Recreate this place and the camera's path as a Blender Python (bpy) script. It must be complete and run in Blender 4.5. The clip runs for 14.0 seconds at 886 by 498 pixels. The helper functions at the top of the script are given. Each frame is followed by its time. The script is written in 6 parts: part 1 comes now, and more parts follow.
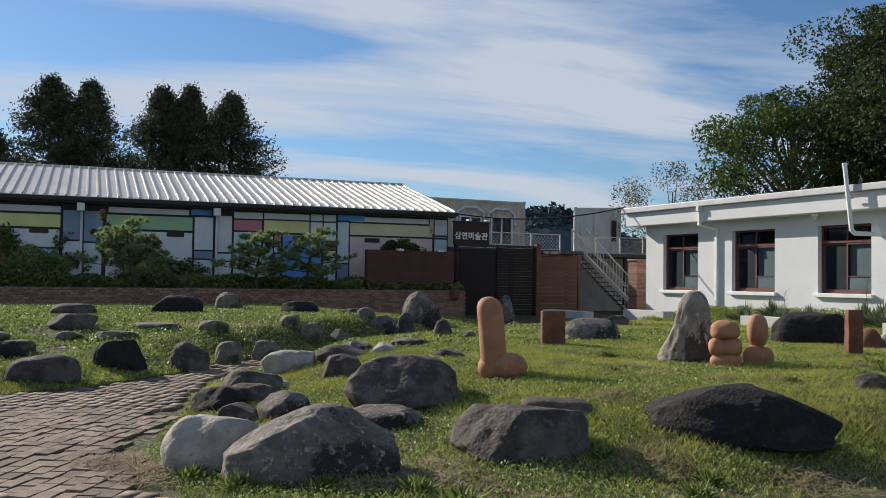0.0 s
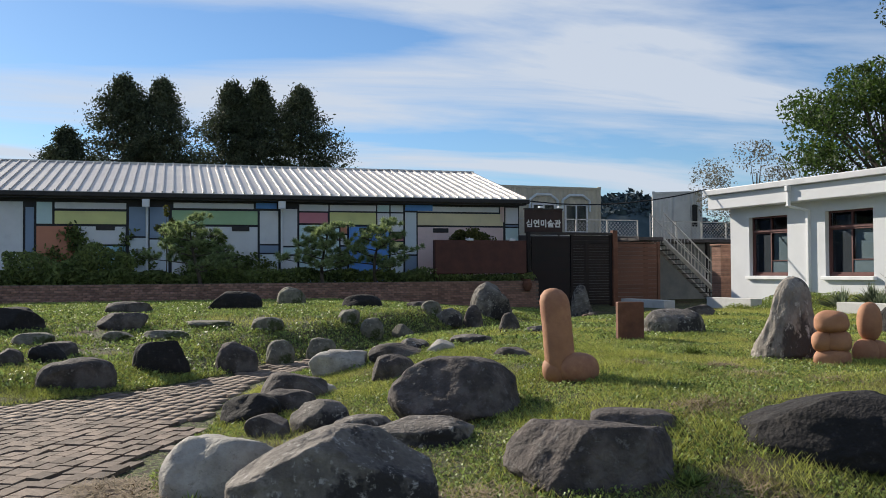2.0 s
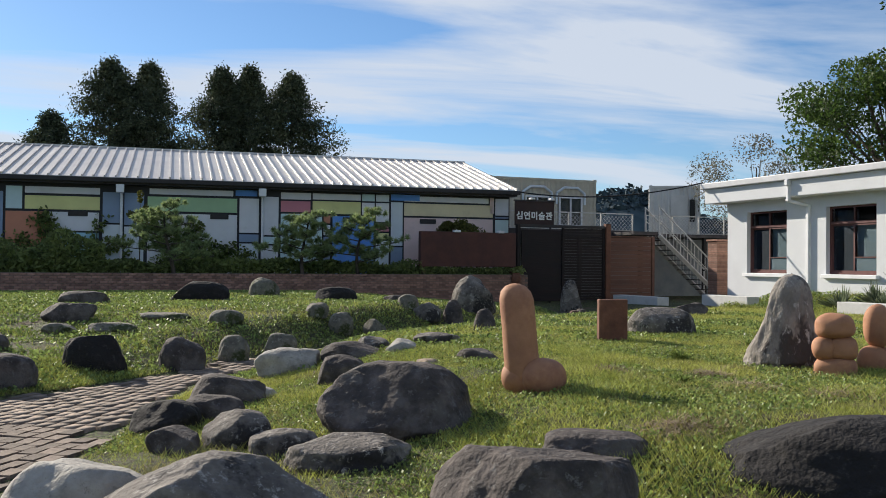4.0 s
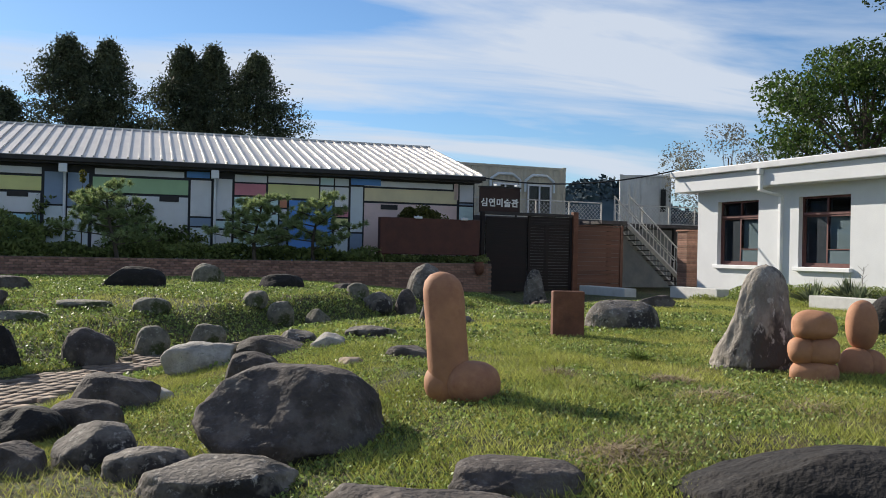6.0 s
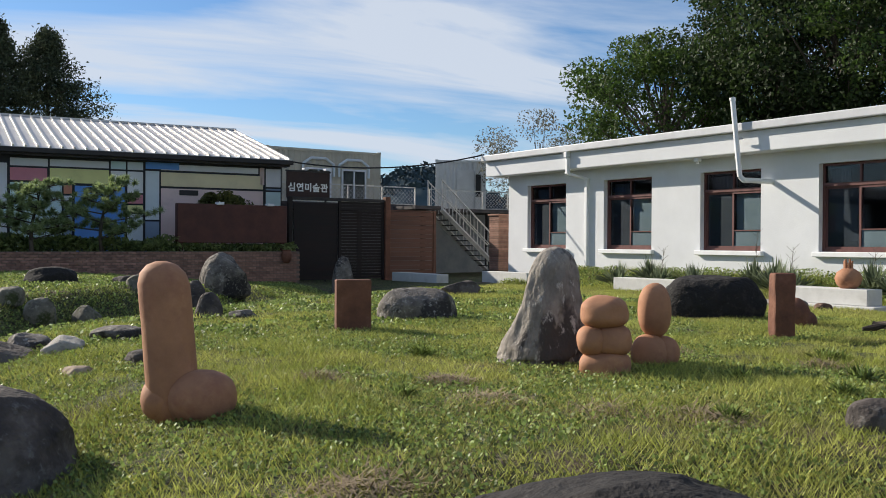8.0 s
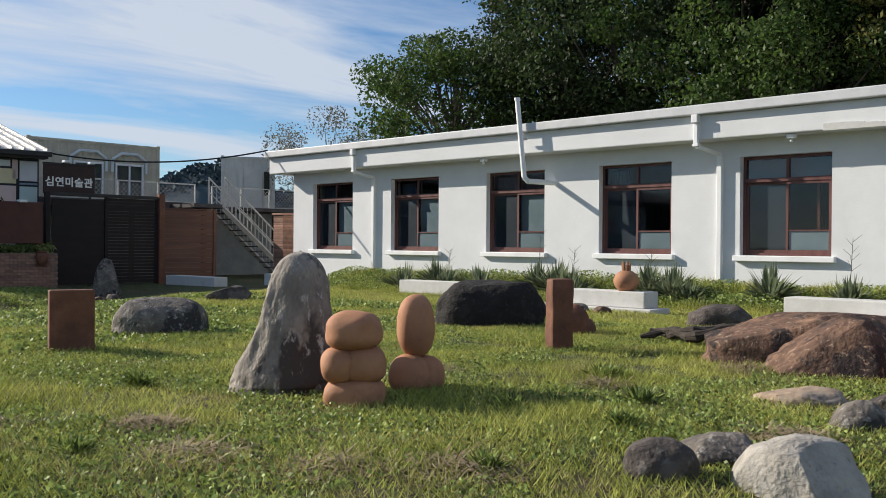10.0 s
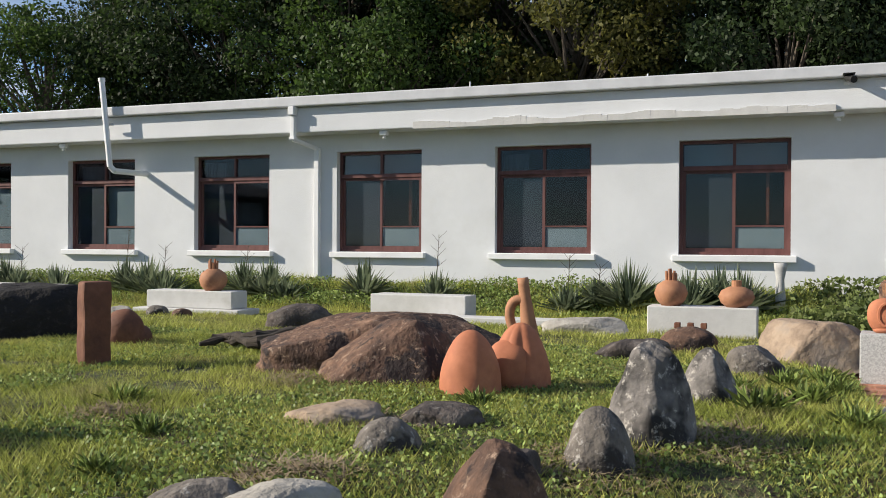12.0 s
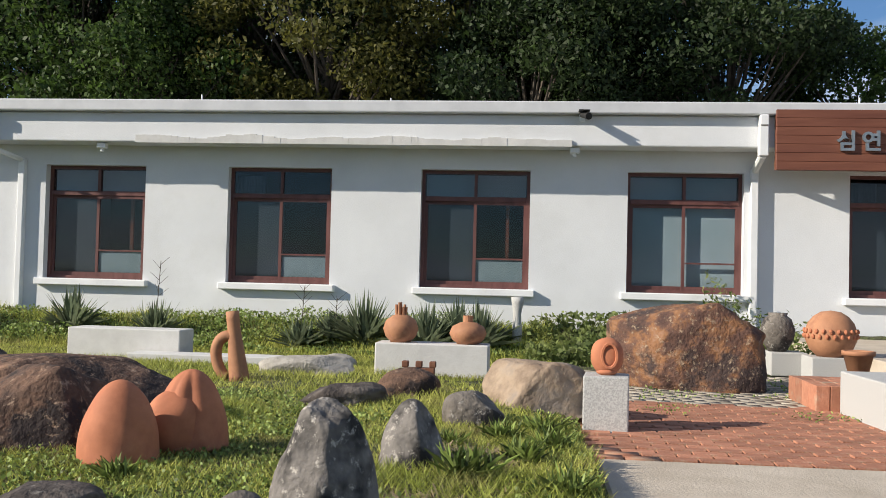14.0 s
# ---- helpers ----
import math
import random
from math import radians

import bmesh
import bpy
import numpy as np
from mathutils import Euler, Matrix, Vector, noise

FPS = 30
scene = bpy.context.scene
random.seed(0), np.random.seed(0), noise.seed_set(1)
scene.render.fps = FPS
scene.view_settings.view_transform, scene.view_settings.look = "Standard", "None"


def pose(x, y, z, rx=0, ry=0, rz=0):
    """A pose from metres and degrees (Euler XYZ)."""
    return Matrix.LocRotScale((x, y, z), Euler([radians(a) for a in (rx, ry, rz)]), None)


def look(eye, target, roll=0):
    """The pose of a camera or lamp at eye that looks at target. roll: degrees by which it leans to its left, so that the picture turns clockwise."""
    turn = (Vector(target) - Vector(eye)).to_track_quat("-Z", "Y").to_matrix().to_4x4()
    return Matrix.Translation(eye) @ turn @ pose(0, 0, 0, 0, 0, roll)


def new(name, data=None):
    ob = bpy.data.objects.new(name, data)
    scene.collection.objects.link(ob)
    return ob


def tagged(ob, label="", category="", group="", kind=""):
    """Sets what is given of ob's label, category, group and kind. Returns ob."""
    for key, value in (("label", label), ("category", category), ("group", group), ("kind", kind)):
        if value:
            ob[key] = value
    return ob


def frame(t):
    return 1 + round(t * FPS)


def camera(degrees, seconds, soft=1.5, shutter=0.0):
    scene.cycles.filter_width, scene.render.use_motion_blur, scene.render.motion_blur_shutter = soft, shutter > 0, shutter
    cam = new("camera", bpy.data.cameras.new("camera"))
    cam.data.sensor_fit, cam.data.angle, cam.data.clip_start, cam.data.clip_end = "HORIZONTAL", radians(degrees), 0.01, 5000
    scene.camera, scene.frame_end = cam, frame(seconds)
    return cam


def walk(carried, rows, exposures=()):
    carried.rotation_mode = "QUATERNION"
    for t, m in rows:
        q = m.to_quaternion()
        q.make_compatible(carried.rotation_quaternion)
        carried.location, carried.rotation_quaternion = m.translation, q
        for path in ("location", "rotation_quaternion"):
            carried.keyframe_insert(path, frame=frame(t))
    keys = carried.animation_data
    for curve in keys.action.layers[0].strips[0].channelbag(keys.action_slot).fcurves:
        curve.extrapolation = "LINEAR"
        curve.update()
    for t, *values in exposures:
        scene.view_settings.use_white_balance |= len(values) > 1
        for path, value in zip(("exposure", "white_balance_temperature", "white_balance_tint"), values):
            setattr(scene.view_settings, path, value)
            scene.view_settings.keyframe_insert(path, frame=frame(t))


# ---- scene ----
cam = camera(51.6, 14.0, soft=0.9)

PATH = [
    (0, (8.483, -7.117, 0.902), (6.688, -6.237, 0.972), 0.8),
    (0.5, (8.233, -6.998, 0.912), (6.435, -6.124, 0.968), 0.0),
    (1, (8.002, -6.812, 0.91), (6.17, -6.012, 0.964), -0.4),
    (1.5, (7.802, -6.634, 0.907), (5.937, -5.913, 0.96), -0.3),
    (2, (7.556, -6.465, 0.903), (5.694, -5.738, 0.952), -0.3),
    (2.5, (7.348, -6.256, 0.896), (5.484, -5.532, 0.944), -0.2),
    (3, (7.17, -6.049, 0.91), (5.306, -5.325, 0.95), -0.0),
    (5.5, (6.032, -5.197, 0.857), (4.173, -4.462, 0.893), 0.9),
    (6, (5.853, -4.968, 0.869), (4.012, -4.185, 0.879), 1.2),
    (6.5, (5.648, -4.742, 0.872), (3.964, -3.663, 0.854), 0.3),
    (7, (5.496, -4.561, 0.852), (3.828, -3.457, 0.839), 0.3),
    (9.5, (4.731, -3.416, 0.86), (3.21, -2.117, 0.853), 0.5),
    (10, (4.611, -3.199, 0.882), (3.235, -1.749, 0.872), 0.4),
    (10.5, (4.586, -2.928, 0.885), (3.31, -1.388, 0.874), 0.5),
    (11, (4.608, -2.693, 0.885), (3.555, -0.993, 0.868), 0.4),
    (11.5, (4.592, -2.417, 0.891), (3.878, -0.549, 0.871), 0.1),
    (12, (4.616, -2.16, 0.884), (3.916, -0.287, 0.871), 0.3),
    (12.5, (4.67, -1.921, 0.899), (4.015, -0.031, 0.906), 1.4),
    (13, (4.675, -1.635, 0.893), (4.286, 0.326, 0.921), 1.2),
    (13.5, (4.7, -1.415, 0.884), (4.415, 0.565, 0.924), 1.3),
    (14, (4.782, -1.163, 0.889), (4.582, 0.826, 0.949), 1.4),
]
walk(cam, [(t, look(eye, target, roll)) for t, eye, target, roll in PATH], [(0, 0.3), (1.5, 0.42), (3, 0.52), (6.5, 0.54), (9.5, 0.48), (11, 0.44), (14, 0.46)])


# ---- light ----
SUN_EL, SUN_TO = radians(26), Vector((0.925, 0.385, 0)).normalized()
world = bpy.data.worlds.new("world")
scene.world = world
world.use_nodes = True
wn, wl = world.node_tree.nodes, world.node_tree.links
wn.clear()


def wnode(kind, **sets):
    n = wn.new(kind)
    for k, v in sets.items():
        setattr(n, k, v)
    return n


sky = wnode("ShaderNodeTexSky", sky_type="NISHITA", sun_disc=False, sun_elevation=SUN_EL, sun_rotation=radians(247.4), altitude=100.0, air_density=1.0, dust_density=0.2, ozone_density=3.0)
coord = wnode("ShaderNodeTexCoord")
sep = wnode("ShaderNodeSeparateXYZ")
wl.new(coord.outputs["Generated"], sep.inputs[0])
# high thin cloud on a plane overhead: direction divided by height
zz = wnode("ShaderNodeMath", operation="ADD")
wl.new(sep.outputs["Z"], zz.inputs[0])
zz.inputs[1].default_value = 0.09
zm = wnode("ShaderNodeMath", operation="MAXIMUM")
wl.new(zz.outputs[0], zm.inputs[0])
zm.inputs[1].default_value = 0.02
div = wnode("ShaderNodeVectorMath", operation="DIVIDE")
comb = wnode("ShaderNodeCombineXYZ")
for k in range(3):
    wl.new(zm.outputs[0], comb.inputs[k])
wl.new(coord.outputs["Generated"], div.inputs[0])
wl.new(comb.outputs[0], div.inputs[1])
mapping = wnode("ShaderNodeMapping")
mapping.inputs["Scale"].default_value = (0.95, 0.3, 0.0)
mapping.inputs["Rotation"].default_value = (0, 0, radians(-8))
mapping.inputs["Location"].default_value = (0.35, 0.6, 0)
wl.new(div.outputs[0], mapping.inputs[0])
cloud = wnode("ShaderNodeTexNoise")
cloud.inputs["Scale"].default_value, cloud.inputs["Detail"].default_value = 1.1, 9.0
cloud.inputs["Roughness"].default_value, cloud.inputs["Distortion"].default_value = 0.55, 0.5
wl.new(mapping.outputs[0], cloud.inputs["Vector"])
ramp = wnode("ShaderNodeValToRGB")
ramp.color_ramp.elements[0].position, ramp.color_ramp.elements[1].position = 0.44, 0.60
wl.new(cloud.outputs["Fac"], ramp.inputs[0])
amount = wnode("ShaderNodeMath", operation="MULTIPLY")
wl.new(ramp.outputs[0], amount.inputs[0])
amount.inputs[1].default_value = 0.9
mix = wnode("ShaderNodeMix", data_type="RGBA")
wl.new(amount.outputs[0], mix.inputs["Factor"])
deeper = wnode("ShaderNodeMix", data_type="RGBA", blend_type="MULTIPLY")
deeper.inputs["Factor"].default_value = 1.0
deeper.inputs["B"].default_value = (0.66, 0.81, 0.96, 1)
wl.new(sky.outputs[0], deeper.inputs["A"])
wl.new(deeper.outputs["Result"], mix.inputs["A"])
mix.inputs["B"].default_value = (5.4, 5.9, 6.7, 1)
back = wnode("ShaderNodeBackground")
back.inputs["Strength"].default_value = 0.085
wl.new(mix.outputs["Result"], back.inputs[0])
wout = wnode("ShaderNodeOutputWorld")
wl.new(back.outputs[0], wout.inputs[0])

sun = new("sun", bpy.data.lights.new("sun", "SUN"))
sun.data.energy, sun.data.angle, sun.data.color = 5.0, radians(0.6), (1.0, 0.91, 0.78)
sun.matrix_world = look((-30, -12, 20), Vector((-30, -12, 20)) + SUN_TO * math.cos(SUN_EL) - Vector((0, 0, math.sin(SUN_EL))))

# ---- materials ----


def material(name, ramp_colours, scale=6.0, rough=0.8, bump=0.2, bump_scale=None, detail=6.0, metal=0.0, spots=None, spot_scale=3.0, spot_at=(0.55, 0.7), stretch=(1, 1, 1), island=0.0, per_object=0.0, spec=0.4, fine=0.12, depth=0.02, trans=0.0, crack=0.0, fleck=None):
    """A noise-driven surface. ramp_colours: (place, colour) stops; spots: a second colour laid over in patches."""
    m = bpy.data.materials.new(name)
    m.use_nodes = True
    n, l = m.node_tree.nodes, m.node_tree.links
    p = n["Principled BSDF"]
    tc = n.new("ShaderNodeTexCoord")
    mp = n.new("ShaderNodeMapping")
    mp.inputs["Scale"].default_value = stretch
    l.new(tc.outputs["Object"], mp.inputs[0])
    a = n.new("ShaderNodeTexNoise")
    a.inputs["Scale"].default_value, a.inputs["Detail"].default_value, a.inputs["Roughness"].default_value = scale, detail, 0.62
    l.new(mp.outputs[0], a.inputs["Vector"])
    r = n.new("ShaderNodeValToRGB")
    els = r.color_ramp.elements
    while len(els) < len(ramp_colours):
        els.new(0.5)
    for e, (at, c) in zip(els, ramp_colours):
        e.position, e.color = at, (*c, 1)
    l.new(a.outputs["Fac"], r.inputs[0])
    out = r.outputs[0]
    if spots:
        b = n.new("ShaderNodeTexNoise")
        b.inputs["Scale"].default_value, b.inputs["Detail"].default_value, b.inputs["Roughness"].default_value = spot_scale, 5.0, 0.65
        l.new(mp.outputs[0], b.inputs["Vector"])
        br = n.new("ShaderNodeMapRange")
        br.inputs["From Min"].default_value, br.inputs["From Max"].default_value = spot_at
        l.new(b.outputs["Fac"], br.inputs["Value"])
        mx = n.new("ShaderNodeMix")
        mx.data_type = "RGBA"
        l.new(br.outputs[0], mx.inputs["Factor"])
        l.new(out, mx.inputs["A"])
        mx.inputs["B"].default_value = (*spots, 1)
        out = mx.outputs["Result"]
    if fleck:
        fl = n.new("ShaderNodeTexNoise")
        fl.inputs["Scale"].default_value, fl.inputs["Detail"].default_value, fl.inputs["Roughness"].default_value = 17.0, 8.0, 0.75
        l.new(mp.outputs[0], fl.inputs["Vector"])
        fm = n.new("ShaderNodeMapRange")
        fm.inputs["From Min"].default_value, fm.inputs["From Max"].default_value = 0.56, 0.64
        l.new(fl.outputs["Fac"], fm.inputs["Value"])
        fx = n.new("ShaderNodeMix")
        fx.data_type = "RGBA"
        l.new(fm.outputs[0], fx.inputs["Factor"])
        l.new(out, fx.inputs["A"])
        fx.inputs["B"].default_value = (*fleck, 1)
        out = fx.outputs["Result"]
    if island or per_object:
        src = n.new("ShaderNodeNewGeometry").outputs["Random Per Island"] if island else n.new("ShaderNodeObjectInfo").outputs["Random"]
        mr = n.new("ShaderNodeMapRange")
        amt = island or per_object
        mr.inputs["To Min"].default_value, mr.inputs["To Max"].default_value = 1 - amt, 1 + amt
        l.new(src, mr.inputs["Value"])
        hs = n.new("ShaderNodeHueSaturation")
        l.new(mr.outputs[0], hs.inputs["Value"])
        l.new(out, hs.inputs["Color"])
        out = hs.outputs[0]
    l.new(out, p.inputs["Base Color"])
    p.inputs["Metallic"].default_value = metal
    p.inputs["Specular IOR Level"].default_value = spec
    rr = n.new("ShaderNodeMapRange")
    rr.inputs["To Min"].default_value, rr.inputs["To Max"].default_value = max(0.05, rough - fine), min(1, rough + fine)
    l.new(a.outputs["Fac"], rr.inputs["Value"])
    l.new(rr.outputs[0], p.inputs["Roughness"])
    if bump:
        c = n.new("ShaderNodeTexNoise")
        c.inputs["Scale"].default_value, c.inputs["Detail"].default_value = bump_scale or scale * 5, 8.0
        l.new(mp.outputs[0], c.inputs["Vector"])
        bp = n.new("ShaderNodeBump")
        bp.inputs["Strength"].default_value, bp.inputs["Distance"].default_value = bump, depth
        l.new(c.outputs["Fac"], bp.inputs["Height"])
        if crack:
            vo = n.new("ShaderNodeTexVoronoi")
            vo.feature = "DISTANCE_TO_EDGE"
            vo.inputs["Scale"].default_value = crack
            wob = n.new("ShaderNodeMix")
            wob.data_type, wob.inputs["Factor"].default_value = "VECTOR", 0.25
            l.new(mp.outputs[0], wob.inputs["A"])
            l.new(a.outputs["Color"], wob.inputs["B"])
            l.new(wob.outputs["Result"], vo.inputs["Vector"])
            cr = n.new("ShaderNodeMapRange")
            cr.inputs["From Max"].default_value = 0.06
            l.new(vo.outputs["Distance"], cr.inputs["Value"])
            bp2 = n.new("ShaderNodeBump")
            bp2.inputs["Strength"].default_value, bp2.inputs["Distance"].default_value = 0.22, 0.02
            l.new(cr.outputs[0], bp2.inputs["Height"])
            l.new(bp2.outputs[0], bp.inputs["Normal"])
        l.new(bp.outputs[0], p.inputs["Normal"])
    if trans:
        tl, ms = n.new("ShaderNodeBsdfTranslucent"), n.new("ShaderNodeMixShader")
        l.new(out, tl.inputs["Color"])
        ms.inputs[0].default_value = trans
        l.new(p.outputs[0], ms.inputs[1])
        l.new(tl.outputs[0], ms.inputs[2])
        l.new(ms.outputs[0], n["Material Output"].inputs["Surface"])
    return m


def plain2(name, a, b, **kw):
    return material(name, [(0.35, a), (0.65, b)], **kw)


ROCK_DARK = material("dark_rock", [(0.3, (0.027, 0.0227, 0.0218)), (0.52, (0.075, 0.0611, 0.0544)), (0.75, (0.195, 0.163, 0.143))], 5, 0.9, 0.7, 38, spots=(0.12, 0.105, 0.094), spot_scale=3.0, spot_at=(0.55, 0.64), depth=0.022, crack=3, fleck=(0.15, 0.137, 0.126))
ROCK_BLACK = material("black_rock", [(0.3, (0.009, 0.008, 0.008)), (0.6, (0.018, 0.0155, 0.015)), (0.8, (0.045, 0.038, 0.035))], 5, 0.9, 0.7, 38, spots=(0.05, 0.04, 0.035), spot_scale=3.2, spot_at=(0.6, 0.72), depth=0.022, crack=3, fleck=(0.045, 0.04, 0.037))
ROCK_GREY = material("grey_rock", [(0.3, (0.065, 0.056, 0.048)), (0.5, (0.155, 0.136, 0.118)), (0.72, (0.3, 0.268, 0.235))], 5, 0.9, 0.7, 38, spots=(0.04, 0.0352, 0.0336), spot_scale=2.6, spot_at=(0.5, 0.57), depth=0.022, crack=3, fleck=(0.36, 0.34, 0.31))
ROCK_PALE = material("pale_rock", [(0.3, (0.22, 0.205, 0.18)), (0.52, (0.37, 0.345, 0.305)), (0.75, (0.48, 0.455, 0.41))], 5, 0.9, 0.7, 38, spots=(0.14, 0.13, 0.115), spot_scale=2.4, spot_at=(0.56, 0.7), depth=0.022, fleck=(0.22, 0.205, 0.18))
ROCK_MOSS = material("mossy_rock", [(0.3, (0.081, 0.0729, 0.058)), (0.55, (0.189, 0.173, 0.135)), (0.75, (0.338, 0.311, 0.257))], 5, 0.9, 0.7, 38, spots=(0.05, 0.06, 0.02), spot_scale=3.4, spot_at=(0.5, 0.6), depth=0.022, crack=3, fleck=(0.27, 0.26, 0.21))
ROCK_BROWN = material("brown_rock", [(0.3, (0.0387, 0.0231, 0.0182)), (0.5, (0.133, 0.0756, 0.0506)), (0.72, (0.332, 0.199, 0.127))], 5, 0.9, 0.7, 38, spots=(0.03, 0.021, 0.02), spot_scale=2.4, spot_at=(0.49, 0.56), depth=0.022, crack=2.2, fleck=(0.3, 0.21, 0.15))
ROCK_RUST = material("rust_rock", [(0.3, (0.048, 0.0271, 0.0244)), (0.46, (0.128, 0.0679, 0.0489)), (0.56, (0.256, 0.124, 0.0587)), (0.7, (0.288, 0.176, 0.122))], 5, 0.9, 0.7, 38, spots=(0.06, 0.04, 0.036), spot_scale=2.2, spot_at=(0.5, 0.58), depth=0.022, crack=1.6, fleck=(0.34, 0.25, 0.17))
CLAY = material("terracotta", [(0.3, (0.3, 0.138, 0.0744)), (0.55, (0.408, 0.198, 0.106)), (0.75, (0.516, 0.282, 0.162))], 4, 0.75, 0.1, 40, spots=(0.26, 0.104, 0.065), spot_scale=3.4, spot_at=(0.5, 0.72))
CLAY_RED = material("red_terracotta", [(0.3, (0.345, 0.121, 0.0598)), (0.55, (0.471, 0.178, 0.092)), (0.75, (0.552, 0.247, 0.138))], 4, 0.78, 0.1, 40, spots=(0.325, 0.106, 0.0625), spot_scale=3.2, spot_at=(0.5, 0.75))
CLAY_DARK = material("rusty_clay", [(0.3, (0.1, 0.04, 0.025)), (0.55, (0.17, 0.072, 0.042)), (0.75, (0.24, 0.115, 0.075))], 6, 0.8, 0.3, 30)
STUCCO = material("white_stucco", [(0.3, (0.63, 0.645, 0.665)), (0.7, (0.715, 0.73, 0.75))], 0.8, 0.85, 0.16, 60, spots=(0.58, 0.585, 0.58), spot_scale=0.5, spot_at=(0.55, 0.85))
TRIM_WHITE = material("white_paint", [(0.3, (0.7, 0.71, 0.72)), (0.7, (0.8, 0.81, 0.82))], 2, 0.6, 0.08, 40, spots=(0.55, 0.55, 0.54), spot_scale=1.5, spot_at=(0.62, 0.9))
GUTTER = plain2("grey_gutter", (0.5, 0.51, 0.53), (0.6, 0.61, 0.63), scale=2, rough=0.5, bump=0.05)
FRAME = plain2("brown_window_frame", (0.0975, 0.0375, 0.0338), (0.15, 0.0638, 0.0562), scale=9, rough=0.5, bump=0.05, stretch=(1, 1, 0.2))
GRANITE = material("granite", [(0.4, (0.34, 0.34, 0.335)), (0.6, (0.5, 0.5, 0.49))], 90, 0.85, 0.25, 140)
CONCRETE = material("pale_concrete", [(0.3, (0.5, 0.495, 0.48)), (0.7, (0.62, 0.615, 0.6))], 4, 0.9, 0.2, 50, spots=(0.4, 0.39, 0.36), spot_scale=2, spot_at=(0.58, 0.8))
SLABCON = material("worn_concrete", [(0.3, (0.4, 0.34, 0.27)), (0.7, (0.53, 0.465, 0.385))], 3, 0.9, 0.3, 60)
BRICK = material("old_brick", [(0.3, (0.21, 0.115, 0.085)), (0.7, (0.33, 0.19, 0.14))], 8, 0.9, 0.3, 40, island=0.3)
BRICK_ONE = material("single_brick", [(0.3, (0.21, 0.115, 0.085)), (0.7, (0.33, 0.19, 0.14))], 8, 0.9, 0.3, 40, per_object=0.3)
PAVE_RED = material("red_paver", [(0.3, (0.3, 0.125, 0.075)), (0.7, (0.43, 0.2, 0.125))], 14, 0.9, 0.3, 60, per_object=0.22, spots=(0.36, 0.3, 0.22), spot_scale=5, spot_at=(0.56, 0.76))
PAVE_RED_MANY = material("red_pavers", [(0.3, (0.3, 0.125, 0.075)), (0.7, (0.43, 0.2, 0.125))], 14, 0.9, 0.3, 60, island=0.22, spots=(0.36, 0.3, 0.22), spot_scale=2, spot_at=(0.52, 0.7))
PAVE_GREY = material("stone_paver", [(0.3, (0.125, 0.0925, 0.07)), (0.7, (0.24, 0.185, 0.145))], 12, 0.92, 0.4, 60, per_object=0.35)
PAVE_GREY_MANY = material("stone_pavers", [(0.3, (0.135, 0.1, 0.075)), (0.7, (0.255, 0.2, 0.158))], 12, 0.92, 0.4, 60, island=0.35)
PAVE_BEIGE = material("beige_paving_stone", [(0.3, (0.25, 0.215, 0.17)), (0.7, (0.4, 0.36, 0.3))], 8, 0.92, 0.4, 60, island=0.25)
MORTAR = plain2("mortar", (0.13, 0.1, 0.08), (0.2, 0.16, 0.13), scale=12, rough=0.95, bump=0.4)
ROOF = plain2("pale_metal_roof", (0.52, 0.49, 0.46), (0.62, 0.59, 0.55), scale=1.2, rough=0.42, bump=0.03, metal=0.25, spec=0.5)
DARK_METAL = plain2("dark_metal", (0.02, 0.018, 0.018), (0.04, 0.034, 0.032), scale=4, rough=0.6, bump=0.1)
RUST_STEEL = plain2("rust_brown_steel", (0.07, 0.024, 0.018), (0.105, 0.038, 0.027), scale=3, rough=0.65, bump=0.1)
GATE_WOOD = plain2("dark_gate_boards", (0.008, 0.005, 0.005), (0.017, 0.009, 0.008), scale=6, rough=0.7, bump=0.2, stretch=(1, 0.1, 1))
FENCE_WOOD = plain2("brown_fence_boards", (0.1, 0.045, 0.03), (0.165, 0.08, 0.055), scale=6, rough=0.75, bump=0.2, stretch=(1, 0.1, 1))
SIGN_WOOD = plain2("red_brown_sign_boards", (0.13, 0.045, 0.028), (0.2, 0.075, 0.045), scale=6, rough=0.6, bump=0.15, stretch=(0.1, 1, 1))
CONTAINER_A = material("weathered_beige_steel", [(0.3, (0.44, 0.4, 0.31)), (0.7, (0.56, 0.52, 0.41))], 1.5, 0.75, 0.1, 20, spots=(0.25, 0.13, 0.06), spot_scale=1.2, spot_at=(0.62, 0.8))
CONTAINER_B = material("white_steel", [(0.3, (0.56, 0.56, 0.54)), (0.7, (0.68, 0.68, 0.66))], 1.5, 0.75, 0.1, 20, spots=(0.3, 0.24, 0.2), spot_scale=1.2, spot_at=(0.66, 0.85))
GALV = plain2("galvanised_rail", (0.45, 0.44, 0.42), (0.58, 0.57, 0.55), scale=5, rough=0.5, bump=0.05, metal=0.3)
DECK = plain2("dark_deck_edge", (0.05, 0.045, 0.045), (0.09, 0.08, 0.08), scale=4, rough=0.8, bump=0.1)
SOIL = material("garden_ground", [(0.34, (0.03, 0.022, 0.014)), (0.44, (0.075, 0.058, 0.035)), (0.5, (0.055, 0.08, 0.022)), (0.56, (0.125, 0.155, 0.045)), (0.66, (0.24, 0.2, 0.115))], 22, 1.0, 1.0, 60, detail=14, spots=(0.135, 0.1, 0.066), spot_scale=1.1, spot_at=(0.56, 0.64), depth=0.05)
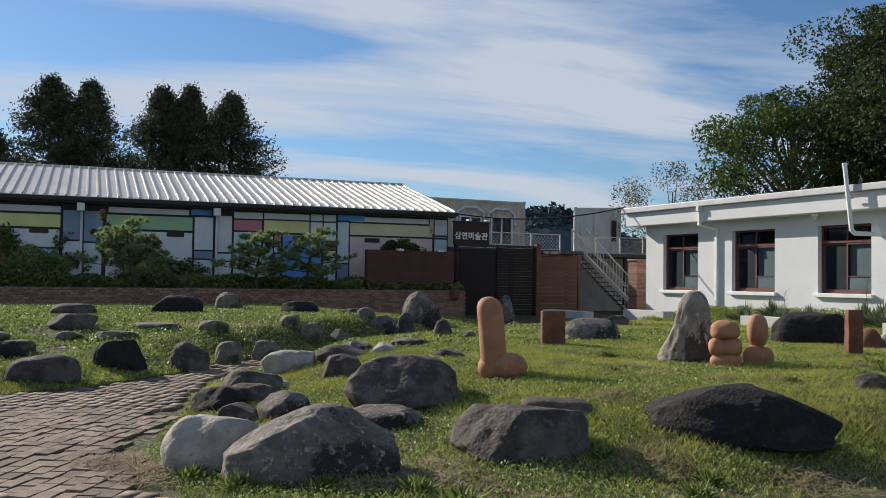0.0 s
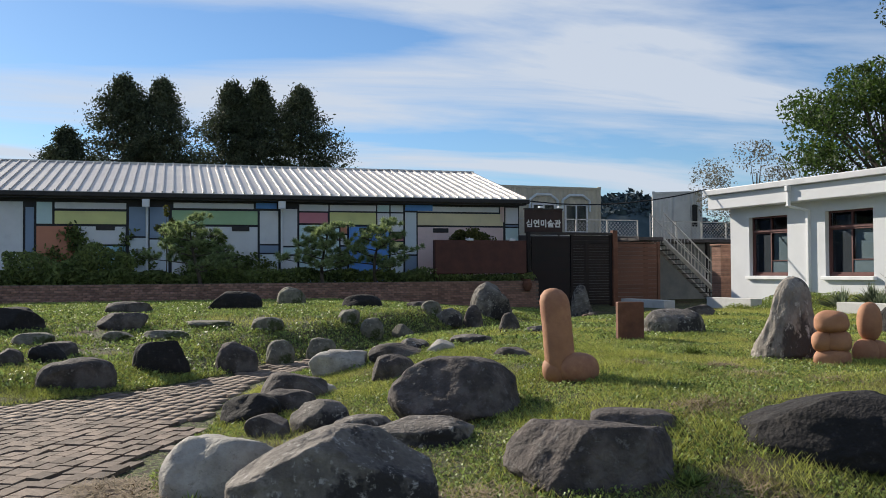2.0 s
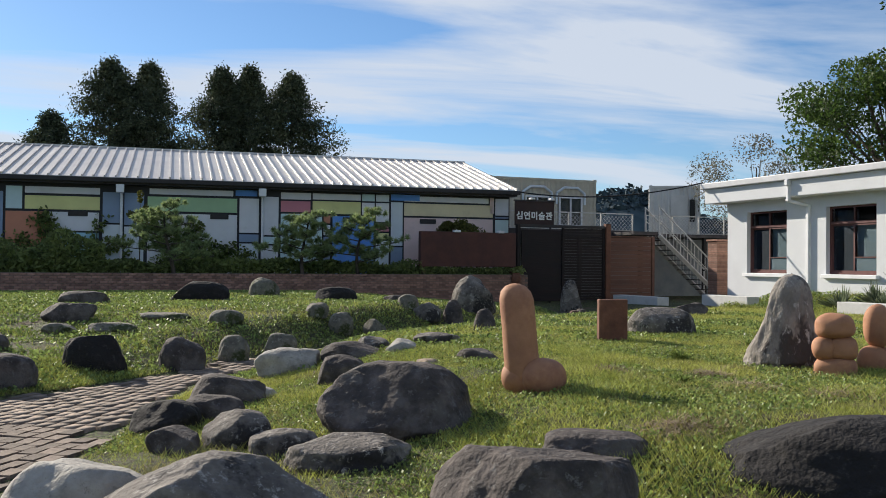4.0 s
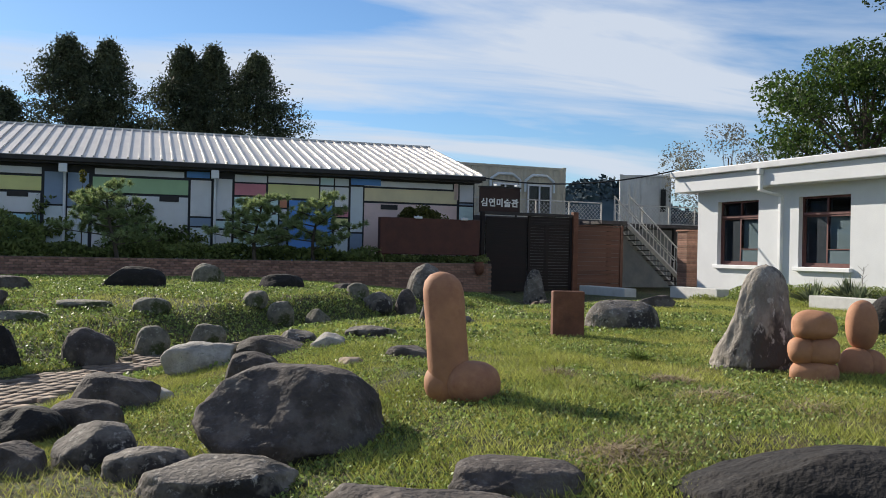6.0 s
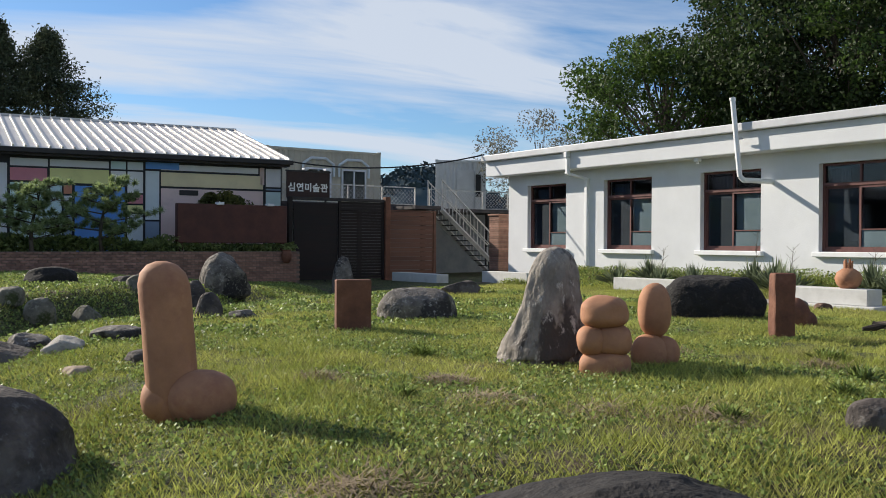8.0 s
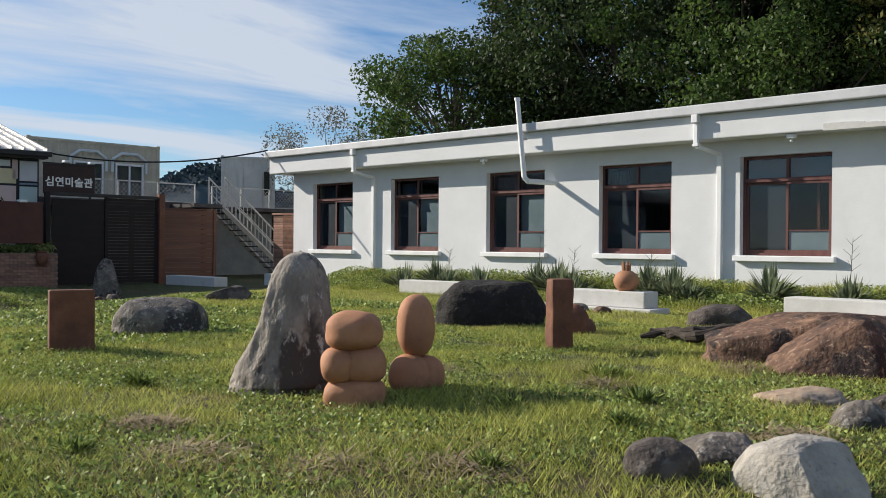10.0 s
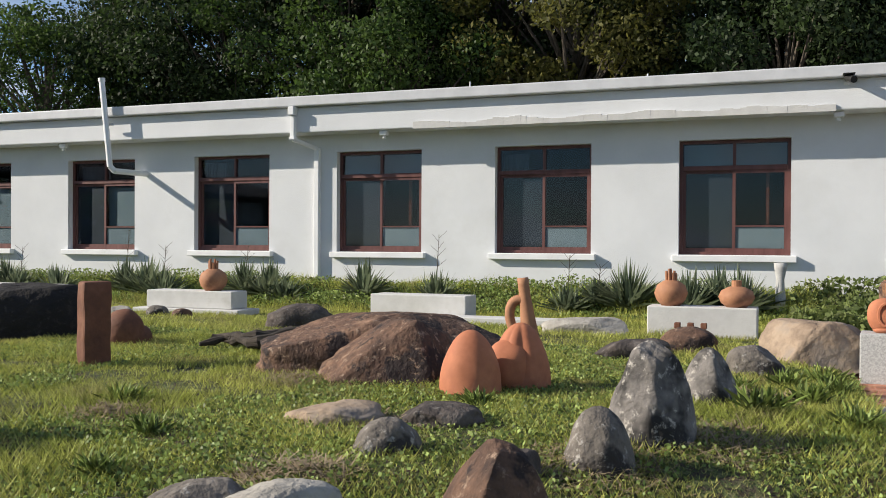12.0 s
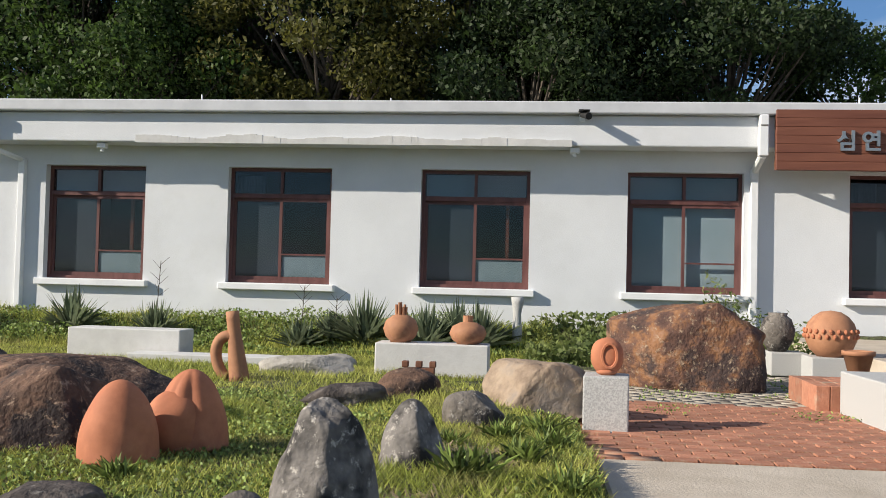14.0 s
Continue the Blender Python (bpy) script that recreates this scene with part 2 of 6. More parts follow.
GRASS = material("grass_blades", [(0.35, (0.265, 0.305, 0.06)), (0.6, (0.455, 0.465, 0.12))], 0.9, 0.7, 0, island=0.55, spots=(0.3, 0.26, 0.12), spot_scale=1.6, spot_at=(0.53, 0.7), spec=0.25, trans=0.3)
STRAW = plain2("dry_straw", (0.2, 0.145, 0.085), (0.33, 0.255, 0.16), scale=3, rough=0.9, bump=0, island=0.3)
WEED = plain2("weed_leaves", (0.14, 0.2, 0.05), (0.28, 0.35, 0.1), scale=3, rough=0.55, bump=0, island=0.65, spec=0.35, trans=0.28)
YUCCA = plain2("grey_green_leaves", (0.12, 0.155, 0.095), (0.24, 0.28, 0.17), scale=3, rough=0.55, bump=0, island=0.35, trans=0.42)
SHRUB = plain2("shrub_leaves", (0.105, 0.145, 0.045), (0.22, 0.26, 0.08), scale=1.5, rough=0.7, bump=0, island=0.5, trans=0.42)
PINE = plain2("pine_needles", (0.19, 0.255, 0.11), (0.33, 0.4, 0.17), scale=1.5, rough=0.7, bump=0, island=0.45, trans=0.42)
CONIFER = plain2("dark_conifer_leaves", (0.034, 0.05, 0.028), (0.085, 0.1, 0.05), scale=0.8, rough=0.8, bump=0, island=0.5, trans=0.2)
LEAF = plain2("tree_leaves", (0.035, 0.07, 0.014), (0.075, 0.12, 0.025), scale=0.5, rough=0.6, bump=0, island=0.5, spec=0.35, trans=0.42)
LEAF_DARK = plain2("deep_tree_leaves", (0.018, 0.035, 0.01), (0.04, 0.065, 0.018), scale=0.5, rough=0.65, bump=0, island=0.5, trans=0.42)
LEAF_YELLOW = plain2("turning_leaves", (0.075, 0.085, 0.018), (0.13, 0.12, 0.025), scale=1.0, rough=0.65, bump=0, island=0.4, trans=0.42)
LEAF_DRY = plain2("thin_grey_leaves", (0.12, 0.12, 0.09), (0.2, 0.19, 0.15), scale=1.0, rough=0.8, bump=0, island=0.4, trans=0.42)
BARK = plain2("bark", (0.05, 0.04, 0.03), (0.11, 0.09, 0.07), scale=6, rough=0.95, bump=0.6, stretch=(1, 1, 0.2))
DRYWOOD = plain2("rotting_log", (0.025, 0.02, 0.016), (0.07, 0.055, 0.042), scale=8, rough=0.95, bump=0.8, stretch=(0.2, 1, 1))
# lightened, bluish foliage colour: distance haze is mixed into the base
HILL = material("haze_tinted_hill", [(0.35, (0.04, 0.066, 0.078)), (0.65, (0.075, 0.108, 0.122))], 0.12, 1.0, 0)
BLACK = plain2("black_rubber", (0.012, 0.012, 0.012), (0.02, 0.02, 0.02), scale=3, rough=0.6, bump=0)
LETTER = plain2("white_letters", (0.75, 0.75, 0.73), (0.8, 0.8, 0.78), scale=8, rough=0.6, bump=0)
STEEL = plain2("steel_letters", (0.3, 0.32, 0.33), (0.42, 0.44, 0.45), scale=8, rough=0.35, bump=0.05, metal=0.8)
CURTAIN = plain2("grey_curtain", (0.13, 0.15, 0.17), (0.22, 0.24, 0.26), scale=2, rough=0.9, bump=0.1, stretch=(6, 1, 0.3))
FROST = plain2("frosted_film", (0.3, 0.39, 0.41), (0.38, 0.47, 0.49), scale=2, rough=0.35, bump=0.03)
BLIND = plain2("blue_grey_blind", (0.504, 0.616, 0.644), (0.616, 0.728, 0.756), scale=2, rough=0.7, bump=0.05)
SCREEN = plain2("fly_screen_mesh", (0.045, 0.06, 0.075), (0.07, 0.088, 0.105), scale=1.5, rough=0.5, bump=0)
SIGN_DARK = plain2("dark_sign_paint", (0.028, 0.012, 0.01), (0.042, 0.02, 0.016), scale=4, rough=0.6, bump=0.05)
# near-black base colour stands in for the unlit gloom of the rooms
ROOM = plain2("indoor_shade_tone", (0.03, 0.032, 0.033), (0.05, 0.052, 0.055), scale=1.2, rough=0.9, bump=0.05)


def paint(name, c):
    c = tuple(min(0.78, v * 2.05) for v in c)
    return material(name, [(0.3, tuple(v * 0.88 for v in c)), (0.7, c)], 1.6, 0.8, 0.1, 40, spots=tuple(v * 0.7 for v in c), spot_scale=1.1, spot_at=(0.6, 0.85))


P_WHITE, P_GREY, P_SLATE = paint("mural_white", (0.55, 0.57, 0.6)), paint("mural_grey", (0.34, 0.37, 0.41)), paint("mural_slate", (0.13, 0.17, 0.23))
P_GREEN, P_SAGE, P_TAN = paint("mural_green", (0.2, 0.29, 0.17)), paint("mural_sage", (0.3, 0.42, 0.38)), paint("mural_tan", (0.4, 0.33, 0.21))
P_YELLOW, P_PINK, P_ROSE = paint("mural_yellow", (0.46, 0.37, 0.16)), paint("mural_pink", (0.52, 0.29, 0.27)), paint("mural_rose", (0.33, 0.13, 0.15))
P_BLUE, P_SKY, P_BRICK = paint("mural_blue", (0.07, 0.17, 0.42)), paint("mural_sky", (0.2, 0.33, 0.42)), paint("mural_terracotta", (0.3, 0.13, 0.08))
P_BLACK = paint("mural_black", (0.02, 0.02, 0.022))

GLASS = bpy.data.materials.new("window_glass")
GLASS.use_nodes = True
gn, gl = GLASS.node_tree.nodes, GLASS.node_tree.links
gn.clear()
g_out, g_mix, g_tr, g_gl, g_fr = (gn.new("ShaderNode" + k) for k in ("OutputMaterial", "MixShader", "BsdfTransparent", "BsdfGlossy", "LayerWeight"))
g_tr.inputs[0].default_value = (0.66, 0.69, 0.72, 1)
g_gl.inputs["Roughness"].default_value = 0.03
g_fr.inputs["Blend"].default_value = 0.5
g_pow, g_sum = gn.new("ShaderNodeMath"), gn.new("ShaderNodeMath")
g_pow.operation, g_sum.operation = "POWER", "MULTIPLY_ADD"
g_pow.inputs[1].default_value = 4.0
g_sum.inputs[1].default_value, g_sum.inputs[2].default_value = 0.6, 0.035
gl.new(g_fr.outputs["Facing"], g_pow.inputs[0])
gl.new(g_pow.outputs[0], g_sum.inputs[0])
gl.new(g_sum.outputs[0], g_mix.inputs[0])
gl.new(g_tr.outputs[0], g_mix.inputs[1])
gl.new(g_gl.outputs[0], g_mix.inputs[2])
gl.new(g_mix.outputs[0], g_out.inputs[0])

# ---- building blocks ----


def part(name, bm, mat, parent=None, label="", at=None, smooth=False):
    me = bpy.data.meshes.new(name)
    bm.to_mesh(me)
    bm.free()
    if smooth:
        me.shade_smooth()
    me.materials.append(mat)
    ob = new(name, me)
    if parent is not None:
        ob.parent = parent
    if at is not None:
        ob.matrix_basis = at
    if label:
        tagged(ob, label)
    return ob


def share(name, ob, parent, at):
    """Another object on the same mesh."""
    o = new(name, ob.data)
    o.parent = parent
    o.matrix_basis = at
    return o


def thing(name, label, category, at=(0, 0, 0), rz=0.0, group="", kind=""):
    e = new(name)
    e.matrix_basis = pose(*at, 0, 0, rz)
    return tagged(e, label, category, group, kind)


def box(bm, x0, x1, y0, y1, z0, z1, bevel=0.0, seg=1):
    r = bmesh.ops.create_cube(bm, size=1.0, matrix=Matrix.Translation(((x0 + x1) / 2, (y0 + y1) / 2, (z0 + z1) / 2)) @ Matrix.Diagonal((x1 - x0, y1 - y0, z1 - z0, 1)))
    if bevel:
        es = list({e for v in r["verts"] for e in v.link_edges})
        bmesh.ops.bevel(bm, geom=es, offset=bevel, segments=seg, affect="EDGES", profile=0.5)
    return bm


def boxed(x0, x1, y0, y1, z0, z1, bevel=0.0, seg=1):
    return box(bmesh.new(), x0, x1, y0, y1, z0, z1, bevel, seg)


def tube(bm, a, b, r, r2=None, n=8):
    a, b = Vector(a), Vector(b)
    d = b - a
    m = Matrix.Translation((a + b) / 2) @ d.to_track_quat("Z", "Y").to_matrix().to_4x4()
    bmesh.ops.create_cone(bm, cap_ends=True, segments=n, radius1=r, radius2=r if r2 is None else r2, depth=d.length, matrix=m)
    return bm


def lathe(profile, n=28, wob=0.0, seed=0, squash=1.0):
    """A turned body from (radius, height) pairs, closed at both ends."""
    bm = bmesh.new()
    rings = []
    for r, z in profile:
        rings.append([bm.verts.new(((r + wob * noise.noise((math.cos(a) * 1.3 + seed, math.sin(a) * 1.3, z * 3))) * math.cos(a), (r + wob * noise.noise((math.cos(a) * 1.3 + seed, math.sin(a) * 1.3, z * 3))) * math.sin(a) * squash, z)) for a in (2 * math.pi * k / n for k in range(n))])
    for lo, hi in zip(rings, rings[1:]):
        for k in range(n):
            bm.faces.new((lo[k], lo[(k + 1) % n], hi[(k + 1) % n], hi[k]))
    bm.faces.new(list(reversed(rings[0])))
    bm.faces.new(rings[-1])
    return bm


def quads(name, verts, faces, mat, parent=None, smooth=False):
    """A mesh from numpy arrays: verts n x 3, faces m x 3 or m x 4."""
    me = bpy.data.meshes.new(name)
    k = faces.shape[1]
    me.vertices.add(len(verts))
    me.vertices.foreach_set("co", verts.astype(np.float32).ravel())
    me.loops.add(faces.size)
    me.loops.foreach_set("vertex_index", faces.astype(np.int32).ravel())
    me.polygons.add(len(faces))
    me.polygons.foreach_set("loop_start", np.arange(0, faces.size, k, dtype=np.int32))
    me.polygons.foreach_set("loop_total", np.full(len(faces), k, dtype=np.int32))
    me.update(calc_edges=True)
    if smooth:
        me.shade_smooth()
    me.materials.append(mat)
    ob = new(name, me)
    if parent is not None:
        ob.parent = parent
    return ob


def leaves(rng, centres, size, aspect=0.5, droop=0.0):
    """One small bent-out quad for each centre, turned at random."""
    n = len(centres)
    a = rng.normal(size=(n, 3))
    a[:, 2] -= droop
    a /= np.linalg.norm(a, axis=1)[:, None]
    b = np.cross(a, rng.normal(size=(n, 3)))
    b /= np.linalg.norm(b, axis=1)[:, None] + 1e-9
    s = size * rng.uniform(0.6, 1.4, n)[:, None]
    v = np.stack([centres - a * s, centres + b * s * aspect, centres + a * s, centres - b * s * aspect], 1).reshape(-1, 3)
    return v, np.arange(4 * n).reshape(-1, 4)


def sweep(points, radii, n=14):
    """A continuous round tube along points."""
    bm = bmesh.new()
    rings = []
    for k, p in enumerate(points):
        d = (points[min(k + 1, len(points) - 1)] - points[max(k - 1, 0)]).normalized()
        s = d.cross(Vector((0, 1, 0.001))).normalized()
        u = s.cross(d)
        rings.append([bm.verts.new(p + (s * math.cos(a) + u * math.sin(a)) * radii[k]) for a in (2 * math.pi * j / n for j in range(n))])
    for lo, hi in zip(rings, rings[1:]):
        for k in range(n):
            bm.faces.new((lo[k], lo[(k + 1) % n], hi[(k + 1) % n], hi[k]))
    bm.faces.new(rings[0][::-1])
    bm.faces.new(rings[-1])
    bmesh.ops.recalc_face_normals(bm, faces=bm.faces[:])
    return bm


def sst(a, b, v):
    k = np.clip((v - a) / (b - a), 0, 1)
    return k * k * (3 - 2 * k)


def chain(x, y, pts):
    d = np.full(np.shape(x), 1e9)
    for (ax, ay), (bx, by) in zip(pts, pts[1:]):
        dx, dy = bx - ax, by - ay
        k = np.clip(((x - ax) * dx + (y - ay) * dy) / (dx * dx + dy * dy), 0, 1)
        d = np.minimum(d, np.hypot(x - ax - k * dx, y - ay - k * dy))
    return d


# lines of the plan: the trodden margin outside the ring of stones, and the paved way to the gate
TRACK = ((14, -9.2), (8.5, -7.1), (6.0, -5.2), (4.9, -3.5), (4.6, -2.1), (5.2, 0.1), (7, 1.8), (14, 3))
PAVED = ((-5.1, -3.75), (-6, -2.8), (-7.6, -0.8), (-9.5, 1.8), (-12.5, 5), (-17, 8.2), (-26, 10))
COURT = ((0.5, -14), (-1.2, -10), (-2.4, -7.3), (-2.95, -6.4), (-3.3, -5.8), (-4.05, -5.1), (-4.95, -4.3), (-5.6, -3.4), (-5.1, -3.3), (-4.2, -3.8), (-3.7, -4.2), (-2.84, -4.68), (-1.8, -5.12), (-0.1, -5.58), (0.3, -5.78), (1.5, -6.12), (2.9, -6.1), (3.6, -6.7), (4.6, -8), (5.2, -14), (0.5, -14))


def paved_gap(x, y):
    """Metres from the edge of the paved court and the way that leaves it; under nought on them."""
    x, y = np.asarray(x, float), np.asarray(y, float)
    inside = np.zeros(x.shape, bool)
    for (ax, ay), (bx, by) in zip(COURT, COURT[1:]):
        if ay != by:
            inside ^= ((ay > y) != (by > y)) & (x < ax + (y - ay) * (bx - ax) / (by - ay))
    d = chain(x, y, COURT)
    return np.minimum(np.where(inside, -d, d), chain(x, y, PAVED) - 0.5)


def ground_z(x, y):
    x, y = np.asarray(x, float), np.asarray(y, float)
    lawn = 0.0 - 0.2 * sst(5, 11, y) + 0.36 * sst(11.3, 12.6, y) * sst(-16.5, -15, x) - 0.33 * sst(2.2, 4.4, -y)
    mound = -0.24 + 0.38 * sst(4, 10, -x) * sst(-6, 1, -y)
    k = sst(-6.5, -3.5, x + 0.6 * (y + 3))
    z = mound * (1 - k) + lawn * k
    z = -0.4 + (z + 0.4) * sst(-0.1, 1.1, paved_gap(x, y))
    z = -0.41 + (z + 0.41) * sst(0.2, 2.4, chain(x, y, TRACK))
    red = sst(4.6, 5.2, x) * sst(3.2, 4.2, y) * (1 - sst(9.6, 10.4, y))
    z = z + (-0.1 - z) * red
    return z + (-0.3 - z) * sst(17, 19, -x)


def gz(x, y):
    return float(ground_z(x, y))

# ---- ground ----


def axis(lo, hi, fine_lo, fine_hi, step, far):
    a = np.arange(fine_lo, fine_hi + step / 2, step)
    out_hi = fine_hi + np.cumsum(step * 1.35 ** np.arange(1, 60))
    out_lo = fine_lo - np.cumsum(step * 1.35 ** np.arange(1, 60))
    return np.concatenate([[lo], out_lo[out_lo > lo][::-1], a, out_hi[out_hi < hi], [hi]])


rng = np.random.default_rng(4)
gx, gy = axis(-900, 900, -14, 11, 0.09, 900), axis(-900, 900, -9.5, 13.2, 0.09, 900)
GX, GY = np.meshgrid(gx, gy)
GZ = ground_z(GX, GY)
near = (np.abs(GX) < 20) & (np.abs(GY) < 16)
rough = np.zeros_like(GX)
idx = np.argwhere(near)
for i, j in idx[::1]:
    rough[i, j] = noise.fractal((GX[i, j] * 1.7, GY[i, j] * 1.7, 3.1), 0.7, 2.1, 4) * 0.022
gap = paved_gap(GX, GY)
GZ = GZ + rough * sst(-0.1, 0.3, gap) - 0.02 * (gap < 0.03)
on_red = (GX > 5.12) & (GX < 16) & (GY > 1.9) & (GY < 10.2)
GZ = np.where(on_red, np.minimum(GZ, -0.15), GZ)
nx, ny = len(gx), len(gy)
ii = np.arange(nx * ny).reshape(ny, nx)
gf = np.stack([ii[:-1, :-1], ii[:-1, 1:], ii[1:, 1:], ii[1:, :-1]], -1).reshape(-1, 4)
ground = quads("ground", np.stack([GX, GY, GZ], -1).reshape(-1, 3), gf, SOIL, smooth=True)
tagged(ground, "uneven garden ground of grass, soil and dry straw", "ground", kind="structure")

# ---- white one-storey building ----
WY, WT = 12.69, 0.28
OPEN = [(-15.42, -13.76), (-12.29, -10.62), (-9.11, -7.45), (-6.05, -4.39), (-2.99, -1.34), (0.0, 1.64), (3.03, 4.69), (6.14, 7.83), (9.33, 11.0), (12.4, 14.05)]
SILL, HEAD, WTOP = 0.72, 2.52, 3.3
wall = thing("wall_north", "white stuccoed long wall with brown-framed windows", "wall", kind="structure")
bm = bmesh.new()
edges = [-16.3] + [v for o in OPEN for v in o] + [17.0]
for k in range(0, len(edges), 2):
    box(bm, edges[k], edges[k + 1], WY, WY + WT, -0.5, WTOP)
for a, b in OPEN:
    box(bm, a, b, WY, WY + WT, -0.5, SILL)
    box(bm, a, b, WY, WY + WT, HEAD, WTOP)
part("stucco_wall", bm, STUCCO, wall)
part("end_wall", boxed(-16.3, -16.02, WY + WT, 20.5, -0.5, WTOP), STUCCO, wall)
part("back_wall", boxed(-16.3, 17.0, 20.5, 20.78, -0.5, WTOP), STUCCO, wall)
part("far_end_wall", boxed(16.72, 17.0, WY + WT, 20.5, -0.5, WTOP), STUCCO, wall)
# room shell behind the panes; its darkness is in the colour
room = thing("wall_inside", "inner walls and floor behind the windows, indoor dimness put into their near-black colour", "wall", kind="structure")
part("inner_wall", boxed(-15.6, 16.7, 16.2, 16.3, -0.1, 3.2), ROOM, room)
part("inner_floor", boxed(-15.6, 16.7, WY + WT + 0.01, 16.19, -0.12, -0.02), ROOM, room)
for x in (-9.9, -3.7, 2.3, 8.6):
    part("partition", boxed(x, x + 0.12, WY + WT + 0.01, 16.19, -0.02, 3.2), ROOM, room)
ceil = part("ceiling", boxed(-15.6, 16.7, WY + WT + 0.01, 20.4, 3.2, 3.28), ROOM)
tagged(ceil, "flat ceiling over the rooms, coloured near-black for indoor dimness", "ceiling", kind="structure")

roof = thing("roof", "white concrete eave band with grey gutter edge", "roof", kind="structure")
bm = bmesh.new()
bmx = boxed(-16.8, 17.4, 12.21, WY - 0.003, 2.83, 3.28, 0.02, 2)
part("eave_band", bmx, STUCCO, roof)
bm.free()
part("gutter_edge", boxed(-16.88, 17.5, 12.08, 12.36, 3.283, 3.46, 0.02, 2), GUTTER, roof)
part("roof_deck", boxed(-16.85, 17.45, 12.37, 20.9, 3.303, 3.44), GUTTER, roof)
part("gable_band", boxed(-16.8, -16.303, WY, 20.8, 2.83, 3.28), STUCCO, roof)
# patched cement smear along the lower edge of the band
bm = bmesh.new()
for k in range(70):
    x = -1.3 + k * 0.094
    h = 0.07 + 0.06 * noise.noise((x * 1.3, 0, 0)) + 0.03 * noise.noise((x * 5, 1, 0))
    box(bm, x, x + 0.096, 12.18 - 0.012 * abs(noise.noise((x * 3, 2, 0))), 12.21, 2.815, 2.85 + max(0.01, h))
part("cement_patch", bm, CONCRETE, roof, "rough grey cement patch along the eave")


def window(n, a, b, style):
    w, h = b - a, HEAD - SILL
    t = thing(f"window_{n}", {0: "brown-framed sliding window with grey curtain and frosted strip", 1: "brown-framed sliding window, dark room behind", 2: "brown-framed window with pale blind drawn", 3: "brown-framed window with pale blind in the top lights"}[style], "window", (a, WY, SILL), kind="structure")
    y0, y1 = 0.13, 0.21
    tr = h * 0.735
    fr = bmesh.new()
    box(fr, 0.002, 0.05, y0, y1, 0.002, h - 0.002)
    box(fr, w - 0.05, w - 0.002, y0, y1, 0.002, h - 0.002)
    box(fr, 0.05, w - 0.05, y0, y1, h - 0.052, h - 0.002)
    box(fr, 0.05, w - 0.05, y0, y1, 0.002, 0.05)
    part("window_frame", fr, FRAME, t)
    part("transom", boxed(0.05, w - 0.05, y0 - 0.02, y1, tr, tr + 0.075, 0.008), FRAME, t)
    part("mullion", boxed(w / 2 - 0.022, w / 2 + 0.022, y0, y1, tr + 0.075, h - 0.052), FRAME, t)
    for x0, x1, yy in ((0.05, w / 2 + 0.025, 0.165), (w / 2 - 0.025, w - 0.05, 0.128)):
        s = bmesh.new()
        box(s, x0, x0 + 0.045, yy, yy + 0.033, 0.05, tr)
        box(s, x1 - 0.045, x1, yy, yy + 0.033, 0.05, tr)
        box(s, x0 + 0.045, x1 - 0.045, yy, yy + 0.033, 0.05, 0.105)
        box(s, x0 + 0.045, x1 - 0.045, yy, yy + 0.033, tr - 0.045, tr)
        if x0 > 0.3:
            box(s, x0 + 0.045, x1 - 0.045, yy, yy + 0.033, 0.44, 0.465)
        sash = part("sash", s, FRAME, t)
        g = part("pane", boxed(x0 + 0.045, x1 - 0.045, yy + 0.012, yy + 0.018, 0.105, tr - 0.045), GLASS, sash)
        g.visible_shadow = False
        if x0 < 0.3 and style != 2:
            part("fly_screen", boxed(x0 + 0.047, x1 - 0.047, yy + 0.020, yy + 0.024, 0.106, tr - 0.046), SCREEN, sash, "grey-blue fly screen")
        if x0 > 0.3 and style != 2:
            part("frosted_strip", boxed(x0 + 0.047, x1 - 0.047, yy + 0.020, yy + 0.024, 0.106, 0.439), FROST, sash, "pale teal frosted film")
    for x0, x1 in ((0.05, w / 2 - 0.022), (w / 2 + 0.022, w - 0.05)):
        g = part("pane", boxed(x0, x1, 0.16, 0.166, tr + 0.075, h - 0.052), GLASS, t)
        g.visible_shadow = False
    part("window_sill", boxed(-0.09, w + 0.09, -0.11, 0.128, -0.105, -0.003, 0.012, 2), TRIM_WHITE, t)
    if style == 0:
        part("lining_pane", boxed(w / 2 + 0.03, w - 0.1, 0.215, 0.222, 0.47, tr - 0.05), FROST, t, "pale teal frosted glass")
    if style == 3:
        part("upper_blind", boxed(0.06, w - 0.06, 0.226, 0.232, tr + 0.08, h - 0.06), BLIND, t, "pale half-drawn blind")
        part("inner_post", boxed(w * 0.78, w * 0.81, 0.3, 0.34, 0.06, tr), SIGN_WOOD, t, "brown inner post")
    if style == 2:
        part("blind", boxed(0.06, w - 0.06, 0.232, 0.24, 0.06, h - 0.06), BLIND, t, "pale blue-grey roller blind")
    if style != 2:
        c = bmesh.new()
        n0 = 26
        x_end = w * (0.46 if style == 0 else 0.3)
        vs = []
        for k in range(n0 + 1):
            x = 0.05 + (x_end - 0.05) * k / n0
            y = 0.36 + 0.03 * math.sin(k * 1.7)
            vs.append((c.verts.new((x, y, 0.05)), c.verts.new((x, y, h - 0.1))))
        for p, q in zip(vs, vs[1:]):
            c.faces.new((p[0], q[0], q[1], p[1]))
        o = part("curtain", c, CURTAIN, t, "dark grey hanging curtain", smooth=True)
        o.modifiers.new("thick", "SOLIDIFY").thickness = 0.004
    return t


for n, (a, b) in enumerate(OPEN):
    window(n + 1, a, b, (0, 0, 0, 1, 3, 1, 3, 2, 1, 1)[n])


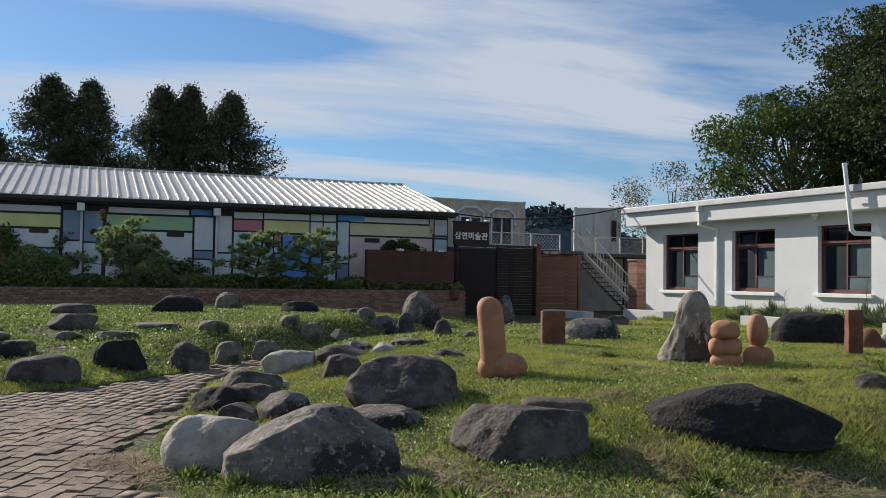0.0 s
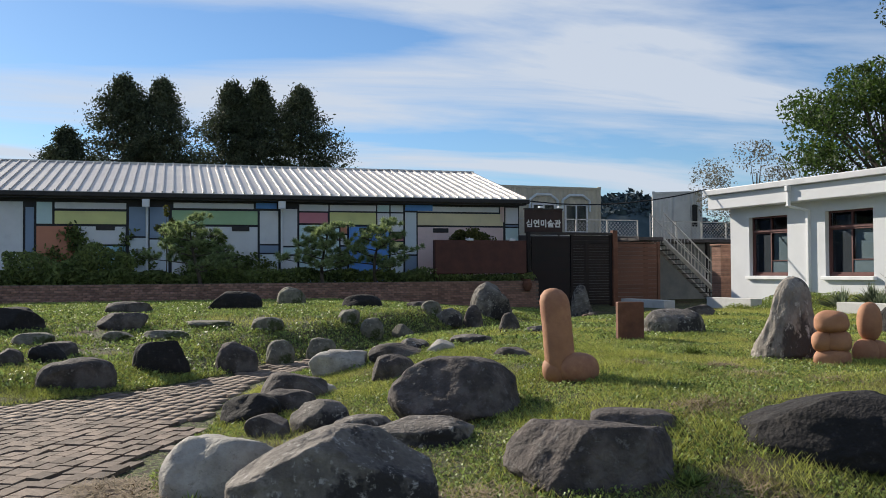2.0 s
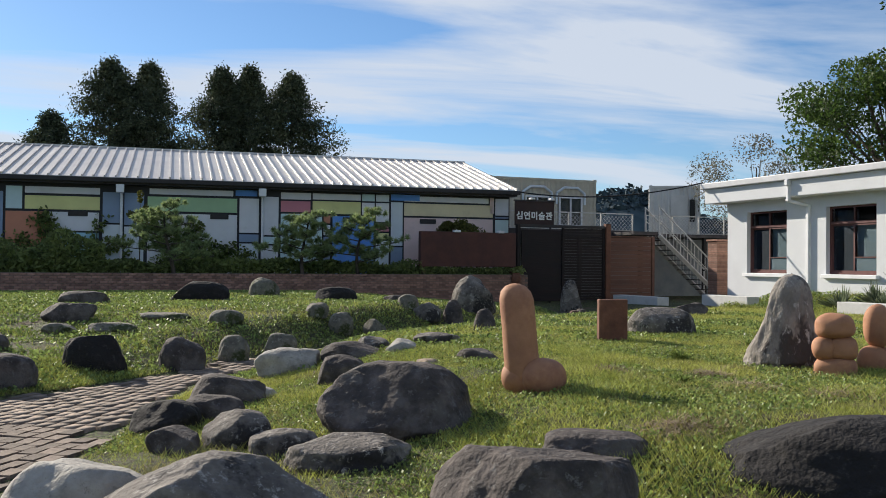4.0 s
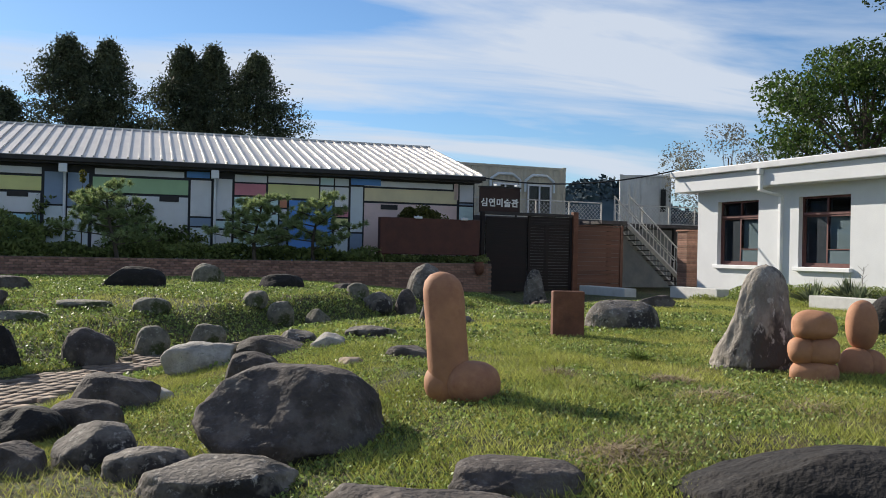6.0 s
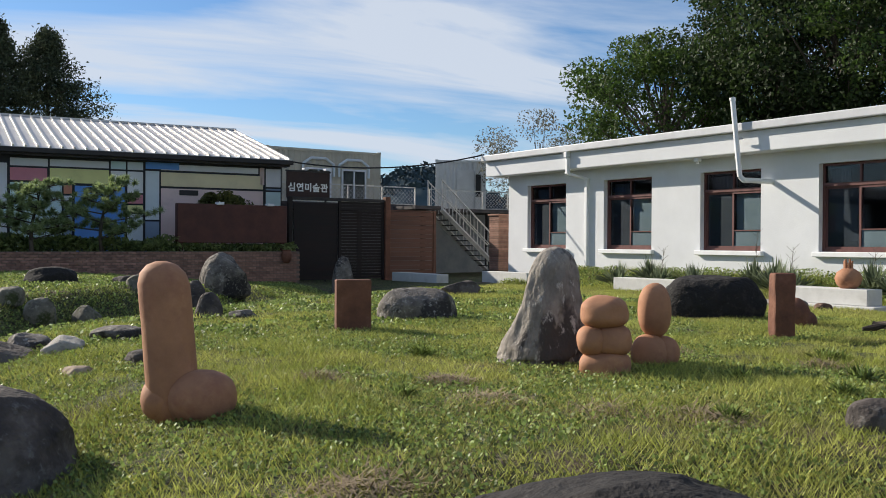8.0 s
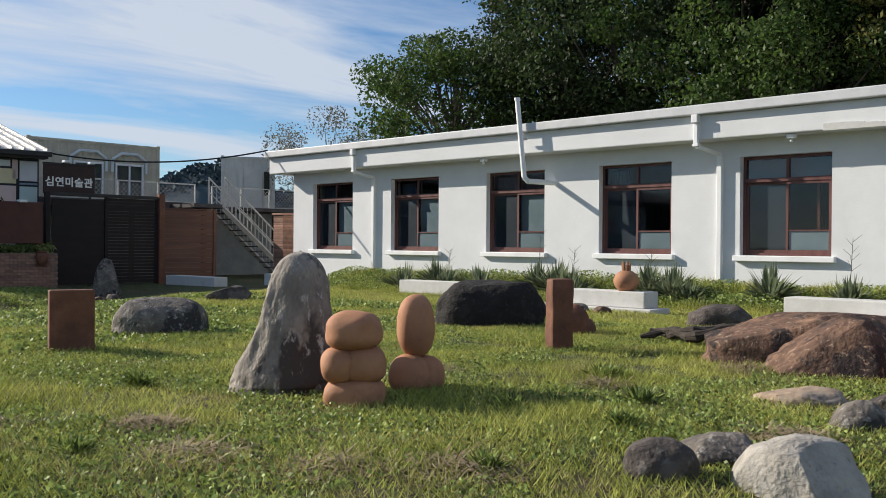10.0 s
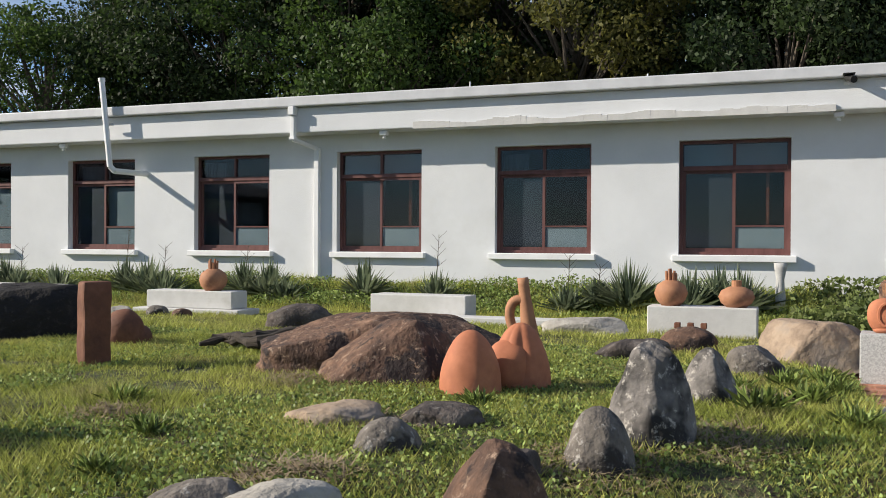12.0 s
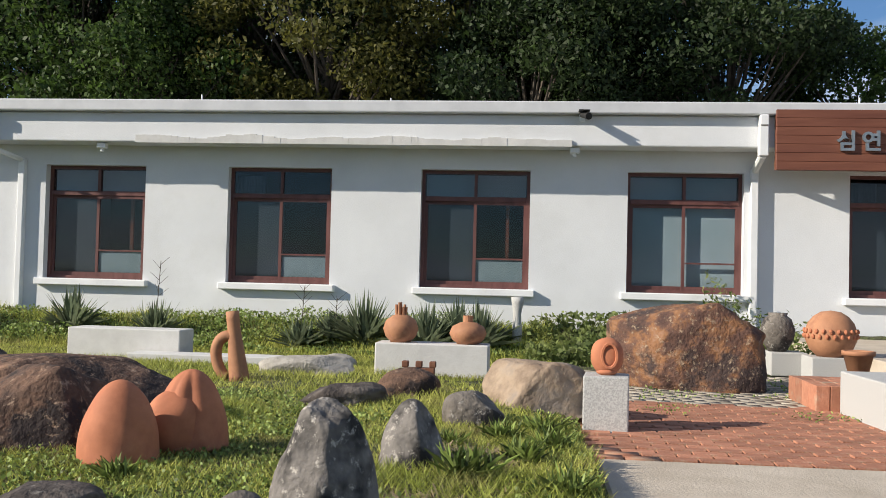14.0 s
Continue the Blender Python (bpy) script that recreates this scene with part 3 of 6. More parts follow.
def downpipe(x, bend=True):
    t = thing("downpipe", "white square downpipe with hopper on the eave", "downpipe", (x, 0, 0), group="downpipes")
    part("hopper", boxed(-0.06, 0.06, 12.05, 12.20, 3.13, 3.28, 0.01), TRIM_WHITE, t)
    part("upper_pipe", boxed(-0.045, 0.045, 12.10, 12.19, 2.72, 3.128, 0.012, 2), TRIM_WHITE, t)
    part("collar", boxed(-0.058, 0.058, 12.09, 12.20, 2.7, 2.75, 0.006), TRIM_WHITE, t)
    part("elbow", tube(bmesh.new(), (0.0, 12.15, 2.71), (0.22, 12.62, 2.58), 0.04, n=10), TRIM_WHITE, t)
    part("lower_pipe", boxed(0.17, 0.275, 12.59, 12.69, gz(x, 12.54) - 0.05, 2.6, 0.012, 2), TRIM_WHITE, t)
    return t


downpipe(-13.1)
downpipe(-3.58)
t = thing("downpipe", "white square downpipe beside the wooden sign", "downpipe", (7.96, 0, 0), group="downpipes")
part("hopper", boxed(-0.06, 0.06, 12.05, 12.20, 3.13, 3.28, 0.01), TRIM_WHITE, t)
part("upper_pipe", boxed(-0.065, 0.065, 12.07, 12.19, 2.7, 3.128, 0.012, 2), TRIM_WHITE, t)
part("elbow", tube(bmesh.new(), (0.0, 12.14, 2.72), (0.0, 12.62, 2.55), 0.055, n=10), TRIM_WHITE, t)
part("lower_pipe", boxed(-0.055, 0.055, 12.58, 12.69, -0.15, 2.58, 0.012, 2), TRIM_WHITE, t)

t = thing("flue_pipe", "white bent stove flue rising above the eave", "flue pipe", (-7.45, 11.98, 0))
part("pipe", tube(bmesh.new(), (0.0, 0, 2.3), (-0.2, 0, 3.95), 0.055, n=14), TRIM_WHITE, t)
part("cap", tube(bmesh.new(), (-0.2, 0, 3.94), (-0.205, 0, 4.0), 0.065, n=14), TRIM_WHITE, t)
part("elbow", tube(tube(bmesh.new(), (0.0, 0, 2.31), (0.07, 0.05, 2.22), 0.055, n=14), (0.06, 0.04, 2.225), (0.3, 0.74, 2.21), 0.055, n=14), TRIM_WHITE, t)
part("strap", boxed(-0.2, 0.0, 0.06, 0.1, 3.1, 3.14), GUTTER, t)

t = thing("security_camera", "small dark security camera on the eave band", "security camera", (5.42, 12.20, 3.24))
part("base", boxed(-0.04, 0.04, -0.03, 0.0, -0.06, 0.06, 0.008), TRIM_WHITE, t)
part("arm", tube(bmesh.new(), (0, -0.03, 0), (0.02, -0.12, 0.03), 0.015), TRIM_WHITE, t)
part("body", tube(bmesh.new(), (0.0, -0.08, 0.04), (0.08, -0.3, -0.03), 0.05, n=14), BLACK, t, "black cylindrical body")
part("hood", boxed(-0.06, 0.1, -0.3, -0.08, 0.06, 0.07, 0.004), BLACK, t)
for x in (-1.9, 5.33, -8.9):
    t = thing("drain_stub", "small white drain stub below the eave band", "drain", (x, 12.34, 2.8), group="drain stubs")
    part("block", boxed(-0.07, 0.07, -0.06, 0.06, -0.06, 0.02, 0.01), TRIM_WHITE, t)
    part("spout", tube(bmesh.new(), (0, 0, -0.11), (0, 0, -0.05), 0.03, n=10), TRIM_WHITE, t)
for x, n in ((-0.3, 0.1), (2.6, 0.06), (9.3, 0.1)):
    t = thing("roof_stub", "short pale pin standing on the gutter edge", "roof pin", (x, 12.24, 3.46), group="roof pins")
    part("pin", tube(bmesh.new(), (0, 0, -0.01), (0, 0, n), 0.012), TRIM_WHITE, t)

# wooden sign on the eave
t = thing("wooden_sign", "red-brown board sign with steel letters on the eave", "sign", (8.12, 12.04, 2.5))
for k in range(7):
    part("board", boxed(0, 4.6, 0, 0.03, k * 0.122, k * 0.122 + 0.119, 0.004), SIGN_WOOD, t)
part("frame", boxed(0, 4.6, 0.032, 0.1, -0.0, 0.85), SIGN_WOOD, t)


def lettering(parent, text, size, at, mat, depth, label):
    cu = bpy.data.curves.new("lettering", "FONT")
    cu.body, cu.size, cu.extrude, cu.space_character = text, size, depth, 1.4 if size > 0.28 else 1.1
    ob = new("lettering", cu)
    ob.parent, ob.matrix_basis = parent, at
    cu.offset = 0.008
    cu.materials.append(mat)
    tagged(ob, label)
    return ob


# ---- painted building across the garden ----
FX = -20.8
art = thing("painted_building", "long low building painted with coloured rectangles, pale ribbed metal roof", "building", (FX - 0.647, 0.028, 0), -5)
part("wall", boxed(-10.9, -0.001, -24, 7.42, -0.5, 3.26), P_BLACK, art, "black-lined wall behind painted fields")
bm = bmesh.new()
pts = [(0.45, 3.34), (-5.7, 4.9), (-11.8, 3.34), (-11.8, 3.26), (-5.7, 4.8), (0.45, 3.26)]
lo = [bm.verts.new((x, -24.5, z)) for x, z in pts]
hi = [bm.verts.new((x, 7.6, z)) for x, z in pts]
for k in range(6):
    bm.faces.new((lo[k], lo[(k + 1) % 6], hi[(k + 1) % 6], hi[k]))
bm.faces.new(lo[::-1]), bm.faces.new(hi)
roof_a = part("roof", bm, ROOF, art, "pale grey ribbed metal roof")
tilt = math.degrees(math.atan2(1.56, 6.15))
rib = part("roof_rib", boxed(0, 6.34, -0.022, 0.022, 0.002, 0.05), ROOF, roof_a, at=pose(0.45, -24.3, 3.34, 0, 0, 180) @ pose(0, 0, 0, 0, -tilt, 0))
for k in range(1, 106):
    share("roof_rib", rib, roof_a, pose(0.45, -24.3 + k * 0.303, 3.34, 0, 0, 180) @ pose(0, 0, 0, 0, -tilt, 0))
part("eave_gutter", boxed(0.38, 0.5, -24.5, 7.62, 3.19, 3.32, 0.01), DARK_METAL, art, "dark eave gutter")
part("ridge_cap", boxed(-5.85, -5.55, -24.5, 7.62, 4.87, 4.93), ROOF, art)
part("soffit", boxed(0.0, 0.38, -24.4, 7.55, 3.14, 3.19), DARK_METAL, art)
bm = bmesh.new()
g3 = [[bm.verts.new((x, y, z)) for x, z in ((-0.1, 3.262), (-5.7, 4.78), (-10.8, 3.48), (-10.8, 3.262))] for y in (7.1, 7.42)]
bm.faces.new(g3[0][::-1]), bm.faces.new(g3[1])
for k in range(4):
    bm.faces.new((g3[0][k], g3[0][(k + 1) % 4], g3[1][(k + 1) % 4], g3[1][k]))
part("gable", bm, P_SLATE, art)


def field(y0, y1, z0, z1, mat, d=0.03):
    part("painted_panel", boxed(0.0, d, y0 + 0.025, y1 - 0.025, z0 + 0.025, z1 - 0.025, 0.004), mat, art)


# fields from the gate end southwards
field(6.89, 7.4, 2.5, 3.1, P_WHITE), field(6.89, 7.4, 2.4, 2.5, P_SLATE), field(6.89, 7.4, 0.45, 2.4, P_SAGE)
field(6.7, 6.89, 2.55, 3.12, P_PINK), field(3.79, 6.7, 2.88, 3.1, P_WHITE), field(3.36, 4.35, 2.9, 3.14, P_BLUE, 0.036)
field(3.79, 6.85, 2.42, 2.87, P_TAN), field(3.79, 6.85, 0.45, 2.41, P_PINK)
field(3.36, 3.79, 1.45, 2.89, P_GREY), field(3.36, 3.79, 0.45, 1.45, P_SLATE)
field(2.87, 3.34, 2.85, 3.12, P_GREY), field(2.87, 3.34, 2.2, 2.85, P_WHITE), field(2.87, 3.34, 1.9, 2.2, P_ROSE), field(2.87, 3.34, 1.65, 1.9, P_YELLOW), field(2.87, 3.34, 0.45, 1.65, P_GREY)
field(2.42, 2.87, 2.42, 2.85, P_WHITE), field(2.42, 2.87, 2.85, 3.12, P_SAGE)
field(0.85, 2.42, 2.86, 3.1, P_WHITE), field(0.85, 2.42, 2.42, 2.86, P_YELLOW), field(-0.13, 0.83, 2.45, 2.84, P_ROSE), field(-0.13, 0.85, 2.84, 3.1, P_WHITE)
field(1.48, 2.84, 0.45, 2.4, P_BLUE, 0.05), field(1.2, 1.46, 2.12, 2.41, P_BRICK), field(1.2, 1.46, 1.75, 2.12, P_WHITE), field(1.2, 1.46, 0.45, 1.75, P_SLATE)
field(-0.13, 1.2, 0.45, 2.44, P_SAGE)
field(-0.65, -0.15, 1.72, 2.95, P_WHITE), field(-0.65, -0.15, 1.45, 1.72, P_SAGE), field(-0.65, -0.15, 0.45, 1.45, P_WHITE)
field(-1.38, -0.75, 1.78, 2.88, P_WHITE), field(-1.38, -0.75, 1.5, 1.78, P_SLATE), field(-1.38, -0.75, 0.45, 1.5, P_GREY)
field(-1.5, -0.8, 2.9, 3.13, P_BLUE), field(-4.0, -1.52, 2.88, 3.1, P_WHITE), field(-4.05, -1.4, 2.38, 2.86, P_GREEN)
field(-4.05, -1.4, 0.45, 2.36, P_WHITE), field(-4.7, -4.1, 1.95, 2.95, P_SLATE), field(-4.7, -4.1, 0.45, 1.95, P_GREY)
field(-5.3, -4.75, 2.0, 2.95, P_SLATE), field(-5.3, -4.75, 0.45, 2.0, P_GREY)
field(-7.4, -5.33, 2.82, 3.06, P_WHITE), field(-7.4, -5.33, 2.36, 2.8, P_YELLOW)
field(-6.75, -5.35, 1.75, 2.34, P_WHITE), field(-6.75, -5.35, 0.45, 1.75, P_SKY), field(-7.9, -6.78, 0.45, 2.34, P_BRICK)
field(-8.2, -7.92, 0.45, 2.9, P_SLATE), field(-7.9, -7.42, 2.36, 3.06, P_SAGE), field(-10.4, -8.22, 0.45, 3.06, P_WHITE), field(-13.2, -10.4, 2.4, 3.06, P_YELLOW), field(-13.2, -10.4, 0.45, 2.4, P_BRICK), field(-17, -13.2, 0.45, 3.06, P_GREY)
for y in (4.6, 2.1, 0.45, -1.95, -3.4, -5.95):
    part("vent_slot", boxed(0.03, 0.055, y - 0.27, y + 0.27, 2.2, 2.35, 0.006), DARK_METAL, art, "dark slot vent")
for y in (-0.7, -4.78):
    part("hopper", boxed(0.3, 0.46, y - 0.11, y + 0.11, 2.9, 3.14, 0.01), TRIM_WHITE, art)
    part("pipe", tube(bmesh.new(), (0.1, y + 0.03, 0.3), (0.1, y + 0.03, 2.92), 0.04, n=8), TRIM_WHITE, art)

# planter wall of brick along its foot
BWX, BWE = -18.3, 6.87
planter = thing("planter_wall", "low weathered brick planter wall", "wall", kind="structure")
part("core", boxed(BWX - 0.2, BWX - 0.012, -24, BWE - 0.012, -0.6, 0.6), MORTAR, planter)
part("return_core", boxed(FX - 0.04, BWX - 0.2, BWE - 0.21, BWE - 0.012, -0.6, 0.6), MORTAR, planter)
fill = part("planter_soil", boxed(FX - 2.6, BWX - 0.2, -24, BWE - 0.22, -0.6, 0.52), SOIL, planter)

# billboard box in front of the painted wall
t = thing("brown_panel_box", "rust-brown steel panel on posts with two small lamps", "panel", (-18.95, 0, 0))
part("panel", boxed(-0.12, 0.1, 3.59, 6.72, 0.83, 1.88, 0.012), RUST_STEEL, t)
for y in (3.72, 6.62):
    part("post", boxed(-0.05, 0.04, y - 0.045, y + 0.045, 0.4, 0.83), RUST_STEEL, t)
for y in (4.75, 6.2):
    lamp = part("lamp", boxed(-0.02, 0.17, y - 0.1, y + 0.1, 1.86, 1.93, 0.01), TRIM_WHITE, t, "small white floodlight")
    part("bracket", tube(bmesh.new(), (-0.05, y, 1.9), (0.08, y, 1.95), 0.015), TRIM_WHITE, lamp)

# ---- gate, fence, stair, containers ----
GTX = -19.4
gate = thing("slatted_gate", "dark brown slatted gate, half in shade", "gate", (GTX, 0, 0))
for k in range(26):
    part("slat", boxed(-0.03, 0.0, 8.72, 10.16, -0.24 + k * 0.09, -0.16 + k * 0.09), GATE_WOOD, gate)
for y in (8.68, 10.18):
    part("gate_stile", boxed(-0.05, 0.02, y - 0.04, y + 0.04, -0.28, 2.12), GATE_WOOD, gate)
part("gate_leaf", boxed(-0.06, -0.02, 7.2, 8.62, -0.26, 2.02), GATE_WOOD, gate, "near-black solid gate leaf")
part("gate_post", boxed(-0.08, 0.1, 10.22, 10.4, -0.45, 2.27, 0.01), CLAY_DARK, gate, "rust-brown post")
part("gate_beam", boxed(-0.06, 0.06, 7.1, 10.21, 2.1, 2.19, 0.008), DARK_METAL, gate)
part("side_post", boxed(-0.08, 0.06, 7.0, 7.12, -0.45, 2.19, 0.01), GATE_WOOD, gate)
sign = thing("gate_sign", "dark brown signboard over the gate with white writing", "sign", (-19.62, 7.03, 2.0))
part("board", boxed(0, 0.05, 0, 1.4, 0.16, 0.93, 0.01), SIGN_DARK, sign)
part("top_rail", boxed(-0.01, 0.06, -0.03, 1.43, 0.932, 0.98), DARK_METAL, sign)
for y in (0.5, 1.2):
    part("spot_lamp", boxed(0.0, 0.2, y, y + 0.14, 0.99, 1.05, 0.01), TRIM_WHITE, sign)
for y in (0.12, 1.25):
    part("leg", boxed(0.0, 0.04, y, y + 0.05, -2.32, 0.16), DARK_METAL, sign)

fence = thing("board_fence", "brown horizontal board fence beside the gate", "fence", (GTX, 0, 0))
for k in range(16):
    part("board", boxed(-0.02, 0.02, 10.42, 12.02, -0.4 + k * 0.14, -0.27 + k * 0.14), FENCE_WOOD, fence)
part("post", boxed(-0.05, 0.05, 12.03, 12.13, -0.45, 1.84), FENCE_WOOD, fence)
part("cap", boxed(-0.05, 0.05, 10.42, 12.13, 1.845, 1.88), FENCE_WOOD, fence)

pillar = thing("brick_pillar", "narrow brick pillar at the end of the white wall", "pillar", (-17.3, 13.1, 0))
for k in range(30):
    part("brick_course", boxed(-0.24, 0.24, -0.2, 0.2, -0.4 + k * 0.07, -0.4 + k * 0.07 + 0.062, 0.006), BRICK_ONE, pillar)
part("joint_core", boxed(-0.22, 0.22, -0.18, 0.18, -0.4, 1.69), MORTAR, pillar)
part("cap", boxed(-0.28, 0.28, -0.24, 0.24, 1.703, 1.76, 0.01), BRICK_ONE, pillar)


def container(name, label, x, y0, y1, z0, mat, group, turn=0.0):
    """A steel container seen from its long corrugated side, which faces +x."""
    t = thing(name, label, "container", (x, y0 if turn else 0, z0), turn, group=group)
    if turn:
        y0, y1 = 0.0, y1 - y0
    n = int((y1 - y0) / 0.07)
    bm = bmesh.new()
    vs = []
    for k in range(n + 1):
        y = y0 + 0.1 + (y1 - y0 - 0.2) * k / n
        d = (0.0, 0.0, -0.035, -0.035)[k % 4]
        vs.append((bm.verts.new((d, y, 0.12)), bm.verts.new((d, y, 2.5))))
    for p, q in zip(vs, vs[1:]):
        bm.faces.new((p[0], q[0], q[1], p[1]))
    part("corrugated_side", bm, mat, t)
    part("shell", boxed(-2.4, -0.04, y0 + 0.02, y1 - 0.02, 0.02, 2.55), mat, t)
    for z in (0.0, 2.48):
        part("rail", boxed(-0.06, 0.025, y0, y1, z, z + 0.11), mat, t)
    for y in (y0, y1 - 0.13):
        part("corner_post", boxed(-0.06, 0.03, y, y + 0.13, 0.11, 2.48), mat, t)
        part("corner_casting", boxed(-0.08, 0.04, y - 0.01, y + 0.14, 2.5, 2.62), mat, t)
    return t


CX = -30.0
c1 = container("shipping_container", "weathered beige steel container with two arched windows", CX, 10.8, 16.2, 2.22, CONTAINER_A, "stacked containers")
for y in (13.15, 14.85):
    w = part("window", boxed(0.03, 0.07, y - 0.55, y + 0.55, 0.5, 1.75), GLASS, c1, "white-framed window under a brown arch")
    for a, b, c, d in ((y - 0.6, y - 0.53, 0.45, 1.8), (y + 0.53, y + 0.6, 0.45, 1.8), (y - 0.03, y + 0.03, 0.45, 1.75), (y - 0.53, y + 0.53, 1.72, 1.8), (y - 0.53, y + 0.53, 0.45, 0.52)):
        part("window_bar", boxed(0.028, 0.1, a, b, c, d), TRIM_WHITE, w)
    bm = bmesh.new()
    arch = [(-0.72, 1.45), (-0.72, 1.95), (-0.35, 2.2), (0.35, 2.2), (0.72, 1.95), (0.72, 1.45)]
    for (a, b), (c, d) in zip(arch, arch[1:]):
        tube(bm, (0.08, y + a, b), (0.08, y + c, d), 0.06, n=6)
    part("arch_trim", bm, P_GREY, w)
c2 = container("shipping_container", "white corrugated steel container on the upper deck", -32.0, 20.45, 22.9, 2.3, CONTAINER_B, "stacked containers", -33)
part("door", boxed(0.035, 0.07, 1.05, 1.85, 0.13, 2.1), CONTAINER_B, c2)
part("window", boxed(0.035, 0.07, 1.95, 2.2, 0.8, 1.9), BLACK, c2, "narrow dark window")
container("shipping_container", "beige steel container carrying the deck", CX, 10.8, 16.2, -0.42, CONTAINER_A, "stacked containers")
container("shipping_container", "white steel container carrying the deck", -32.0, 20.45, 22.9, -0.32, CONTAINER_B, "stacked containers", -33)
deck = thing("upper_deck", "raised deck with dark edge and lattice railing", "deck", (-22.4, 0, 0))
part("platform", boxed(-7.5, 0.0, 7.8, 20.0, 2.0, 2.12), DECK, deck)
part("landing", boxed(0.062, 1.5, 12.3, 13.36, 2.0, 2.12), DECK, deck)
part("fascia", boxed(0.002, 0.06, 7.8, 13.3, 1.95, 2.2), DECK, deck)
for y in (8.2, 11.0, 13.6, 16.5, 19.5):
    part("support", boxed(-0.2, -0.05, y, y + 0.12, -0.34, 2.0), DARK_METAL, deck)
part("under_wall", boxed(-2.2, -2.0, 7.8, 20.0, -0.35, 1.99), plain2("shaded_render", (0.2, 0.22, 0.24), (0.28, 0.3, 0.31), scale=2), deck)


def railing(parent, x, y0, y1, z, h, pitch, lattice):
    r = part("railing", boxed(x - 0.02, x + 0.02, y0, y1, z + h - 0.04, z + h), GALV, parent)
    part("bottom_rail", boxed(x - 0.015, x + 0.015, y0, y1, z + 0.08, z + 0.11), GALV, r)
    n = int((y1 - y0) / 1.1)
    for k in range(n + 1):
        y = y0 + (y1 - y0) * k / n
        part("post", boxed(x - 0.02, x + 0.02, y - 0.02, y + 0.02, z, z + h), GALV, r)
    bm = bmesh.new()
    hh = h - 0.2
    m = int((y1 - y0) / pitch)
    for k in range(m):
        y = y0 + k * pitch
        if lattice:
            tube(bm, (x, y, z + 0.1), (x, min(y1, y + hh), z + 0.1 + min(hh, y1 - y)), 0.008, n=4)
            tube(bm, (x, y, z + 0.1 + hh), (x, min(y1, y + hh), z + 0.1 + hh - min(hh, y1 - y)), 0.008, n=4)
        else:
            tube(bm, (x, y, z + 0.1), (x, y, z + h - 0.03), 0.009, n=4)
    part("lattice" if lattice else "balusters", bm, GALV, r)


railing(deck, -0.1, 7.9, 13.3, 2.12, 0.72, 0.15, True)
railing(deck, -1.6, 14.9, 19.9, 2.12, 0.8, 0.15, True)
stair = thing("outdoor_stair", "steep open metal stair with pale baluster railings", "stair", (0, 0, 0))
SX0, SX1, SY0, SY1, SZ0, SZ1 = -21.7, -20.9, 13.35, 15.95, 2.12, -0.2
for k in range(13):
    f0 = (k + 0.5) / 13
    y, z = SY0 + (SY1 - SY0) * f0, SZ0 + (SZ1 - SZ0) * f0
    part("tread", boxed(SX0, SX1, y - 0.13, y + 0.13, z - 0.03, z), DECK, stair)
for x in (SX0 - 0.03, SX1 + 0.03):
    part("stringer", tube(bmesh.new(), (x, SY0, SZ0 - 0.12), (x, SY1, SZ1 + 0.05), 0.09, n=4), GALV, stair)
    r = part("handrail", tube(bmesh.new(), (x, SY0, SZ0 + 0.9), (x, SY1, SZ1 + 1.0), 0.03, n=6), GALV, stair)
    part("mid_rail", tube(bmesh.new(), (x, SY0, SZ0 + 0.45), (x, SY1, SZ1 + 0.55), 0.018, n=6), GALV, r)
    for k in range(18):
        f0 = k / 17
        y, z = SY0 + (SY1 - SY0) * f0, SZ0 + (SZ1 - SZ0) * f0
        part("baluster", tube(bmesh.new(), (x, y, z - 0.1), (x, y, z + 0.93), 0.03 if k in (0, 17) else 0.013, n=5), GALV, r)

# overhead cable from the painted roof to the white eave
t = thing("overhead_cable", "black cable sagging between the two eaves", "cable")
a, b = Vector((-20.4, 7.5, 3.3)), Vector((-16.8, 12.15, 3.5))
line = [a.lerp(b, k / 24) - Vector((0, 0, 1.15 * (k / 24) * (1 - k / 24))) for k in range(25)]
bm = sweep(line, [0.022] * 25, 6)
part("cable_run", bm, BLACK, t)

lettering(sign, "심연미술관", 0.27, pose(0.056, 0.04, 0.38, 90, 0, 90), LETTER, 0.004, "white Korean letters on the signboard")
board_sign = [o for o in scene.objects if o.name == "wooden_sign"][0]
lettering(board_sign, "심연미술관", 0.3, pose(0.8, -0.025, 0.3, 90, 0, 0), STEEL, 0.018, "raised steel Korean letters")
t = thing("wall_urn", "small clay urn fixed to the planter wall end", "clay pot", (BWX + 0.1, 6.42, 0.28))
part("body", lathe([(0.001, 0), (0.07, 0), (0.13, 0.1), (0.15, 0.22), (0.12, 0.33), (0.004, 0.33)], 18), CLAY_DARK, t, smooth=True)
part("rim", lathe([(0.1, 0.332), (0.125, 0.335), (0.125, 0.37), (0.1, 0.37)], 18), CLAY_DARK, t, smooth=True)

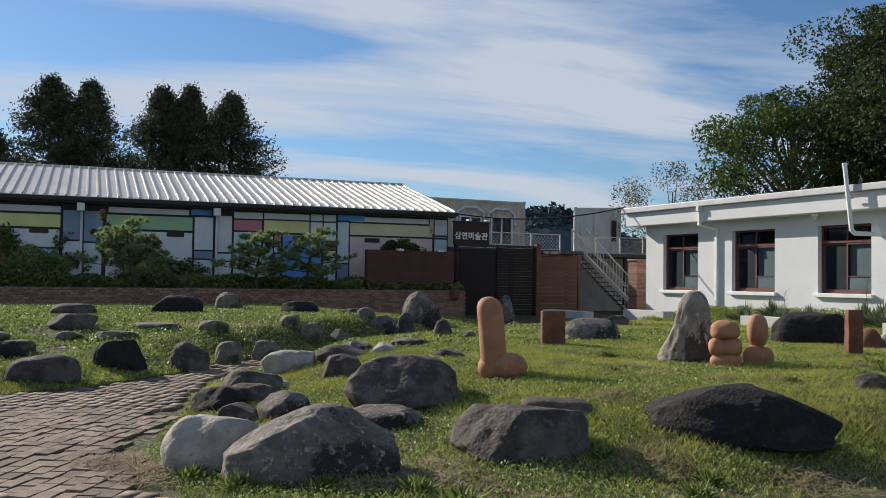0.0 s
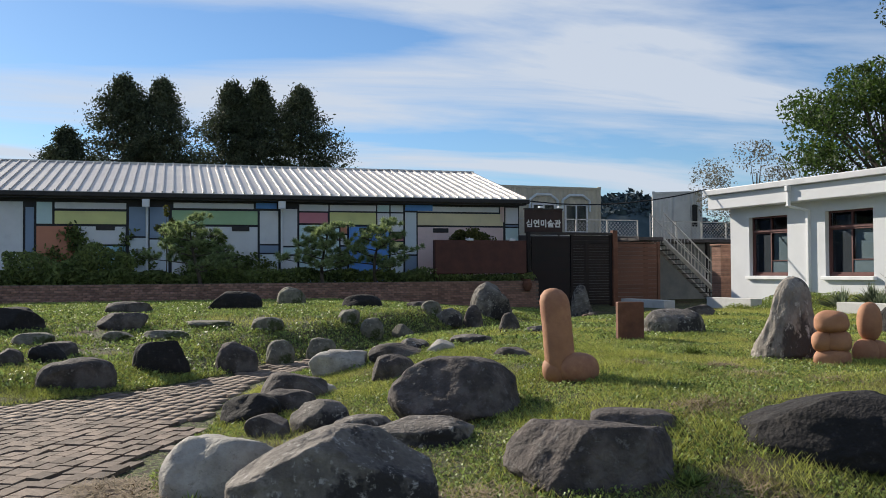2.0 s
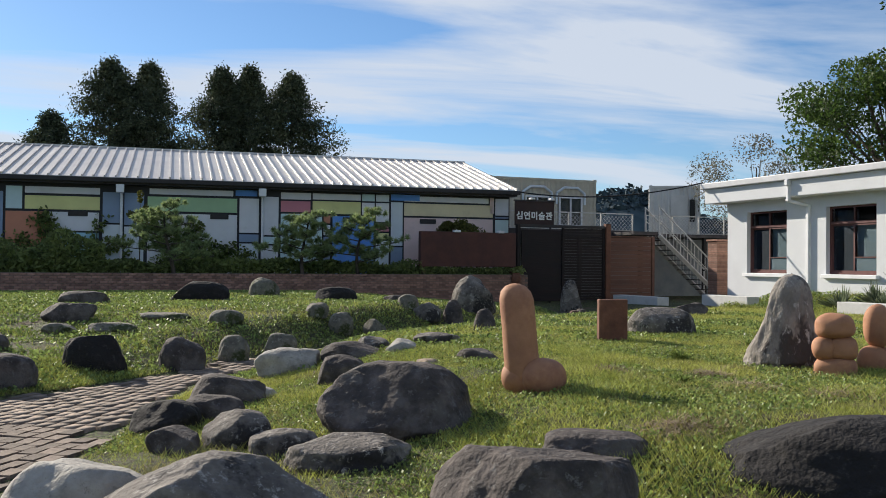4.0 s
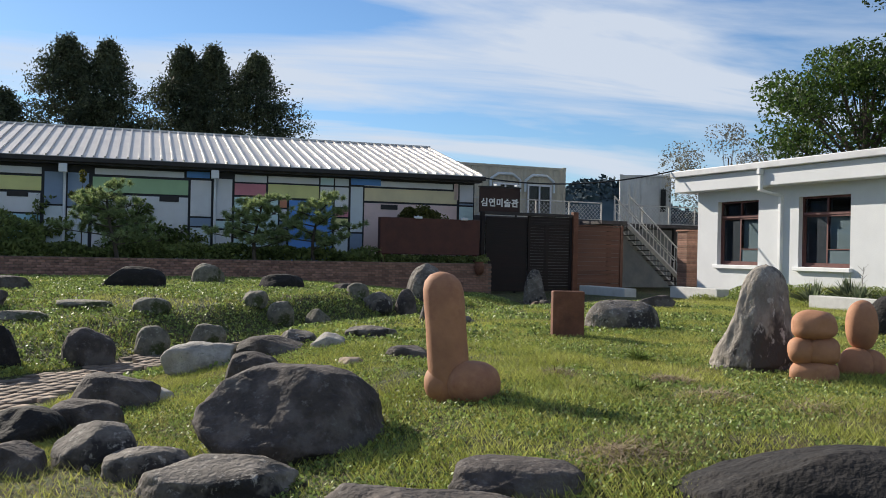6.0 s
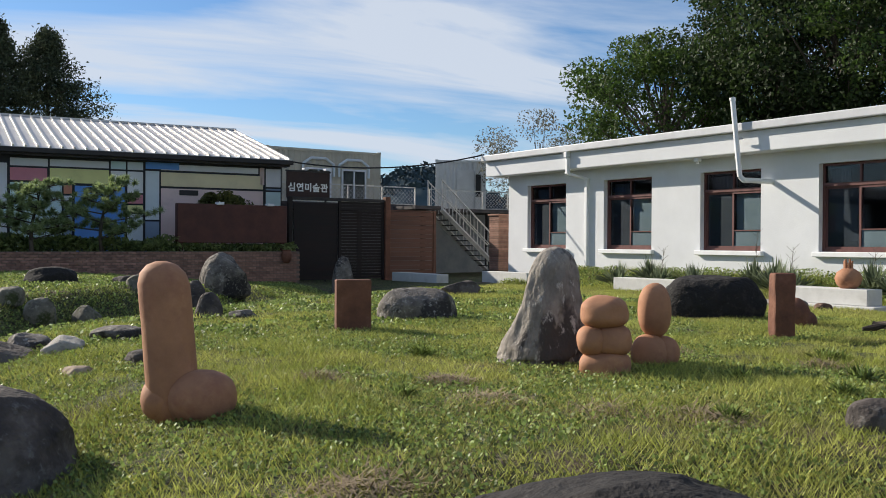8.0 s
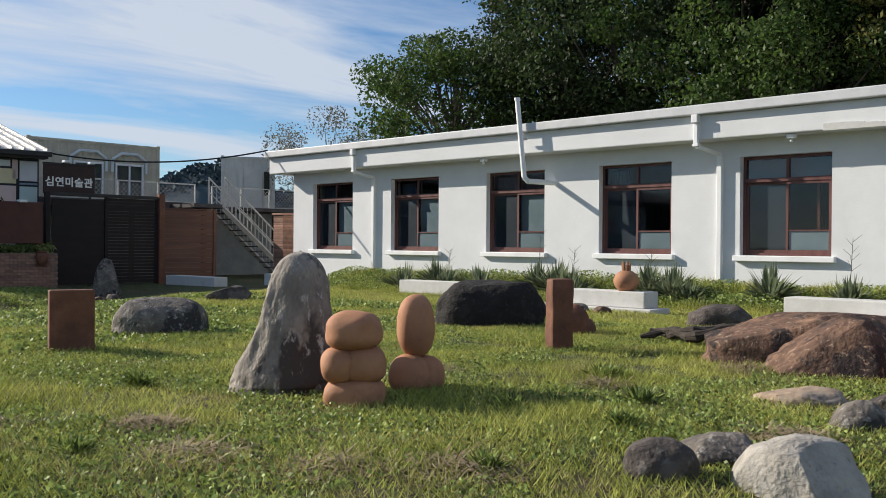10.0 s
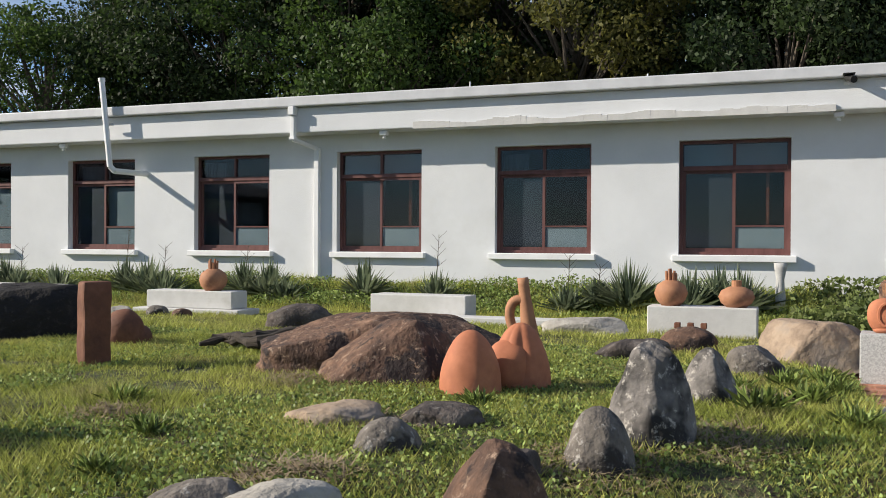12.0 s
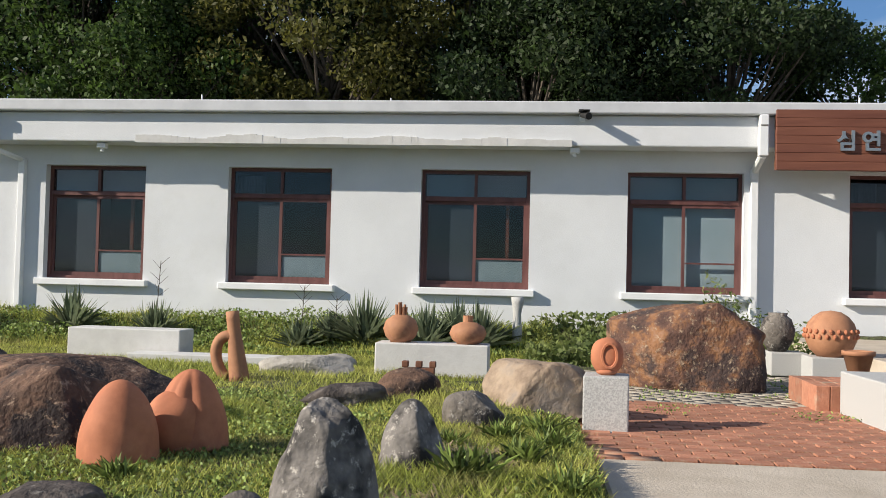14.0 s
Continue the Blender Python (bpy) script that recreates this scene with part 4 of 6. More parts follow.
ROCK_TALL = material("standing_rock", [(0.3, (0.12, 0.104, 0.088)), (0.5, (0.24, 0.212, 0.182)), (0.72, (0.4, 0.362, 0.315))], 6, 0.92, 0.8, 22, spots=(0.062, 0.053, 0.048), spot_scale=2.4, spot_at=(0.5, 0.56), depth=0.022, crack=3, stretch=(1, 1, 0.5), fleck=(0.42, 0.39, 0.35))
ROCK_PALED = material("pale_and_black_rock", [(0.3, (0.11, 0.1, 0.092)), (0.52, (0.2, 0.183, 0.17)), (0.75, (0.3, 0.28, 0.262))], 4, 0.9, 0.6, 26, spots=(0.03, 0.028, 0.027), spot_scale=1.5, spot_at=(0.46, 0.54), depth=0.022, crack=4, fleck=(0.42, 0.39, 0.35))
ROCK_MID = material("brown_grey_rock", [(0.3, (0.05, 0.043, 0.038)), (0.5, (0.14, 0.122, 0.106)), (0.72, (0.28, 0.25, 0.22))], 5, 0.9, 0.7, 38, spots=(0.03, 0.026, 0.025), spot_scale=2.0, spot_at=(0.5, 0.57), depth=0.022, crack=2.5, fleck=(0.34, 0.31, 0.27))
ROCK_TAN = material("tan_rock", [(0.3, (0.17, 0.12, 0.085)), (0.5, (0.33, 0.25, 0.18)), (0.72, (0.45, 0.36, 0.27))], 4, 0.9, 0.6, 22, spots=(0.17, 0.15, 0.14), spot_scale=2.0, spot_at=(0.5, 0.66), depth=0.022, crack=2.5)


def boulder(name, label, x, y, w, d, h, rz, mat, seed, shape, planes=()):
    """A worn stone: r rounded, f flat, l long, p tapering upwards, T tall with flared foot, b broken-faced, B broken and tall."""
    bm = bmesh.new()
    big = w > 0.95 or h > 0.46
    bmesh.ops.create_icosphere(bm, subdivisions=6 if big else 5 if w > 0.35 else 4, radius=1.0)
    power = {"r": 2.4, "f": 3.0, "l": 2.6, "p": 2.1, "T": 2.4, "b": 3.0, "B": 3.0}[shape]
    off = Vector((seed * 7.13, seed * 3.7, seed * 1.9))
    cuts = []
    rr = random.Random(seed * 31)
    for k in range({"r": 5, "f": 9, "l": 6, "p": 4, "T": 9, "b": 12, "B": 12}[shape]):
        n = Vector((rr.gauss(0, 1), rr.gauss(0, 1), rr.gauss(0.15, 0.7))).normalized()
        cuts.append((n, rr.uniform(0.86 if shape == "p" else 0.72, 0.98)))
    cuts += [(Vector(n).normalized(), lim) for n, lim in planes]
    for v in bm.verts:
        p = v.co.normalized()
        k = (abs(p.x) ** power + abs(p.y) ** power + abs(p.z) ** power) ** (-1 / power)
        q = p * k
        # flat faces where the stone has split off
        for n, lim in cuts:
            e = q.dot(n) - lim
            if e > 0:
                q = q - n * e * 0.86
        lump = 0.12 * noise.noise(p * 1.1 + off) + 0.045 * noise.noise(p * 2.4 + off)
        ridge = 0.017 * noise.ridged_multi_fractal(p * 2.2 + off, 0.9, 2.2, 5, 1.0, 2.0) - 0.02
        fine = 0.016 * noise.fractal(p * 6 + off, 0.7, 2.1, 5)
        q = q * (1 + lump + ridge * (1.6 if shape in "bBfT" else 0.9) + fine)
        if shape == "p":
            s = 1 - 0.42 * max(0, q.z * 0.5 + 0.35)
            q.x *= s
            q.y *= s
        if shape == "T":
            u = q.z * 0.5 + 0.5
            ring = math.hypot(p.x, p.y) + 1e-6
            wide = math.sqrt(max(0.0, 1 - max(0.0, min(1.0, q.z)) ** 5)) * (1 + lump + ridge + fine)
            q.x, q.y = p.x / ring * wide * min(1, ring * 4), p.y / ring * wide * min(1, ring * 4)
            s = 0.44 + 0.56 * max(0, 1 - u) ** 1.7
            groove = 1 + 0.07 * noise.noise(Vector((p.x * 4, p.y * 4, q.z * 0.6)) + off)
            q.x = q.x * s * groove + 0.42 * (1 - s)
            q.y *= s * groove
        v.co = Vector((q.x, q.y, q.z))
    zs = [v.co.z for v in bm.verts]
    xs = [v.co.x for v in bm.verts]
    ys = [v.co.y for v in bm.verts]
    top, wid, dep = max(zs), max(xs) - min(xs), max(ys) - min(ys)
    cx, cy = (max(xs) + min(xs)) / 2, (max(ys) + min(ys)) / 2
    bury = {"T": 0.9, "p": 0.35, "b": 0.3, "B": 0.6}.get(shape, 0.32)
    for v in bm.verts:
        z = v.co.z / top
        z = (z + bury) / (1 + bury) if z > -bury else 0.25 * (z + bury)
        v.co = Vector(((v.co.x - cx) * w / wid, (v.co.y - cy) * d / dep, z * h))
    ob = part(name, bm, mat, smooth=True)
    ob.matrix_basis = pose(x, y, gz(x, y) - 0.02, 0, 0, rz)
    return tagged(ob, label, "rock")


# ---- clay sculptures ----


def joined(*bms):
    out = bmesh.new()
    for b in bms:
        me = bpy.data.meshes.new("tmp")
        b.to_mesh(me)
        out.from_mesh(me)
        bpy.data.meshes.remove(me)
        b.free()
    return out


def blob(sx, sy, sz, at=(0, 0, 0), seed=0, amount=0.03, power=2.2, sub=4):
    bm = bmesh.new()
    bmesh.ops.create_icosphere(bm, subdivisions=sub, radius=1.0)
    for v in bm.verts:
        p = v.co.normalized()
        k = (abs(p.x) ** power + abs(p.y) ** power + abs(p.z) ** power) ** (-1 / power)
        q = p * k * (1 + amount * noise.noise(p * 1.5 + Vector((seed, 0, 0))))
        v.co = Vector((q.x * sx + at[0], q.y * sy + at[1], q.z * sz + at[2]))
    return bm


def statue(name, label, bm, mat, x, y, rz=0.0, sink=0.02):
    ob = part(name, bm, mat, smooth=True)
    ob.matrix_basis = pose(x, y, gz(x, y) - sink, 0, 0, rz)
    return tagged(ob, label, "sculpture")


VIEW = 55.0
col = lathe([(0.001, 0.0), (0.11, 0.0), (0.132, 0.1), (0.13, 0.3), (0.128, 0.5), (0.13, 0.62), (0.128, 0.7), (0.112, 0.755), (0.075, 0.795), (0.03, 0.812), (0.004, 0.815)], 36, 0.006, 3)
for v in col.verts:
    v.co.x -= 0.09 * v.co.z - 0.02
statue("clay_column_sculpture", "tall rounded terracotta column on two bulbous feet", joined(col, blob(0.135, 0.15, 0.125, (-0.02, 0.02, 0.12), 1), blob(0.17, 0.17, 0.14, (0.165, -0.03, 0.13), 2)), CLAY, 0.585, -2.675, VIEW)
statue("stacked_clay_sculpture", "three squashed terracotta lumps stacked up", joined(blob(0.165, 0.15, 0.105, (0.0, 0, 0.08), 4, 0.12, 2.6), blob(0.1, 0.12, 0.1, (-0.085, -0.02, 0.245), 14, 0.06, 2.4), blob(0.125, 0.14, 0.105, (0.05, 0, 0.245), 5, 0.08, 2.6), blob(0.158, 0.15, 0.112, (-0.005, 0, 0.425), 6, 0.1, 2.4)), CLAY, 0.82, 0.1, 50)
statue("egg_clay_sculpture", "tall terracotta egg standing on two round lumps", joined(blob(0.114, 0.11, 0.19, (0.0, 0, 0.41), 7, 0.03, 2.35), blob(0.125, 0.12, 0.13, (-0.04, -0.03, 0.115), 8), blob(0.115, 0.12, 0.12, (0.065, 0.03, 0.11), 9)), CLAY, 0.69, 0.7, 50)
ob = part("clay_slab", boxed(-0.17, 0.17, -0.06, 0.06, 0.0, 0.52, 0.012, 2), CLAY_DARK)
ob.matrix_basis = pose(-2.58, 0.07, gz(-2.58, 0.07) - 0.02, 0, 0, 72)
tagged(ob, "rust-coloured upright clay slab on the lawn", "sculpture")
bm = boxed(-0.1, 0.1, -0.07, 0.07, 0.0, 0.62, 0.02, 2)
bmesh.ops.subdivide_edges(bm, edges=bm.edges[:], cuts=5, use_grid_fill=True)
for v in bm.verts:
    v.co += Vector((noise.noise(v.co * 9), noise.noise(v.co * 9 + Vector((5, 0, 0))), 0)) * 0.012
statue("clay_post", "upright rough rust-brown clay post", bm, CLAY_DARK, 0.02, 3.07, 62)
statue("round_clay_lump", "rounded brown clay form behind the post", joined(blob(0.17, 0.14, 0.2, (0, 0, 0.13), 11, 0.06), blob(0.12, 0.12, 0.12, (0.1, 0.05, 0.08), 12)), CLAY_DARK, -0.62, 4.15, 20)


def cone_form(w, h, seed, cleft):
    bm = bmesh.new()
    bmesh.ops.create_icosphere(bm, subdivisions=5, radius=1.0)
    for v in bm.verts:
        p = v.co.normalized()
        z = p.z * 0.5 + 0.5
        r = 1.02 - 0.25 * z ** 1.8
        k = 1 + 0.04 * noise.noise(p * 1.4 + Vector((seed, 0, 0)))
        groove = 0.0
        if cleft:
            a = math.atan2(p.y, p.x)
            groove = 0.13 * math.exp(-((abs(a + math.pi / 2) / 0.2) ** 2)) + 0.06 * math.exp(-((abs(a + math.pi / 2 + 0.7) / 0.12) ** 2))
        q = (1 - z ** 3.4) ** 0.5 if z > 0.08 else math.hypot(p.x, p.y) ** 0.3
        a = math.atan2(p.y, p.x)
        v.co = Vector((math.cos(a) * q * w * 0.56 * r * k * (1 - groove), math.sin(a) * q * w * 0.5 * r * k * (1 - groove), z * h))
    return bm


statue("clay_cone", "smooth reddish terracotta cone in the clover", cone_form(0.32, 0.4, 2, False), CLAY_RED, 2.9, 2.9, 20)
statue("cleft_clay_form", "grooved reddish terracotta form beside the cone", joined(cone_form(0.33, 0.42, 5, True), blob(0.15, 0.13, 0.17, (-0.07, -0.04, 0.15), 6, 0.05)), CLAY_RED, 3.1, 3.26, 20)
stem = sweep([Vector((0.08 - 0.08 * k / 10, 0, 0.6 * k / 10)) for k in range(11)], [0.09 - 0.035 * min(1, k / 7) for k in range(11)], 20)
loop = sweep([Vector((0.035 + (0.1 + 0.02 * math.sin(a)) * math.cos(a) - 0.06, 0, 0.22 + 0.17 * math.sin(a))) for a in (math.pi * (0.3 + 1.2 * k / 20) for k in range(21))], [0.048] * 21, 14)
bm = joined(stem, loop)
statue("looped_clay_pipe", "brown clay pipe form with a looped handle", bm, CLAY, 2.24, 6.4, 5)


def pot(name, label, at, r, fingers, mat=CLAY, squat=0.95):
    t = thing(name, label, "clay pot", at)
    part("body", lathe([(0.001, 0), (r * 0.55, 0), (r * 0.85, r * 0.35 * squat), (r, r * 0.8 * squat), (r * 0.85, r * 1.3 * squat), (r * 0.45, r * 1.6 * squat), (r * 0.12, r * 1.68 * squat)], 28, 0.006, 4), mat, t, smooth=True)
    for k in range(fingers):
        a = 2 * math.pi * k / fingers
        x, y = r * 0.26 * math.cos(a), r * 0.26 * math.sin(a)
        part("finger", tube(bmesh.new(), (x, y, r * 1.55), (x * 1.1, y * 1.1, r * (2.0 + 0.25 * ((k * 7) % 3) / 2)), r * 0.1, r * 0.08, 8), mat, t)
    return t


# ---- granite blocks before the planted strip ----


def block(label, x, y, w, d, h, z=None, mat=CONCRETE, rz=0.0):
    ob = part("stone_block", boxed(-w / 2, w / 2, -d / 2, d / 2, 0, h, 0.012, 2), mat)
    ob.matrix_basis = pose(x, y, gz(x, y) - 0.03 if z is None else z, 0, 0, rz)
    return tagged(ob, label, "stone block")


block("pale rough stone block carrying a clay pot", -3.28, 8.9, 1.43, 0.4, 0.245, -0.053)
block("low pale stone slab under the larger block", -3.26, 8.85, 1.76, 0.56, 0.3, -0.355)
block("pale rough stone block lying in the strip", 0.09, 9.2, 1.37, 0.4, 0.4, -0.2, rz=-2)
block("low pale stone block lying in the grass", 1.15, 8.8, 1.7, 0.34, 0.25, -0.29)
block("pale stone block carrying two clay pots", 3.8, 7.88, 1.11, 0.36, 0.39, -0.16)
block("pale stone block near the building corner", -8.95, 11.1, 2.3, 0.4, 0.32)
block("pale stone block near the brick pillar", -14.6, 11.4, 2.0, 0.4, 0.34)
block("low pale kerb stone by the gate path", -17.0, 10.0, 2.4, 0.4, 0.26)
pot("fingered_clay_pot", "round terracotta pot with finger-like spouts on a block", (-3.0, 8.9, 0.191), 0.2, 7)
BZ = 0.229
pot("fingered_clay_pot", "round terracotta pot with upright spouts on a block", (3.47, 7.88, BZ), 0.175, 7)
t = pot("flat_clay_pot", "squat terracotta pot with a looped top on a block", (4.14, 7.88, BZ), 0.184, 0, squat=0.72)
part("loop", lathe([(0.05, 0.205), (0.05, 0.28), (0.035, 0.28), (0.035, 0.21)], 12), CLAY, t)
t = thing("small_clay_model", "small dark clay house form in front of a block", "sculpture", (3.72, 7.42, gz(3.72, 7.42)))
part("base", boxed(-0.15, 0.15, -0.05, 0.05, 0, 0.1, 0.008), CLAY_DARK, t)
for x in (-0.13, 0.0, 0.13):
    part("tower", boxed(x - 0.03, x + 0.03, -0.04, 0.04, 0.102, 0.16, 0.006), CLAY_DARK, t)

ob = part("granite_pedestal", boxed(-0.15, 0.15, -0.14, 0.14, 0, 0.385, 0.01, 2), GRANITE)
ob.matrix_basis = pose(5.28, 5.12, -0.13, 0, 0, -6)
tagged(ob, "speckled grey granite pedestal at the paving edge", "pedestal")
t = thing("clay_disc_sculpture", "round terracotta disc sculpture on a granite pedestal", "sculpture", (5.28, 5.12, 0.258), -6)
part("disc", joined(blob(0.11, 0.085, 0.125, (0, 0, 0.122), 3, 0.03), blob(0.07, 0.07, 0.03, (0.0, 0, 0.02), 2)), CLAY_RED, t, smooth=True)
bm = bmesh.new()
prev = None
for k in range(15):
    a = 2 * math.pi * k / 14
    p = Vector((0.02 + 0.05 * math.cos(a), -0.082, 0.13 + 0.08 * math.sin(a)))
    if prev is not None:
        tube(bm, prev, p, 0.012, n=6)
    prev = p
part("raised_ring", bm, CLAY_RED, t)

# ---- beside the entrance ----
block("granite plinth carrying a large pot", 7.95, 9.1, 0.46, 0.4, 0.25, -0.12, GRANITE)
block("granite block beside the plinth", 7.6, 9.5, 0.4, 0.4, 0.26, -0.12, GRANITE)
ob = part("granite_step", boxed(0, 1.1, 0, 0.95, 0, 0.35, 0.012, 2), GRANITE)
ob.matrix_basis = pose(7.2, 5.33, -0.12, 0, 0, 2)
tagged(ob, "large cut granite block at the entrance", "stone block")
t = thing("large_clay_pot", "large round terracotta jar with a studded band on granite", "clay pot", (7.97, 9.1, 0.13))
part("body", lathe([(0.001, 0), (0.14, 0), (0.22, 0.08), (0.262, 0.18), (0.268, 0.24), (0.26, 0.29), (0.235, 0.36), (0.18, 0.43), (0.1, 0.48), (0.004, 0.495)], 32, 0.004, 2), CLAY, t, smooth=True)
for k in range(44):
    a = 2 * math.pi * k / 44
    part("stud", blob(0.02, 0.02, 0.028, (0.268 * math.cos(a), 0.268 * math.sin(a), 0.22 + 0.055 * (k % 2)), k, 0.2, 2.0, 2), CLAY_RED, t)
t = thing("jar", "grey glazed jar behind the large pot", "jar", (7.52, 9.52, 0.142))
part("body", lathe([(0.001, 0), (0.1, 0), (0.17, 0.12), (0.19, 0.24), (0.15, 0.36), (0.1, 0.4), (0.11, 0.43), (0.004, 0.43)], 28), ROCK_GREY, t, smooth=True)
t = thing("flower_pot", "small terracotta flower pot on the brick step", "flower pot", (7.75, 7.6, 0.1))
part("body", lathe([(0.001, 0), (0.09, 0), (0.13, 0.16), (0.145, 0.16), (0.145, 0.2), (0.12, 0.2), (0.11, 0.14), (0.004, 0.14)], 20), CLAY, t, smooth=True)
t = thing("brick_step", "low red brick step at the entrance", "step", (7.46, 6.95, -0.12), 0)
for k in range(8):
    for j in range(4):
        part("brick", boxed(-0.45 + k * 0.112, -0.45 + k * 0.112 + 0.105, -0.6 + j * 0.2, -0.6 + j * 0.2 + 0.19, 0.0, 0.22 + 0.003 * ((k * 3 + j) % 3), 0.004), PAVE_RED, t)
ob = part("entrance_platform", boxed(8.3, 16, 8.4, 12.65, -0.3, 0.14, 0.01), SLABCON)
tagged(ob, "raised dark entrance platform by the wall", "platform", kind="structure")
chair = thing("metal_chair", "black metal garden chair with wooden seat", "chair", (9.25, 9.9, 0.14), -20)
part("seat", boxed(-0.22, 0.22, -0.21, 0.21, 0.42, 0.455, 0.01), SIGN_WOOD, chair)
for x in (-0.2, 0.2):
    for y in (-0.19, 0.19):
        part("leg", tube(bmesh.new(), (x * 1.15, y * 1.1, 0), (x, y, 0.42), 0.012), BLACK, chair)
    part("back_post", tube(bmesh.new(), (x, 0.19, 0.42), (x, 0.3, 0.95), 0.012), BLACK, chair)
    part("armrest", tube(bmesh.new(), (x, -0.15, 0.65), (x, 0.23, 0.66), 0.014), BLACK, chair)
for k in range(4):
    part("back_slat", tube(bmesh.new(), (-0.2, 0.22 + 0.03 * k, 0.55 + 0.12 * k), (0.2, 0.22 + 0.03 * k, 0.55 + 0.12 * k), 0.01), BLACK, chair)
t = thing("spotted_post", "slender pale speckled stone post by the wall", "post", (4.55, 11.9, gz(4.55, 11.9) - 0.02))
part("shaft", lathe([(0.001, 0), (0.07, 0), (0.075, 0.2), (0.06, 0.35), (0.055, 0.45), (0.085, 0.6), (0.095, 0.68), (0.004, 0.69)], 16, 0.012, 9), GRANITE, t, smooth=True)

# ---- rocks ----
boulder("white_boulder", "pale rounded boulder at the edge of the paving", 2.13, -5.69, 0.78, 0.52, 0.36, 77, ROCK_PALE, 1, "l")
boulder("grey_boulder", "long grey boulder with a dark crest", 2.83, -5.26, 1.13, 0.59, 0.45, 72, ROCK_GREY, 2, "l", (((-0.62, 0, 0.78), 0.72),))
boulder("heart_rock", "black rock with a small pale heart-shaped mark", -0.43, -5.13, 0.53, 0.41, 0.26, 77, ROCK_BLACK, 3, "r")
boulder("dark_rock", "low dark broken rock beside the paving", -1.59, -4.51, 0.69, 0.54, 0.28, 76, ROCK_DARK, 4, "f")
boulder("rock", "small grey flat rock in the clover", 0.40, -4.72, 0.50, 0.40, 0.25, 72, ROCK_MID, 5, "r")
boulder("rock", "small flat stone in the clover", 0.78, -4.48, 0.46, 0.36, 0.17, 70, ROCK_GREY, 6, "f")
boulder("rock", "low grey stone behind the long boulder", 1.38, -4.22, 0.78, 0.40, 0.21, 67, ROCK_MID, 7, "f")
boulder("domed_boulder", "large brown-grey domed boulder on the lawn edge", 0.76, -3.70, 1.10, 0.84, 0.50, 66, ROCK_DARK, 8, "r", (((0.1, -0.85, 0.5), 0.84), ((0.75, -0.3, 0.55), 0.92)))
boulder("flat_rock", "flat dark stone beside the way to the gate", -7.6, 0.55, 0.55, 0.42, 0.18, 66, ROCK_DARK, 105, "f")
boulder("rock", "small grey stone edging the way to the gate", -9.6, 3.2, 0.42, 0.34, 0.22, 62, ROCK_GREY, 106, "f")
boulder("rock", "small squared brown stone near the gate", -11.6, 4.7, 0.4, 0.32, 0.3, 60, ROCK_BROWN, 107, "b")
boulder("rock", "small squared dark stone near the gate", -12.9, 5.6, 0.34, 0.3, 0.26, 60, ROCK_DARK, 108, "b")
boulder("flat_rock", "long flat pale stone near the gate", -11.4, 5.6, 0.66, 0.34, 0.12, 62, ROCK_PALE, 109, "f")
boulder("flat_rock", "long flat pale stone by the planted strip", 2.6, 7.6, 0.95, 0.42, 0.2, 4, ROCK_PALE, 110, "l")
boulder("rock", "small pale stone by the planted strip", 2.6, 9.1, 0.42, 0.3, 0.16, 0, ROCK_PALE, 111, "r")
boulder("rock", "small grey stone before the stone slab", -3.1, 7.8, 0.3, 0.24, 0.16, 20, ROCK_GREY, 112, "r")
boulder("rock", "small pale stone before the stone slab", -3.6, 7.65, 0.34, 0.24, 0.14, 20, ROCK_PALE, 113, "r")
boulder("rock", "small brown stone before the stone slab", -2.5, 7.5, 0.26, 0.2, 0.14, 20, ROCK_BROWN, 114, "r")
boulder("flat_rock", "flat pale stone in bright clover", -1.66, -4.28, 0.52, 0.34, 0.13, 70, ROCK_PALE, 101, "f")
boulder("flat_rock", "dark layered low stone by the heart-marked rock", -0.72, -4.74, 0.50, 0.38, 0.22, 74, ROCK_DARK, 102, "f")
boulder("rock", "low dark stone behind the white boulder", 0.42, -5.14, 0.36, 0.28, 0.18, 75, ROCK_DARK, 103, "f")
boulder("rock", "small pale stone sunk in the lawn", -1.30, -2.72, 0.24, 0.18, 0.08, 60, ROCK_TAN, 104, "f")
boulder("flat_rock", "pale flat rock at the path edge", -3.00, -3.67, 0.71, 0.49, 0.28, 73, ROCK_PALE, 9, "f")
boulder("rock", "dark rock beside the domed boulder", -1.56, -3.47, 0.46, 0.36, 0.27, 70, ROCK_DARK, 10, "r")
boulder("flat_rock", "dark flat layered rock", -2.70, -3.06, 0.65, 0.45, 0.20, 70, ROCK_DARK, 11, "f")
boulder("broken_boulder", "broken dark grey boulder in the grass", 2.92, -3.77, 1.00, 0.67, 0.34, 59, ROCK_DARK, 12, "b", (((-0.75, -0.45, 0.5), 0.6), ((0.15, -0.95, 0.25), 0.66), ((0.05, 0.1, 1), 0.62), ((0.9, -0.3, 0.3), 0.72)))
boulder("flat_rock", "flat dark stone slab behind the broken boulder", 2.41, -3.12, 0.60, 0.46, 0.15, 57, ROCK_DARK, 13, "f")
boulder("black_boulder", "long black boulder lying in the grass", 3.30, -2.17, 1.51, 0.72, 0.40, 46, ROCK_BLACK, 14, "l", (((-0.6, 0, 0.8), 0.74), ((0.7, 0, 0.7), 0.82), ((0, -0.6, 0.8), 0.85)))
boulder("flat_rock", "flat dark stepping stone in the lawn", -1.32, -2.20, 0.42, 0.34, 0.12, 63, ROCK_DARK, 15, "f")
boulder("standing_rock", "tall pointed grey standing rock with a dark side", 0.14, 0.14, 0.72, 0.52, 0.875, 52, ROCK_TALL, 16, "T")
